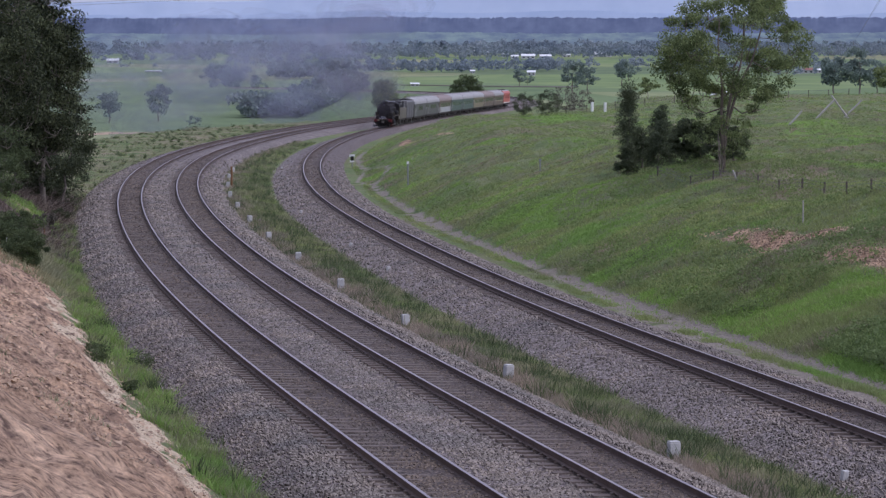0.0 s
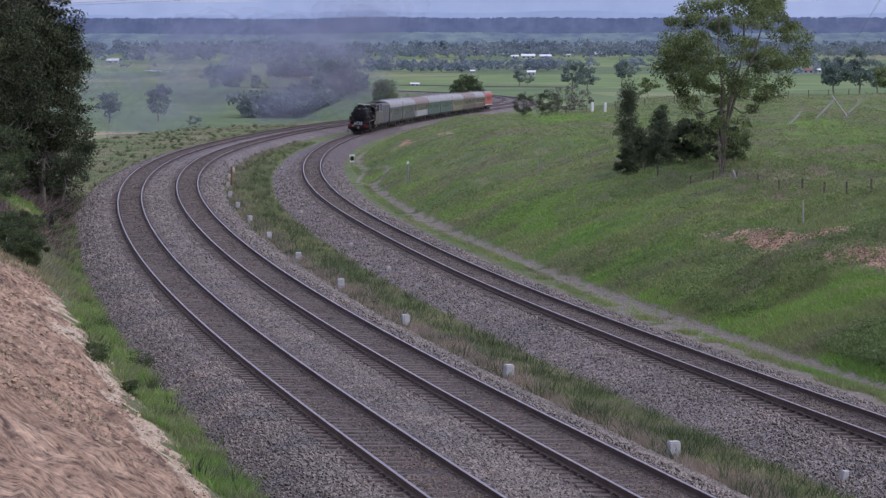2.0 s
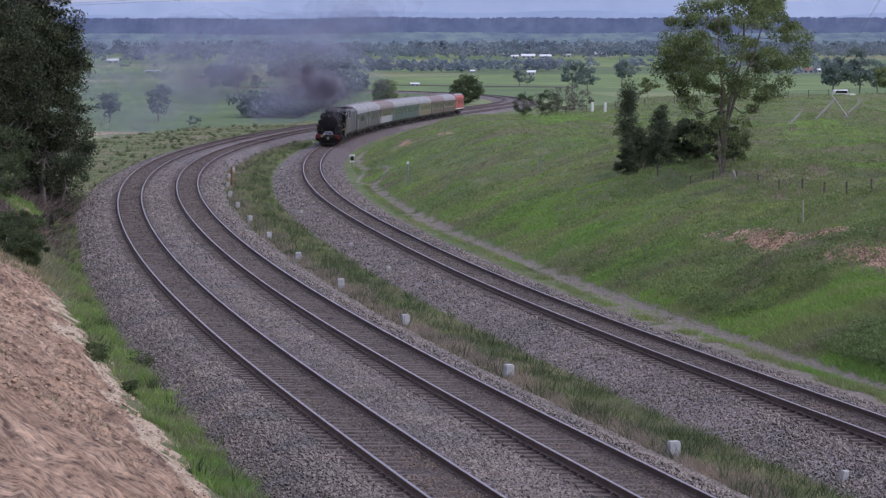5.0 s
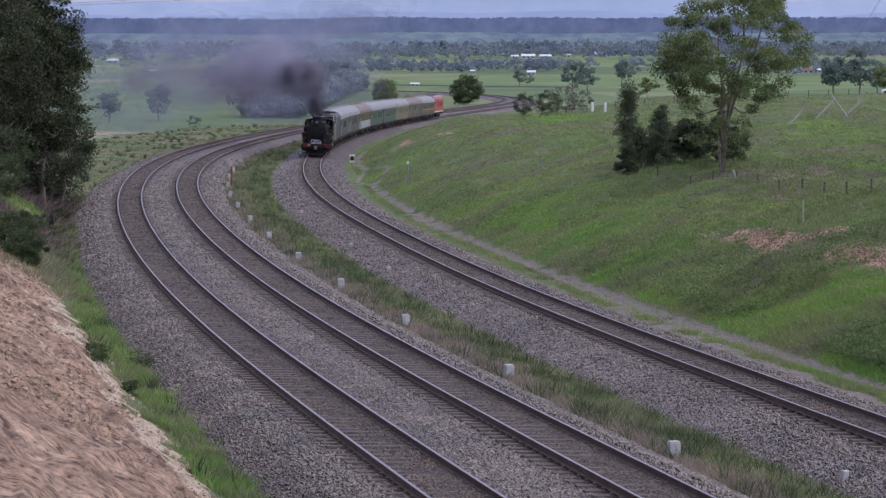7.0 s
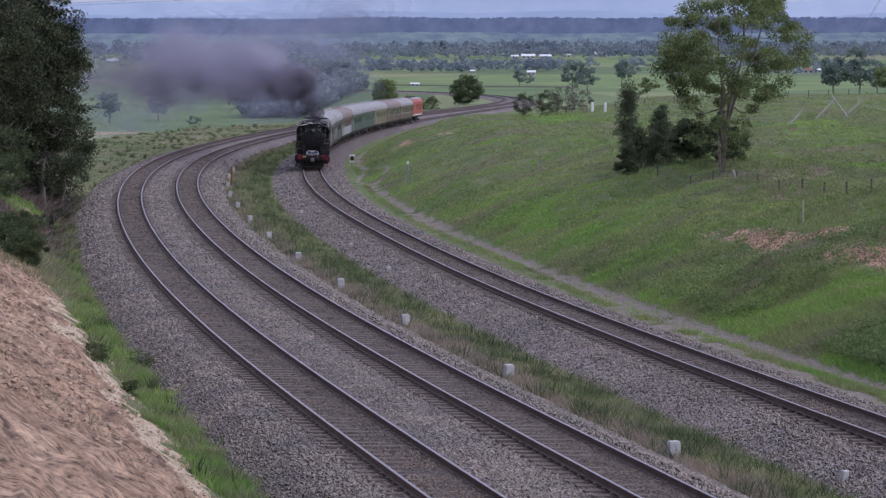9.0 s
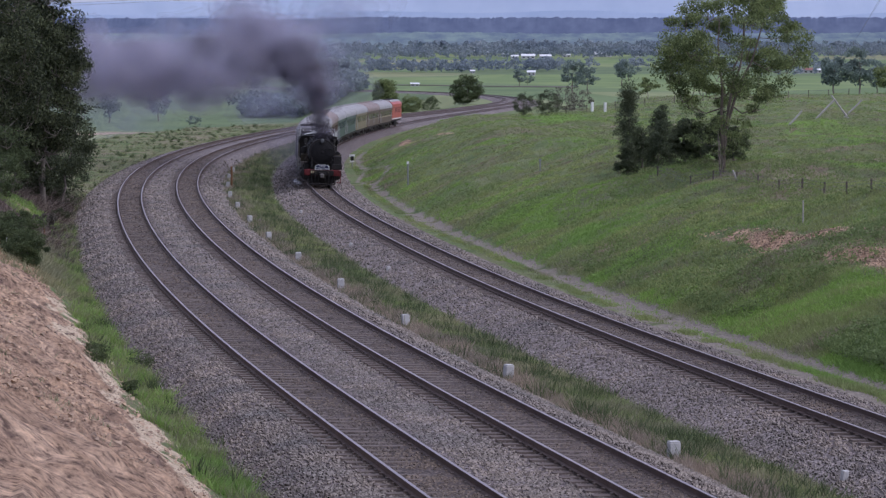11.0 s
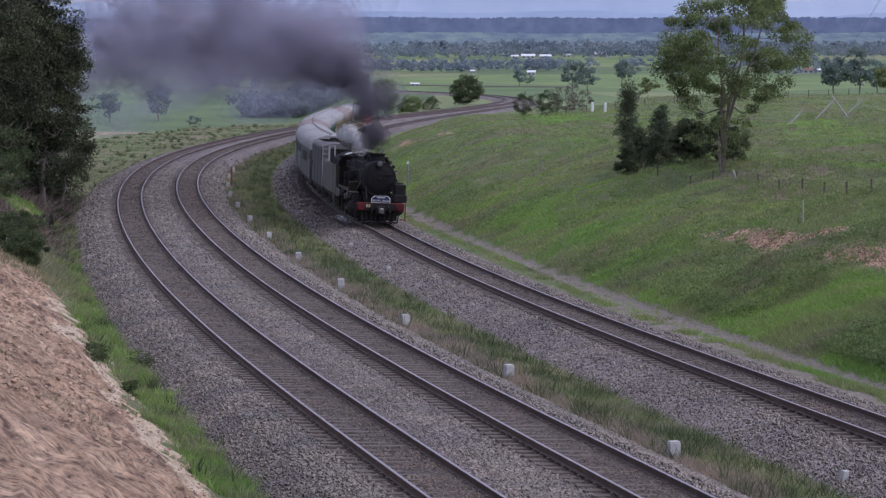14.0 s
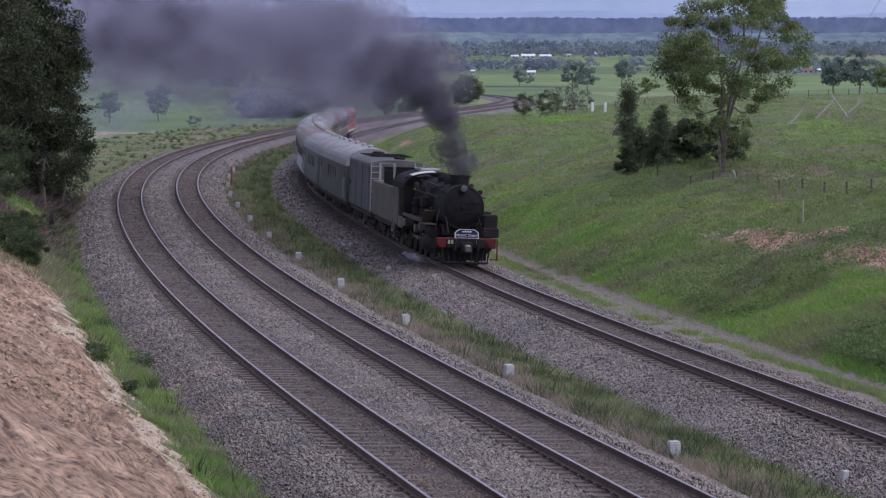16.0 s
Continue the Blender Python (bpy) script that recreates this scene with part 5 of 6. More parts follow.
# ---- grass: tufts of blades ----
def tufts(name, label, x, y, height, width, blades, mat, seed, lean=0.35, lift=0.0):
    rng = np.random.RandomState(seed)
    n = len(x)
    x, y = np.repeat(x, blades), np.repeat(y, blades)
    h = np.repeat(height, blades) * rng.uniform(0.55, 1.15, n * blades)
    x = x + rng.normal(0, 0.10, n * blades)
    y = y + rng.normal(0, 0.10, n * blades)
    z = land(x, y) - 0.03 + lift
    a = rng.uniform(0, 6.28, n * blades)
    w = width * rng.uniform(0.6, 1.3, n * blades) * 0.5
    dx, dy = np.cos(a) * w, np.sin(a) * w
    lx, ly = rng.normal(0, lean, n * blades) * h, rng.normal(0, lean, n * blades) * h
    v = np.stack([np.stack([x - dx, y - dy, z], 1), np.stack([x + dx, y + dy, z], 1), np.stack([x + lx, y + ly, z + h], 1)], 1).reshape(-1, 3)
    ob = sheet(name, v, np.arange(len(v)).reshape(-1, 3), mat)
    return tagged(ob, label, "grass", kind="stuff")


def strewn(rng, n, y0, y1, power=1.6):
    """Distances, thicker near the eye."""
    f = rng.uniform(0, 1, n)
    a, b = y0 ** (1 - power), y1 ** (1 - power)
    return (a + (b - a) * f) ** (1 / (1 - power))


def in_view(x, y, edge=0.005):
    return np.abs(x) < y * (0.1705 + edge) + 0.5


def plant_grass():
    rng = np.random.RandomState(77)
    # the grassed bank and paddock beside the inner line
    y = strewn(rng, 130000, 58, 420, 1.25)
    x3 = line_x(y, True)[0]
    x = x3 + 4.0 + rng.uniform(0, 1, len(y)) ** 1.25 * np.maximum(0.18 * y - x3 - 4.0, 1)
    u3 = x - x3
    keep = in_view(x, y) & (np.minimum(np.abs(u3 - path_u(y)), np.abs(u3 - side_u(y))) > 0.35 + 0.12 * rng.normal(0, 1, len(y)))
    for (sy, su, ry, ru) in SCARS:
        keep &= np.hypot((y - sy) / ry, (u3 - su + 0.25 * (y - sy)) / ru) > 1.0 + 0.15 * rng.normal(0, 1, len(y))
    x, y, u3 = x[keep], y[keep], u3[keep]
    patch = 1.2 * ripple(x, y, 17, 41) + 0.75 * ripple(x, y, 5, 42) + 0.28 * rng.normal(0, 1, len(x)) + 0.2 * smooth(10, 22, u3)
    patch -= 2.2 * np.exp(-((y - 262) / 24) ** 2 - ((x - 11.5) / 4.5) ** 2) + 1.7 * np.exp(-((y - 76) / 12) ** 2 - ((u3 - 9) / 3.5) ** 2) + 0.9 * np.exp(-((y - 130) / 26) ** 2 - ((u3 - 8.5) / 3.0) ** 2)
    patch += 1.3 * np.exp(-((y - 122) / 14) ** 2 - ((x - 16.5) / 4.0) ** 2) + 1.0 * np.exp(-((y - 185) / 22) ** 2 - ((x - 2.5) / 3.0) ** 2)
    size = (0.10 + 0.0016 * y)
    kinds = (("grass_bright", patch < -0.55), ("grass", (patch >= -0.55) & (patch < 0.55)), ("grass_grey", (patch >= 0.55) & (patch < 1.15)), ("grass_pink", patch >= 1.35), ("bank_weed", (patch >= 1.15) & (patch < 1.35)))
    for i, (mat, pick) in enumerate(kinds):
        h = (0.14 if mat != "weed" else 0.22) * rng.uniform(0.6, 1.4, pick.sum()) * np.interp(y[pick], [60, 300], [0.9, 1.5])
        tufts("bank_grass", "rank green grass with dry seed heads on the bank", x[pick], y[pick], h, 0.042, 8, mat, 100 + i, 0.6)
    # the strip between the lines
    y = strewn(rng, 26000, 48, 330, 1.5)
    x1, x3 = line_x(y)[0], line_x(y, True)[0]
    w = rng.uniform(0, 1, len(y))
    x = x1 + 6.4 + w * (x3 - x1 - 10.0)
    keep = in_view(x, y)
    x, y, w = x[keep], y[keep], w[keep]
    p = ripple(x, y, 7, 43) + 0.6 * rng.normal(0, 1, len(x))
    dead = (w < 0.36 + 0.14 * ripple(x, y, 9, 46)) & (rng.uniform(0, 1, len(x)) < 0.85)
    for i, (mat, pick, h0) in enumerate((("grass_pink", dead & ((y < 140) | (p <= -0.2)), 0.36), ("grass_grey", (dead & (y >= 125) & (p > -0.2)) | (~dead & (p > 0.15)), 0.30), ("bank_weed", ~dead & (p <= 0.15) & (p > -0.5), 0.24), ("grass", ~dead & (p <= -0.5), 0.22))):
        tufts("strip_grass", "long grass and dead stalks between the tracks", x[pick], y[pick], 0.72 * h0 * rng.uniform(0.5, 1.5, pick.sum()), 0.034, 10, mat, 110 + i, 0.55)
    pick = rng.uniform(0, 1, len(x)) < 0.05 * (1 + ripple(x, y, 4, 59))
    tufts("strip_weeds", "dark weeds between the tracks", x[pick], y[pick], 0.42 * rng.uniform(0.5, 1.4, pick.sum()), 0.04, 16, "weed", 119, 0.5)
    # the verge under the clay bank, and the shoulder further on
    y = strewn(rng, 26000, 46, 430, 1.45)
    x1 = line_x(y)[0]
    near = y < 150
    w = rng.uniform(0, 1, len(y))
    x = np.where(near, x1 - 3.15 - 1.25 * w - 0.25 * ripple(x1, y, 5, 48), x1 - 3.4 - 18 * w ** 1.3)
    keep = in_view(x, y) & ((y < 150) | (y > 172) | (w < 0.05)) & ((y > 150) | (ripple(x, y, 2.4, 55) + 0.35 * rng.normal(0, 1, len(y)) > -0.45 + 0.9 * w))
    x, y, w = x[keep], y[keep], w[keep]
    p = ripple(x, y, 5, 44) + 0.6 * rng.normal(0, 1, len(x))
    for i, (mat, pick, h0) in enumerate((("grass_bright", (p < -0.25) & (y < 150), 0.34), ("grass", ((p >= -0.25) & (p < 0.6) & (y < 150)) | ((p < -0.7) & (y >= 150)), 0.32), ("grass_grey", ((p >= 0.6) & (y < 150)) | ((p >= -0.7) & (y >= 150)), 0.34))):
        tufts("verge_grass", "fresh green grass along the ballast edge", x[pick], y[pick], 0.75 * h0 * rng.uniform(0.5, 1.5, pick.sum()) * (1.1 + 0.5 * ripple(x[pick], y[pick], 3, 56)) * np.where(y[pick] > 150, 0.6, 0.9), 0.04, 8, mat, 120 + i, 0.6)
    pick = (ripple(x, y, 3.5, 57) > 0.55) & (rng.uniform(0, 1, len(x)) < 0.3)
    tufts("verge_weeds", "dark seeding weeds along the ballast edge", x[pick], y[pick], 0.42 * rng.uniform(0.5, 1.4, pick.sum()), 0.05, 12, "weed", 129, 0.5)
    # grey scrub on the shoulder beyond the bank trees
    y = rng.uniform(182, 430, 800)
    x = line_x(y)[0] - 4.4 - 16 * rng.uniform(0, 1, len(y))
    pick = in_view(x, y) & (ripple(x, y, 8, 58) + 0.4 * rng.normal(0, 1, len(y)) > 0.2)
    tufts("shoulder_scrub", "grey-green scrub on the shoulder of the line", x[pick], y[pick], 0.5 * rng.uniform(0.3, 1.5, pick.sum()), 0.06, 22, "weed", 128, 0.8)
    # brush and dead branches under the bank trees, with one green patch
    y = rng.uniform(118, 184, 9000)
    x = line_x(y)[0] - 3.7 - 13 * rng.uniform(0, 1, len(y)) ** 1.3
    green = np.exp(-((y - 142.5) / 5.5) ** 2 - ((x - line_x(y)[0] + 6.0) / 1.8) ** 2) > 0.35
    keep = in_view(x, y) & (ripple(x, y, 4, 49) > -0.5)
    tufts("dead_brush", "fallen grey-brown branches and brush under the bank trees", x[keep & ~green], y[keep & ~green], 0.5 * rng.uniform(0.3, 1.4, (keep & ~green).sum()), 0.045, 5, "brush", 132, 1.3)
    gx, gy = x[green], y[green]
    tufts("green_patch", "small patch of fresh grass under the bank trees", gx, gy, 0.25 * rng.uniform(0.5, 1.4, len(gx)), 0.06, 6, "grass_bright", 133, 0.6)
    y = rng.uniform(98, 128, 5000)
    x = line_x(y)[0] - 4.0 - 3.5 * rng.uniform(0, 1, len(y)) ** 1.5
    keep = in_view(x, y) & (ripple(x, y, 3, 50) + 0.5 * rng.normal(0, 1, len(y)) > -0.3)
    tufts("bank_foot_grass", "grey seeding grass at the foot of the clay bank", x[keep], y[keep], 0.24 * rng.uniform(0.5, 1.4, keep.sum()), 0.05, 6, "grass_grey", 134, 0.7)
    # sparse tufts on the clay
    y = strewn(rng, 1500, 48, 120, 1.3)
    x = line_x(y)[0] - 6.2 - 9 * rng.uniform(0, 1, len(y))
    keep = in_view(x, y) & (ripple(x, y, 3, 45) > 0.1)
    tufts("clay_grass", "sparse dry tufts on the bare clay bank", x[keep], y[keep], 0.16 * rng.uniform(0.5, 1.5, keep.sum()), 0.03, 7, "grass_grey", 130, 0.6)
    # weeds between path and ballast of the inner line
    y = strewn(rng, 12000, 55, 300, 1.4)
    x = line_x(y, True)[0] + path_u(y) - 0.62 + 0.12 * rng.normal(0, 1, len(y))
    keep = in_view(x, y) & (ripple(x, y, 4, 47) + 0.5 * rng.normal(0, 1, len(y)) > 0.5)
    tufts("path_grass", "low bright grass beside the foot track", x[keep], y[keep], 0.16 * rng.uniform(0.5, 1.5, keep.sum()), 0.035, 6, "grass", 131, 0.5)


plant_grass()


def scatter_stones(name, label, n, east, o0, o1, mat, seed, size=0.027, crib=False):
    """Loose ballast stones proud of the bed."""
    rng = np.random.RandomState(seed)
    y = strewn(rng, n, 46, 270, 2.0)
    o = rng.uniform(o0, o1, n)
    x, d = line_x(y, east)
    k = 1 / np.sqrt(1 + d * d)
    px, py = x + o * k, y - o * d * k
    ok = in_view(px, py) & (rng.uniform(0, 1, n) > smooth(170, 270, y))
    gap_w, gap_e = np.abs(o), np.abs(o - TRACK_GAP) if not east else np.abs(o) + 9
    if crib:
        ok &= ((gap_w < 0.64) | (gap_e < 0.64)) & (ripple(px, py, 2.6, 91) + np.where(gap_e < 0.7, 0.7, 0.0) + 0.7 * rng.normal(0, 1, n) > -0.1)
    else:
        ok &= ((gap_w > 1.15) & (gap_e > 1.15)) | ((gap_w > 0.86) & (gap_e > 0.86) & (rng.uniform(0, 1, n) < 0.35))
    px, py, o, y = px[ok], py[ok], o[ok], y[ok]
    if east:
        z = np.interp(o, [-4.7, -3.2, -2.0, -1.4, 1.4, 2.0, 2.7, 3.3], [-0.9, -0.62, -0.26, -0.21, -0.21, -0.27, -0.55, -0.8]) - EAST_DROP
    else:
        z = np.interp(o, [-3.7, -3.1, -2.2, -1.6, 5.4, 6.4, 7.4], [-1.0, -0.70, -0.28, -0.2, -0.22, -0.62, -1.0])
    c = np.stack([px, py, z - GRADE * y + 0.012], 1)
    t = np.array([[1, 1, 1], [1, -1, -1], [-1, 1, -1], [-1, -1, 1]], float)
    v = c[:, None, :] + (t[None] + rng.normal(0, 0.35, (len(c), 4, 3))) * (size * (np.maximum(y, 75) / 75)[:, None, None] ** 0.75 * rng.uniform(0.6, 1.25, (len(c), 1, 1)))
    i = np.arange(len(c))[:, None] * 4
    f = np.concatenate([i + np.array(q)[None] for q in ((0, 1, 2), (0, 3, 1), (0, 2, 3), (1, 3, 2))])
    return tagged(sheet(name, v.reshape(-1, 3), f, mat), label, "ballast", kind="stuff")


MAT["stone"] = leafy("loose_ballast_stone", (0.085, 0.071, 0.067), (0.29, 0.255, 0.245), 0.4, 0.0)
MAT["stone_dark"] = leafy("oily_ballast_stone", (0.055, 0.042, 0.037), (0.185, 0.15, 0.135), 0.4, 0.0)
scatter_stones("loose_ballast_west", "loose grey ballast stones on the double line's bed", 95000, False, -3.5, 6.9, "stone", 51)
scatter_stones("loose_ballast_east", "loose grey ballast stones on the single line's bed", 52000, True, -4.4, 3.0, "stone", 52)
scatter_stones("crib_ballast_west", "dark oily ballast stones between the double line's rails", 60000, False, -0.7, 4.6, "stone_dark", 53, 0.024, True)
scatter_stones("crib_ballast_east", "dark oily ballast stones between the single line's rails", 22000, True, -0.7, 0.7, "stone_dark", 54, 0.024, True)


# clods and broken rock on the bare clay, and low weed clumps on the grass bank
def scatter_clods(n, seed):
    rng = np.random.RandomState(seed)
    y = strewn(rng, n, 46, 108, 1.4)
    x = line_x(y)[0] - 4.3 - 14 * rng.uniform(0, 1, n)
    ok = in_view(x, y) & (ripple(x, y, 2.2, 61) + 0.6 * rng.normal(0, 1, n) > -0.2)
    for sy, su, ry, ru in SCARS[:2]:
        k = n // 10
        yy = sy + rng.normal(0, 0.45, k) * ry
        y = np.concatenate([y, yy])
        x = np.concatenate([x, line_x(yy, True)[0] + su - 0.25 * (yy - sy) + rng.normal(0, 0.45, k) * ru])
        ok = np.concatenate([ok, np.ones(k, bool)])
    x, y = x[ok], y[ok]
    c = np.stack([x, y, land(x, y) + 0.01], 1)
    t = np.array([[1, 1, 1], [1, -1, -1], [-1, 1, -1], [-1, -1, 1]], float)
    size = 0.012 * rng.pareto(2.2, (len(c), 1, 1)).clip(0, 3.2) + 0.013
    v = c[:, None, :] + (t[None] * np.array([1, 1, 0.6]) + rng.normal(0, 0.25, (len(c), 4, 3))) * size
    i = np.arange(len(c))[:, None] * 4
    f = np.concatenate([i + np.array(q)[None] for q in ((0, 1, 2), (0, 3, 1), (0, 2, 3), (1, 3, 2))])
    return tagged(sheet("clay_clods", v.reshape(-1, 3), f, "clod"), "broken clay clods and stones on the bare bank", "clods", kind="stuff")


MAT["clod"] = leafy("clay_clod", (0.19, 0.13, 0.10), (0.50, 0.36, 0.265), 0.6, 0.0)
scatter_clods(34000, 71)


def weed_clumps(n, seed):
    rng = np.random.RandomState(seed)
    y = strewn(rng, n, 62, 300, 1.2)
    x3 = line_x(y, True)[0]
    x = x3 + 5.5 + rng.uniform(0, 1, n) ** 1.2 * np.maximum(0.175 * y - x3 - 5.5, 1)
    ok = in_view(x, y) & (ripple(x, y, 20, 81) > -0.1)
    x, y = x[ok], y[ok]
    h = rng.uniform(0.2, 0.55, len(x)) * np.interp(y, [60, 300], [0.8, 1.5])
    c = np.stack([x, y, land(x, y) + 0.35 * h], 1)
    v, f = leaf_cloud(rng, c, h * 1.1, [46] * len(c), 0.13, 0.05)
    return tagged(sheet("bank_weeds", v, f, "bank_weed"), "low leafy weed clumps among the bank grass", "weeds", kind="stuff")


weed_clumps(3600, 72)


# ---- small things beside the lines ----
MAT.update({
    "concrete": worn("pale_concrete", (0.33, 0.325, 0.32), (0.53, 0.52, 0.51), 6, 40, 0.85, 0, 0.004),
    "post_wood": worn("weathered_post_wood", (0.085, 0.070, 0.058), (0.19, 0.16, 0.135), 3, 30, 0.9, 0, 0.01),
    "pole_wood": worn("silvered_pole_wood", (0.30, 0.28, 0.26), (0.48, 0.46, 0.43), 3, 30, 0.85, 0, 0.01),
    "rust": worn("rusty_steel", (0.16, 0.075, 0.035), (0.30, 0.16, 0.085), 4, 40, 0.8, 0.2, 0.003),
    "galvanised": worn("galvanised_steel", (0.20, 0.21, 0.22), (0.34, 0.35, 0.36), 4, 30, 0.5, 0.5, 0.002),
    "wire": worn("fence_wire", (0.12, 0.12, 0.12), (0.22, 0.22, 0.22), 4, 30, 0.5, 0.6, 0.001),
    "tin": worn("white_sheet_roof", (0.62, 0.63, 0.65), (0.82, 0.82, 0.83), 0.1, 1.0, 0.5, 0, 0.01),
    "shed_wall": worn("pale_shed_wall", (0.36, 0.37, 0.39), (0.52, 0.52, 0.53), 0.1, 1.0, 0.7, 0, 0.01),
    "red_roof": worn("red_sheet_roof", (0.22, 0.10, 0.09), (0.32, 0.16, 0.14), 0.1, 1.0, 0.7, 0, 0.01),
})


def ground_at(x, y):
    return float(land(x, y))


def cable_pits():
    first = None
    for k in range(12):
        y = 58.8 + 15.6 * k
        x, d = (float(v) for v in line_x(y))
        x += 6.95
        lean = 5 * math.sin(k * 2.1)
        m = pose(x, y, ground_at(x, y) - 0.04, lean, lean * 0.6, 20 + 14 * math.sin(k * 1.3))
        if first is None:
            first = thing("marker_block", "pale concrete marker block in the grass beside the ballast", "marker block", "marker blocks along the double line")
            bm = bmesh.new()
            box(bm, (0.27, 0.20, 0.52), (0, 0, 0.24), 0.018)
            part("block", bm, "concrete", first)
            bm = bmesh.new()
            box(bm, (0.255, 0.185, 0.03), (0, 0, 0.512), 0.012)
            part("cap", bm, "concrete", first)
            first.matrix_basis = m
        else:
            copy_thing(first, m)
    peg = None
    for x, y, h in ((8.76, 56.4, 0.34), (-2.49, 116.3, 0.38), (-4.74, 132.6, 0.14), (-9.0, 163.9, 0.26), (-14.83, 238.5, 0.5)):
        m = pose(x, y, ground_at(x, y) - 0.05, 6, 4, 30)
        if peg is None:
            peg = thing("marker_peg", "short pale concrete peg at the edge of the single line", "marker peg", "pegs along the single line")
            bm = bmesh.new()
            box(bm, (0.16, 0.12, 0.42), (0, 0, 0.21), 0.015)
            part("peg", bm, "concrete", peg)
            peg.matrix_basis = m
        else:
            copy_thing(peg, m)


def post_thing(name, label, x, y, h, r, mat, category, lean=(0, 0), plate=None):
    t = thing(name, label, category)
    t.location = (x, y, ground_at(x, y) - 0.1)
    t.rotation_euler = (radians(lean[0]), radians(lean[1]), 0)
    bm = bmesh.new()
    rod(bm, (0, 0, 0), (0, 0, h), r, 10)
    part("post", bm, mat, t)
    if plate:
        w, ph, pm = plate
        bm = bmesh.new()
        box(bm, (w, 0.03, ph), (0, -r - 0.02, h - ph / 2), 0.006)
        part("plate", bm, pm, t)
    return t


cable_pits()
post_thing("rail_post", "upright rusty rail post beside the double line", -16.2, 199.2, 1.75, 0.075, "rust", "post")
post_thing("stake", "orange survey stake on the clay bank", -20.3, 132.0, 0.5, 0.03, "rust", "stake")
post_thing("stake", "white stake at the edge of the clay bank", -17.6, 104.5, 1.3, 0.03, "white", "stake")
post_thing("sign_post", "grey steel sign post on the grassy bank", -2.55, 189.5, 1.9, 0.055, "galvanised", "sign post", plate=(0.16, 0.2, "white"))
post_thing("sign_post", "small grey sign post on the grassy bank", 6.13, 163.6, 0.95, 0.045, "galvanised", "sign post", plate=(0.14, 0.16, "galvanised"))
post_thing("pole", "thin pale pole standing in the bank grass", 14.65, 105.5, 1.05, 0.028, "pole_wood", "pole")
post_thing("pole", "leaning pale pole beside the paddock fence", 14.2, 124.5, 0.75, 0.045, "pole_wood", "pole", lean=(0, -24))
sig = post_thing("ground_signal", "small trackside stand with white plates by the foot track", -8.6, 246.5, 1.35, 0.05, "galvanised", "trackside stand", plate=(0.5, 0.22, "white"))
bm = bmesh.new()
box(bm, (0.42, 0.03, 0.2), (0, -0.08, 0.72), 0.006)
part("plate", bm, "white", sig)
bm = bmesh.new()
box(bm, (0.3, 0.22, 0.42), (0, -0.02, 0.98), 0.02)
part("box", bm, "soot", sig)
for k, (x, y) in enumerate(((16.8, 292.5), (18.1, 290))):
    post_thing("strainer_post", "white-painted fence strainer post on the knoll", x, y, 1.15, 0.16, "white", "fence post")


def fence(label, stations, gap, h, sag=0.0):
    """Posts along straight bays, with three wires."""
    f = thing("fence", label, "fence")
    mesh = None
    tops = []
    for (x0, y0), (x1, y1) in zip(stations, stations[1:]):
        n = max(1, int(math.hypot(x1 - x0, y1 - y0) / gap))
        for k in range(n):
            x, y = x0 + (x1 - x0) * k / n, y0 + (y1 - y0) * k / n
            if mesh is None:
                bm = bmesh.new()
                rod(bm, (0, 0, -0.2), (0, 0, h), 0.05, 7, 0.042)
                post = part("post", bm, "post_wood", f)
                mesh = post.data
            else:
                post = new("post", mesh)
                post.parent = f
            post.matrix_basis = pose(x, y, ground_at(x, y), 3 * math.sin(k * 2.7), 3 * math.sin(k * 1.9), 0)
            tops.append(Vector((x, y, ground_at(x, y))))
    for z in (0.35, 0.65, 0.92):
        bm = bmesh.new()
        for a, b in zip(tops, tops[1:]):
            rod(bm, a + Vector((0, 0, z * h)), b + Vector((0, 0, z * h)), 0.006, 4)
        part("wire", bm, "wire", f)


fence("old wooden post and wire fence along the paddock edge", ((11.3, 136.5), (12.6, 132.0), (14.1, 124.5), (16.0, 115.5), (17.5, 106.0), (18.6, 100)), 2.6, 0.55)
fence("far post and wire fence across the paddock", ((13, 296), (30, 300), (52, 318)), 3.2, 1.15)


def prop(x, y, z, length, tilt, turn, crossed=False):
    p = thing("stay_pole", "silvered leaning stay pole in the paddock", "pole", "leaning poles in the paddock")
    p.location = (x, y, ground_at(x, y) - 0.1)
    bm = bmesh.new()
    a = radians(tilt)
    tip = Vector((math.sin(a) * math.cos(radians(turn)), math.sin(a) * math.sin(radians(turn)), math.cos(a))) * length
    rod(bm, (0, 0, 0), tip, 0.09, 9, 0.07)
    part("pole", bm, "pole_wood", p)
    if crossed:
        bm = bmesh.new()
        rod(bm, tip + Vector((-0.25, 0, 0.35)), tip + Vector((1.15, 0.2, -1.5)), 0.07, 8)
        part("brace", bm, "pole_wood", p)


prop(27.0, 203.6, 0, 1.7, 42, 5)
prop(29.8, 208.4, 0, 2.3, 44, 5, True)
prop(33.4, 218.0, 0, 2.4, 46, 5)


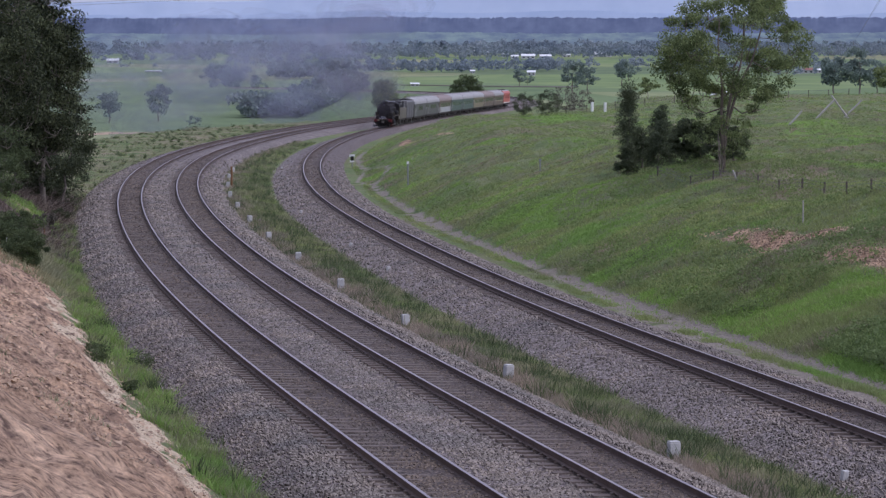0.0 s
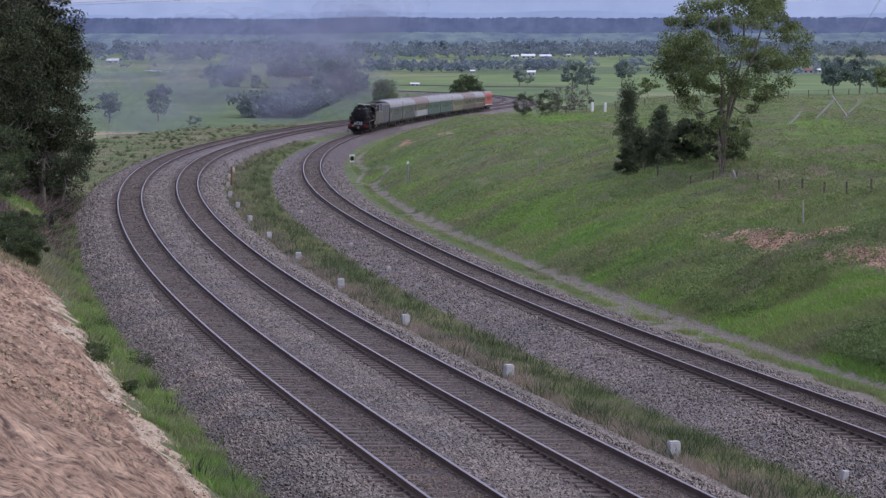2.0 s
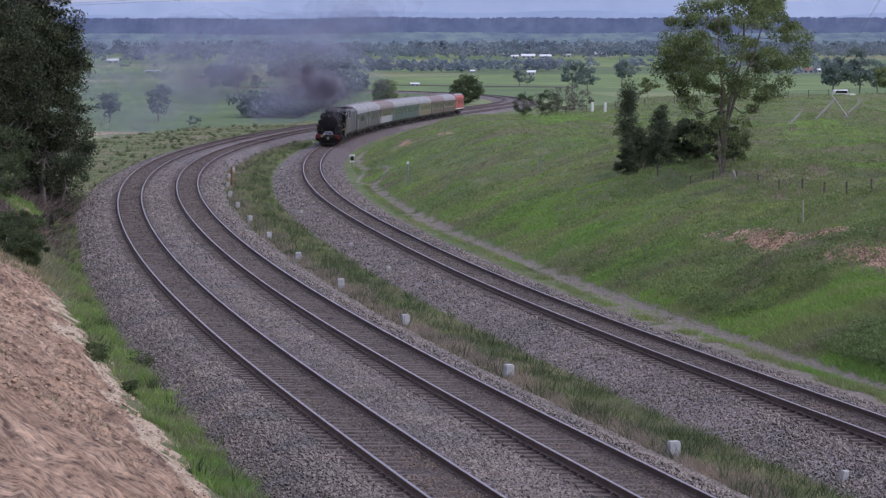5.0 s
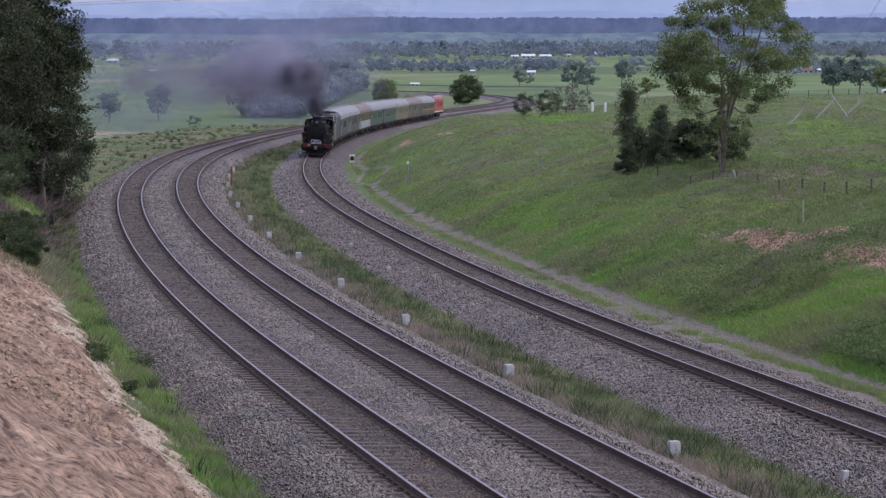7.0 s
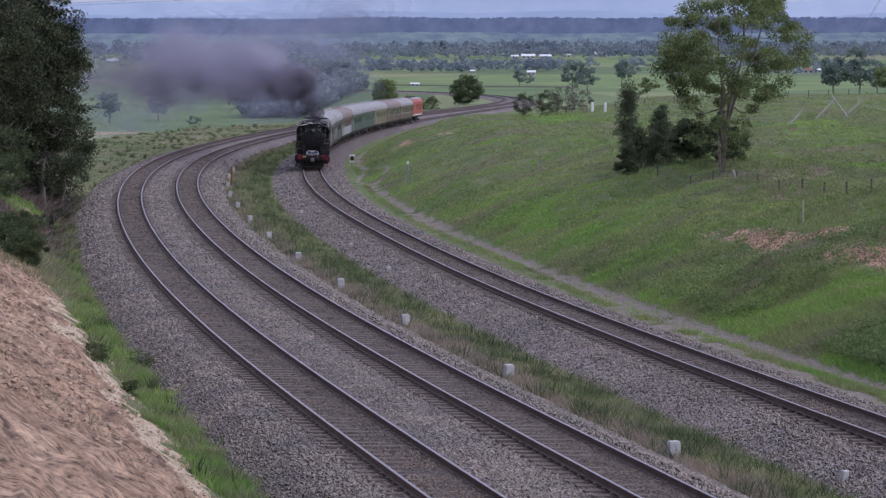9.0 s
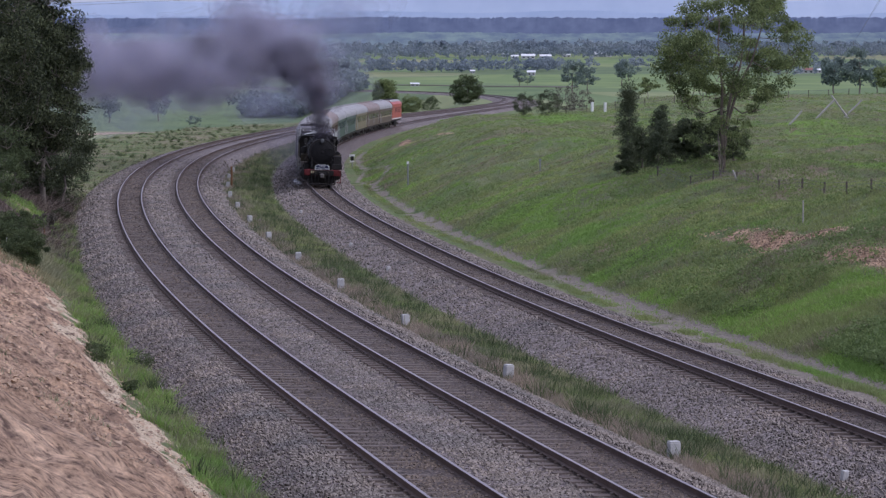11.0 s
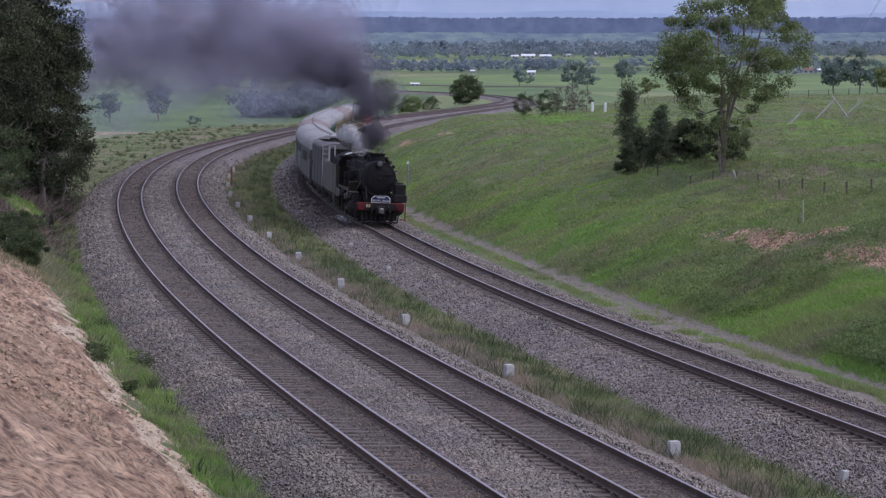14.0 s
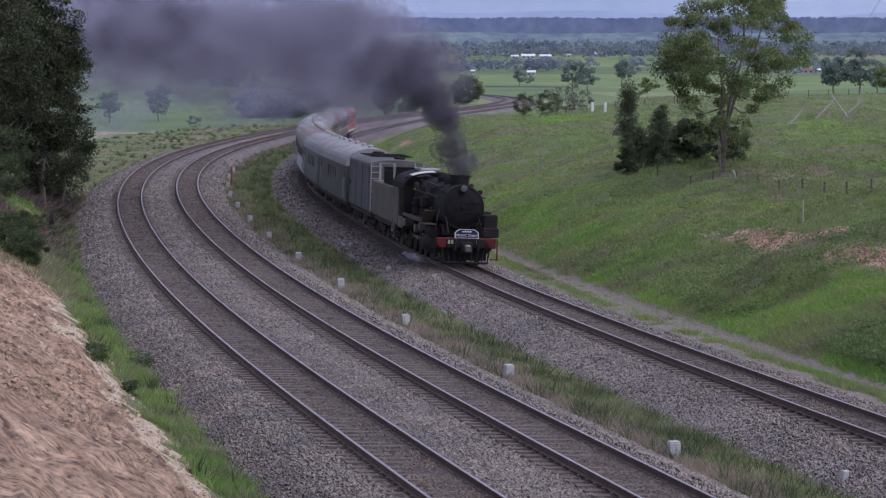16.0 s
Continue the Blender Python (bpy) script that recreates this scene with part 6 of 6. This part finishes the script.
def power_line(label, a, b, count, gap, sag, lift):
    """Slack wires between two far-off ends."""
    line = thing("power_line", label, "power line")
    for k in range(count):
        bm = bmesh.new()
        pts = []
        for i in range(17):
            f = i / 16
            p = Vector(a).lerp(Vector(b), f)
            p.z += -4 * sag * f * (1 - f) + gap * k
            pts.append(p)
        for p, q in zip(pts, pts[1:]):
            rod(bm, p, q, lift, 5)
        part("wire", bm, "wire", line)
    for p in (a, b):
        bm = bmesh.new()
        rod(bm, (p[0], p[1], ground_at(p[0], p[1]) - 0.3), (p[0], p[1], p[2] + gap * count), 0.17, 8, 0.12)
        box(bm, (0.14, 2.0, 0.14), (p[0], p[1], p[2] + gap * count - 0.3))
        part("pole", bm, "post_wood", line)


power_line("slack dark power wires high over the flats on wooden poles", (-68, 420, 13.2), (100, 540, 24.5), 4, 0.42, 0.5, 0.022)
power_line("power wires that cross the paddock to a far pole", (30, 150, 18.4), (520, 3300, 2.0), 2, 0.5, 1.0, 0.03)


def building(x, y, w, d, h, roof, label, gable=0.25, turn=0.0):
    b = thing("farm_shed" if h > 4 else "house", label, "building", "buildings on the flats")
    b.location = (x, y, ground_at(x, y) - 0.3)
    b.rotation_euler = (0, 0, turn)
    bm = bmesh.new()
    box(bm, (w, d, h), (0, 0, h / 2))
    wall = part("wall", bm, "shed_wall", b)
    bm = bmesh.new()
    rise = gable * d
    extrude(bm, [(-d / 2 - 0.5, h), (0, h + rise), (d / 2 + 0.5, h), (d / 2 + 0.5, h - 0.3), (0, h + rise - 0.3), (-d / 2 - 0.5, h - 0.3)], -w / 2 - 0.5, w / 2 + 0.5)
    part("roof", bm, roof, b)
    n = max(2, int(w / 6))
    for k in range(n):
        bm = bmesh.new()
        box(bm, (w / n * 0.4, 0.1, h * 0.4), (-w / 2 + (k + 0.5) * w / n, -d / 2 - 0.05, h * 0.5))
        part("window", bm, "glass", b)


for x, y, w, d, h, roof in ((244, 3990, 38, 18, 5.5, "tin"), (124, 3778, 26, 14, 5, "tin"), (150, 3800, 22, 12, 4.5, "tin"), (104, 3760, 14, 10, 4.5, "tin"), (64, 4250, 34, 16, 6, "tin"), (40, 4280, 16, 12, 5, "shed_wall"),
                            (96, 4000, 12, 10, 5, "tin"), (346, 4200, 30, 16, 6, "shed_wall"), (300, 4020, 20, 14, 5, "tin"), (-117, 2730, 18, 9, 3.6, "tin"), (-110, 2735, 9, 7, 3.2, "red_roof"), (356, 2540, 14, 10, 4.2, "red_roof"),
                            (366, 2545, 10, 8, 3.8, "tin"), (345, 2530, 9, 7, 3.4, "tin"), (83, 2440, 10, 8, 4.2, "tin"), (30, 2610, 6, 5, 3, "tin"), (-20, 1880, 8, 4, 2.4, "tin"), (-430, 3400, 20, 12, 4.5, "tin"), (-350, 4300, 24, 12, 5, "tin"),
                            (-300, 4290, 16, 12, 5, "tin"), (-500, 2880, 12, 9, 4, "tin"), (-160, 4270, 20, 12, 5, "tin"), (-60, 4270, 20, 12, 5, "shed_wall"), (620, 4200, 20, 12, 5, "tin"), (-300, 2700, 22, 3, 1.6, "tin"), (190, 3995, 16, 10, 4, "shed_wall")):
    building(x, y, w * 0.75, d * 0.8, h * 0.85, roof, "white-roofed farm building far out on the flats" if roof == "tin" else "dull-roofed farm building far out on the flats")

# pale clay edge, the far road and the drain line on the flats
def strip_on_flats(name, label, x0, y0, x1, y1, width, mat, lift):
    n = 40
    xs, ys = np.linspace(x0, x1, n), np.linspace(y0, y1, n)
    ys = ys + 0.12 * width * ripple(xs, ys, 60, 9)
    v = np.stack([np.stack([xs, ys - width / 2, land(xs, ys - width / 2) + lift], 1), np.stack([xs, ys, land(xs, ys) + lift * 1.6], 1), np.stack([xs, ys + width / 2, land(xs, ys + width / 2) + lift], 1)], 1)
    ob = sheet(name, v.reshape(-1, 3), grid_faces(n, 3), mat, smooth_faces=True)
    return tagged(ob, label, "ground", kind="structure")


MAT["bare_clay"] = worn("bare_clay", (0.30, 0.21, 0.15), (0.46, 0.34, 0.25), 0.3, 3, 0.95, 0, 0.05)
MAT["road"] = worn("dusty_road", (0.10, 0.085, 0.075), (0.17, 0.15, 0.13), 0.3, 3, 0.95, 0, 0.05)
strip_on_flats("clay_edge", "bare clay edge of a paddock below the embankment", -130, 930, -84, 950, 17, "bare_clay", 0.12)
strip_on_flats("far_road", "dark road across the river flats", -60, 1930, 95, 1830, 20, "road", 0.3)
strip_on_flats("far_track", "dirt track across the river flats", -420, 2050, -60, 1930, 16, "road", 0.25)


# ---- white vehicles on the road behind the paddock ----
def van(name, label, length, h):
    v = thing(name, label, "vehicle")
    bm = bmesh.new()
    box(bm, (length, 1.8, h * 0.5), (0, 0, 0.35 + h * 0.25), 0.12)
    box(bm, (length * 0.62, 1.65, h * 0.5), (-length * 0.12, 0, 0.35 + h * 0.68), 0.2)
    part("body", bm, "white", v)
    for s in (-1, 1):
        bm = bmesh.new()
        box(bm, (length * 0.5, 0.04, h * 0.26), (-length * 0.1, s * 0.815, 0.35 + h * 0.7))
        part("side_window", bm, "glass", v)
    for x in (-length * 0.32, length * 0.32):
        for s in (-1, 1):
            bm = bmesh.new()
            lathe(bm, [(-0.1, 0.2), (-0.1, 0.33), (0.1, 0.33), (0.1, 0.2)], (x, s * 0.82, 0.33), "Y", 14)
            part("wheel", bm, "soot", v)
    return v


ROAD_CARS = [(van("van", "white van driving along the road behind the paddock", 4.6, 1.9), 1278, 0.0), (van("car", "white car driving along the road behind the paddock", 3.9, 1.35), 1424, -0.6)]


# ---- smoke and steam: drifting puffs of many thin, lumpy veils ----
scene.cycles.transparent_max_bounces = 160


def veil_material(name, a, b, thin, scale):
    """Veils that let most light pass; their thickness wanders in soft billows."""
    m, n, l, bs = material(name, 1.0)
    bs.inputs["Specular IOR Level"].default_value = 0.0
    tc, turn = n.new("ShaderNodeTexCoord"), n.new("ShaderNodeVectorTransform")
    turn.vector_type, turn.convert_from, turn.convert_to = "NORMAL", "OBJECT", "WORLD"
    l.new(tc.outputs["Object"], turn.inputs[0])
    l.new(turn.outputs[0], bs.inputs["Normal"])
    g = n.new("ShaderNodeObjectInfo")
    l.new(ramp(n, l, g.outputs["Random"], [(0.0, a), (1.0, b)]).outputs[0], bs.inputs["Base Color"])
    haze, both, clear, seen = n.new("ShaderNodeBsdfTranslucent"), n.new("ShaderNodeMixShader"), n.new("ShaderNodeBsdfTransparent"), n.new("ShaderNodeMixShader")
    l.new(turn.outputs[0], haze.inputs["Normal"])
    both.inputs[0].default_value = 0.5
    billow = noise_node(n, l, scale, 3)
    dense = ramp(n, l, billow.outputs[0], [(0.32, (0.15 * thin,) * 3), (0.68, (1.85 * thin,) * 3)])
    l.new(dense.outputs[0], seen.inputs[0])
    l.new(bs.inputs["Base Color"].links[0].from_socket, haze.inputs[0])
    l.new(bs.outputs[0], both.inputs[1])
    l.new(haze.outputs[0], both.inputs[2])
    l.new(clear.outputs[0], seen.inputs[1])
    l.new(both.outputs[0], seen.inputs[2])
    l.new(seen.outputs[0], n["Material Output"].inputs[0])
    return m


MAT["smoke"] = veil_material("coal_smoke", (0.53, 0.50, 0.62), (0.61, 0.575, 0.70), 0.040, 0.45)
MAT["smoke_thin"] = veil_material("thin_coal_smoke", (0.30, 0.265, 0.32), (0.38, 0.34, 0.41), 0.016, 0.45)
MAT["smoke_mid"] = veil_material("dense_coal_smoke", (0.27, 0.25, 0.31), (0.35, 0.325, 0.40), 0.076, 0.8)
MAT["smoke_dark"] = veil_material("sooty_smoke", (0.14, 0.13, 0.155), (0.20, 0.185, 0.22), 0.17, 1.3)
MAT["smoke_haze"] = veil_material("old_smoke_haze", (0.50, 0.52, 0.68), (0.56, 0.575, 0.74), 0.036, 0.12)
MAT["steam_thin"] = veil_material("thin_steam", (0.75, 0.75, 0.78), (0.9, 0.9, 0.92), 0.07, 3.0)
MAT["steam"] = veil_material("white_steam", (0.85, 0.85, 0.87), (0.97, 0.97, 0.97), 0.24, 1.6)


def puff_mesh(name, seed, radius, shells, mat, flat=0.85):
    """A soft billow: lumpy veils one inside the other, thickest at its heart."""
    bm = bmesh.new()
    bmesh.ops.create_icosphere(bm, subdivisions=3, radius=1)
    ways = [v.co.normalized() for v in bm.verts]
    tris = np.array([[v.index for v in f.verts] for f in bm.faces])
    bm.free()
    rng = random.Random(seed)
    vs, fs = [], []
    for k in range(shells):
        f = (k + 1) / shells
        a, b = Vector((seed * 1.7, k * 0.35, 3.1)), Vector((k * 2.3, seed * 0.9, 7.7))
        off = Vector((rng.uniform(-1, 1), rng.uniform(-1, 1), rng.uniform(-1, 1))) * radius * 0.16 * (1 - 0.5 * f)
        for w in ways:
            q = w * (radius * f * (1 + 0.5 * noise.noise(w * 1.2 + a) + 0.24 * noise.noise(w * 3.0 + b))) + off
            vs.append((q.x, q.y, q.z * flat))
        fs.append(tris + k * len(ways))
    me = bpy.data.meshes.new(name)
    me.from_pydata(vs, [], [tuple(t) for t in np.concatenate(fs).tolist()])
    me.polygons.foreach_set("use_smooth", np.ones(len(me.polygons), bool))
    me.materials.append(MAT[mat])
    return me


THICK = [puff_mesh("smoke_puff", 300 + k, 3.0, 6, "smoke") for k in range(4)]
MID = [puff_mesh("smoke_puff", 360 + k, 1.75, 6, "smoke_mid") for k in range(3)]
SMALL = [puff_mesh("smoke_puff", 330 + k, 0.8, 6, "smoke_dark", 1.0) for k in range(3)]
THIN = [puff_mesh("smoke_puff", 310 + k, 2.9, 5, "smoke_thin") for k in range(3)]
HAZE = [puff_mesh("smoke_haze", 350 + k, 8.0, 5, "smoke_haze", 0.6) for k in range(3)]
WHITE = [puff_mesh("steam_puff", 320 + k, 0.62, 6, "steam", 1.0) for k in range(2)]
WISP = [puff_mesh("steam_puff", 340 + k, 0.24, 4, "steam_thin", 0.6) for k in range(2)]
DRIFTS = []
PUFFS, STEAM = [], []


def make_puffs():
    rng = random.Random(17)
    te = -5.0
    while te < 16.0:
        if te < 2.5:
            step, count, meshes, high = 0.8, 2, THIN, (1.5, 4.0)
        elif te < 5.0:
            step, count, meshes, high = 0.36, 3, THIN, (2.0, 5.0)
        elif te < 8.5:
            step, count, meshes, high = 0.4, 4, THICK, (3.4, 6.2)
        else:
            step, count, meshes, high = 0.42, 4, THICK, (4.0, 11.5) if te < 13.0 else (3.0, 8.0)
        for _ in range(count):
            ob = tagged(new("smoke_puff", rng.choice(meshes)), "dark grey coal smoke puff drifting from the chimney", "smoke", "smoke of the steam engine")
            PUFFS.append((ob, te + rng.uniform(-0.5, 0.5) * step, rng.uniform(*high), rng.uniform(0, 6.28), rng.uniform(-1, 1), rng.uniform(0.2, 1.0), rng.uniform(0, 360), 0.0 if meshes is THIN else 0.9 if te < 12.5 else 0.7))
        te += step
    te = 4.0
    while te < 16.0:
        ob = tagged(new("smoke_puff", rng.choice(MID)), "dark billow of fresh coal smoke above the chimney", "smoke", "smoke of the steam engine")
        PUFFS.append((ob, te, rng.uniform(2.8, 5.2) if te < 8.5 else rng.uniform(4.6, 9.0), rng.uniform(0, 6.28), rng.uniform(-1, 1), rng.uniform(0.2, 1.1), rng.uniform(0, 360), 0.2))
        te += 0.2 if te < 5.5 else 0.14
    te = 2.8
    while te < 16.0:
        ob = tagged(new("smoke_puff", rng.choice(SMALL)), "dense dark smoke puff just above the chimney", "smoke", "smoke of the steam engine")
        PUFFS.append((ob, te, rng.uniform(2.6, 5.0) if te < 8.5 else rng.uniform(4.4, 7.0), rng.uniform(0, 6.28), rng.uniform(-1, 1), rng.uniform(0.1, 0.55), rng.uniform(0, 360), 0.0))
        te += 0.2 if te < 5.0 else 0.11 if te < 10.5 else 0.08
    for k in range(22):
        ob = tagged(new("smoke_haze", rng.choice(HAZE)), "old thin smoke hanging over the river flats", "smoke", "smoke of the steam engine")
        DRIFTS.append((ob, -56 + 2.1 * k + rng.uniform(-2, 2), rng.uniform(390, 520), rng.uniform(-6, 13), rng.uniform(0, 360)))
    for k in range(6):
        ob = tagged(new("steam_puff", rng.choice(WISP)), "white steam escaping beside the cylinders", "steam", "steam of the engine")
        STEAM.append((ob, k, rng.uniform(0, 6.28)))
    for k in range(26):
        ob = tagged(new("steam_puff", rng.choice(WHITE)), "white steam blowing off over the cab", "steam", "steam of the engine")
        STEAM.append((ob, 100 + k, rng.uniform(0, 6.28)))


make_puffs()


def stack_top(t):
    return vehicle_pose(t, 0.0, 12.5) @ Vector((4.75, 0, 3.75))


def drift(te, age, high, turn, rise, wide):
    """Where a puff has got to: it climbs, slows and is blown across the line."""
    wind = 5.2 - 1.7 * float(smooth(7.5, 9.5, te))
    carried = 5.0 * (1 - math.exp(-age / 0.3))
    shot = min(4.6, high) * (1 - math.exp(-age / 0.28))
    p = stack_top(te) + Vector((-wind * (age - 0.6 * (1 - math.exp(-age / 0.6))), 0.6 * age - carried, shot + max(high - 4.6, 0) * (1 - math.exp(-age / 1.3)) + 0.15 * age))
    s = wide * min(0.25 + 0.85 * age ** 0.7, 4.6)
    return p + Vector((s * math.cos(turn), s * math.sin(turn), 0.8 * s * (rise if rise > 0 else rise * min(1.15, 0.25 + 0.22 * age))))


def motions():
    for ob, back, length in VEHICLES:
        walk(ob, [(t * 0.5, vehicle_pose(t * 0.5, back, length)) for t in range(33)])
    for ob, at, r in DRIVERS:
        rows = []
        for k in range(481):
            a = (front_s(0) - front_s(k / 30)) / 0.74
            if r > 0:
                rows.append((k / 30, Matrix.Translation(at) @ Matrix.Rotation(a, 4, "Y")))
            else:
                rows.append((k / 30, Matrix.Translation(Vector(at) + Vector((r * math.sin(a), 0, r * math.cos(a))))))
        walk(ob, rows)
    # every puff waits in the firebox's ashes under the line, then leaves by the chimney
    for ob, te, high, turn, rise, wide, spin, wait in PUFFS:
        rows, te = [], round(te * 30) / 30
        hidden = stack_top(max(te, 0)) - Vector((0, 0, 16))
        if te + wait > 0.2:
            rows += [(0, pose(*hidden, 0, 0, spin)), (te + wait - 1 / 30, pose(*hidden, 0, 0, spin))]
        fades = ob.data in SMALL                     # the dense cores thin out after a second
        for age in (0.0, 0.07, 0.15, 0.25, 0.33, 0.4, 0.45, 0.7, 1.2, 2.0, 3.0, 4.5, 6.5, 9.0, 12.0, 16.0, 21.0):
            t = te + age
            if age < wait or (fades and age > 1.2):
                continue
            if 0 < t < 16 and (not rows or frame(t) > frame(rows[-1][0])):
                if not rows:
                    rows.append((0, pose(*drift(te, max(-te, 0.0), high, turn, rise, wide), 0, 0, spin)))
                rows.append((t, pose(*drift(te, age, high, turn, rise, wide), 0, 0, spin + 9 * age)))
        last = 16 - te
        if fades and last > 1.3:
            gone = drift(te, 1.2, high, turn, rise, wide) - Vector((0, 0, 24))
            rows += [(te + 1.2 + 1 / 30, pose(*gone, 0, 0, spin + 11)), (16, pose(*gone, 0, 0, spin + 11))]
            walk(ob, rows)
            continue
        if last < wait:
            rows[-1] = (16, pose(*hidden, 0, 0, spin))
            walk(ob, rows)
            continue
        rows.append((16, pose(*drift(te, max(last, 0), high, turn, rise, wide), 0, 0, spin + 9 * max(last, 0))))
        if frame(rows[-2][0]) == frame(16):
            rows.pop(-2)
        walk(ob, rows)
    for ob, k, turn in STEAM:
        if k < 100:      # leaks beside the cylinders, carried along
            at = Vector((6.25 - (2.1 + 0.6 * k), -1.55 - 0.10 * (k % 3), 0.08 + 0.07 * (k % 2)))
            walk(ob, [(t * 0.5, vehicle_pose(t * 0.5, 0.0, 12.5) @ Matrix.Translation(at + Vector((0.1 * math.sin(t + k), 0, 0)))) for t in range(33)])
        else:            # blown off from the valves between 12.9 and 14.3 s
            te = round((12.85 + 0.06 * (k - 100)) * 30) / 30
            start = vehicle_pose(te, 0.0, 12.5) @ Vector((6.25 - 7.0, -0.5, 4.2))
            hidden = start - Vector((0, 0, 16))
            rows = [(0, Matrix.Translation(hidden)), (te - 1 / 30, Matrix.Translation(hidden))]
            for age in (0.0, 0.1, 0.2, 0.3):
                p = start + Vector((-0.9 * age + 0.3 * age * math.cos(turn), -12.0 * age + 4 * age * age, 1.2 * age ** 0.6))
                rows.append((te + age, Matrix.Translation(p)))
            rows.append((te + 0.3 + 1 / 30, Matrix.Translation(start + Vector((-2.0, -3.5, -14)))))
            rows.append((16, Matrix.Translation(start + Vector((-2.0, -3.5, -14)))))
            walk(ob, rows)
    for ob, x, y, z, spin in DRIFTS:
        walk(ob, [(0, pose(x, y, z, 0, 0, spin)), (16, pose(x - 6, y, z + 0.5, 0, 0, spin + 12))])
    # cars on the road behind the paddock
    for ob, bearing, drop in ROAD_CARS:
        y = 500.0 + (10 if drop else 0)
        x0 = (bearing - 784) / 4600 * y
        z = float(land(60, y)) + 0.12 + drop
        v = 42.8 / 4600 * y
        walk(ob, [(0, pose(x0, y, z)), (16, pose(x0 + 16 * v, y, z))])


motions()
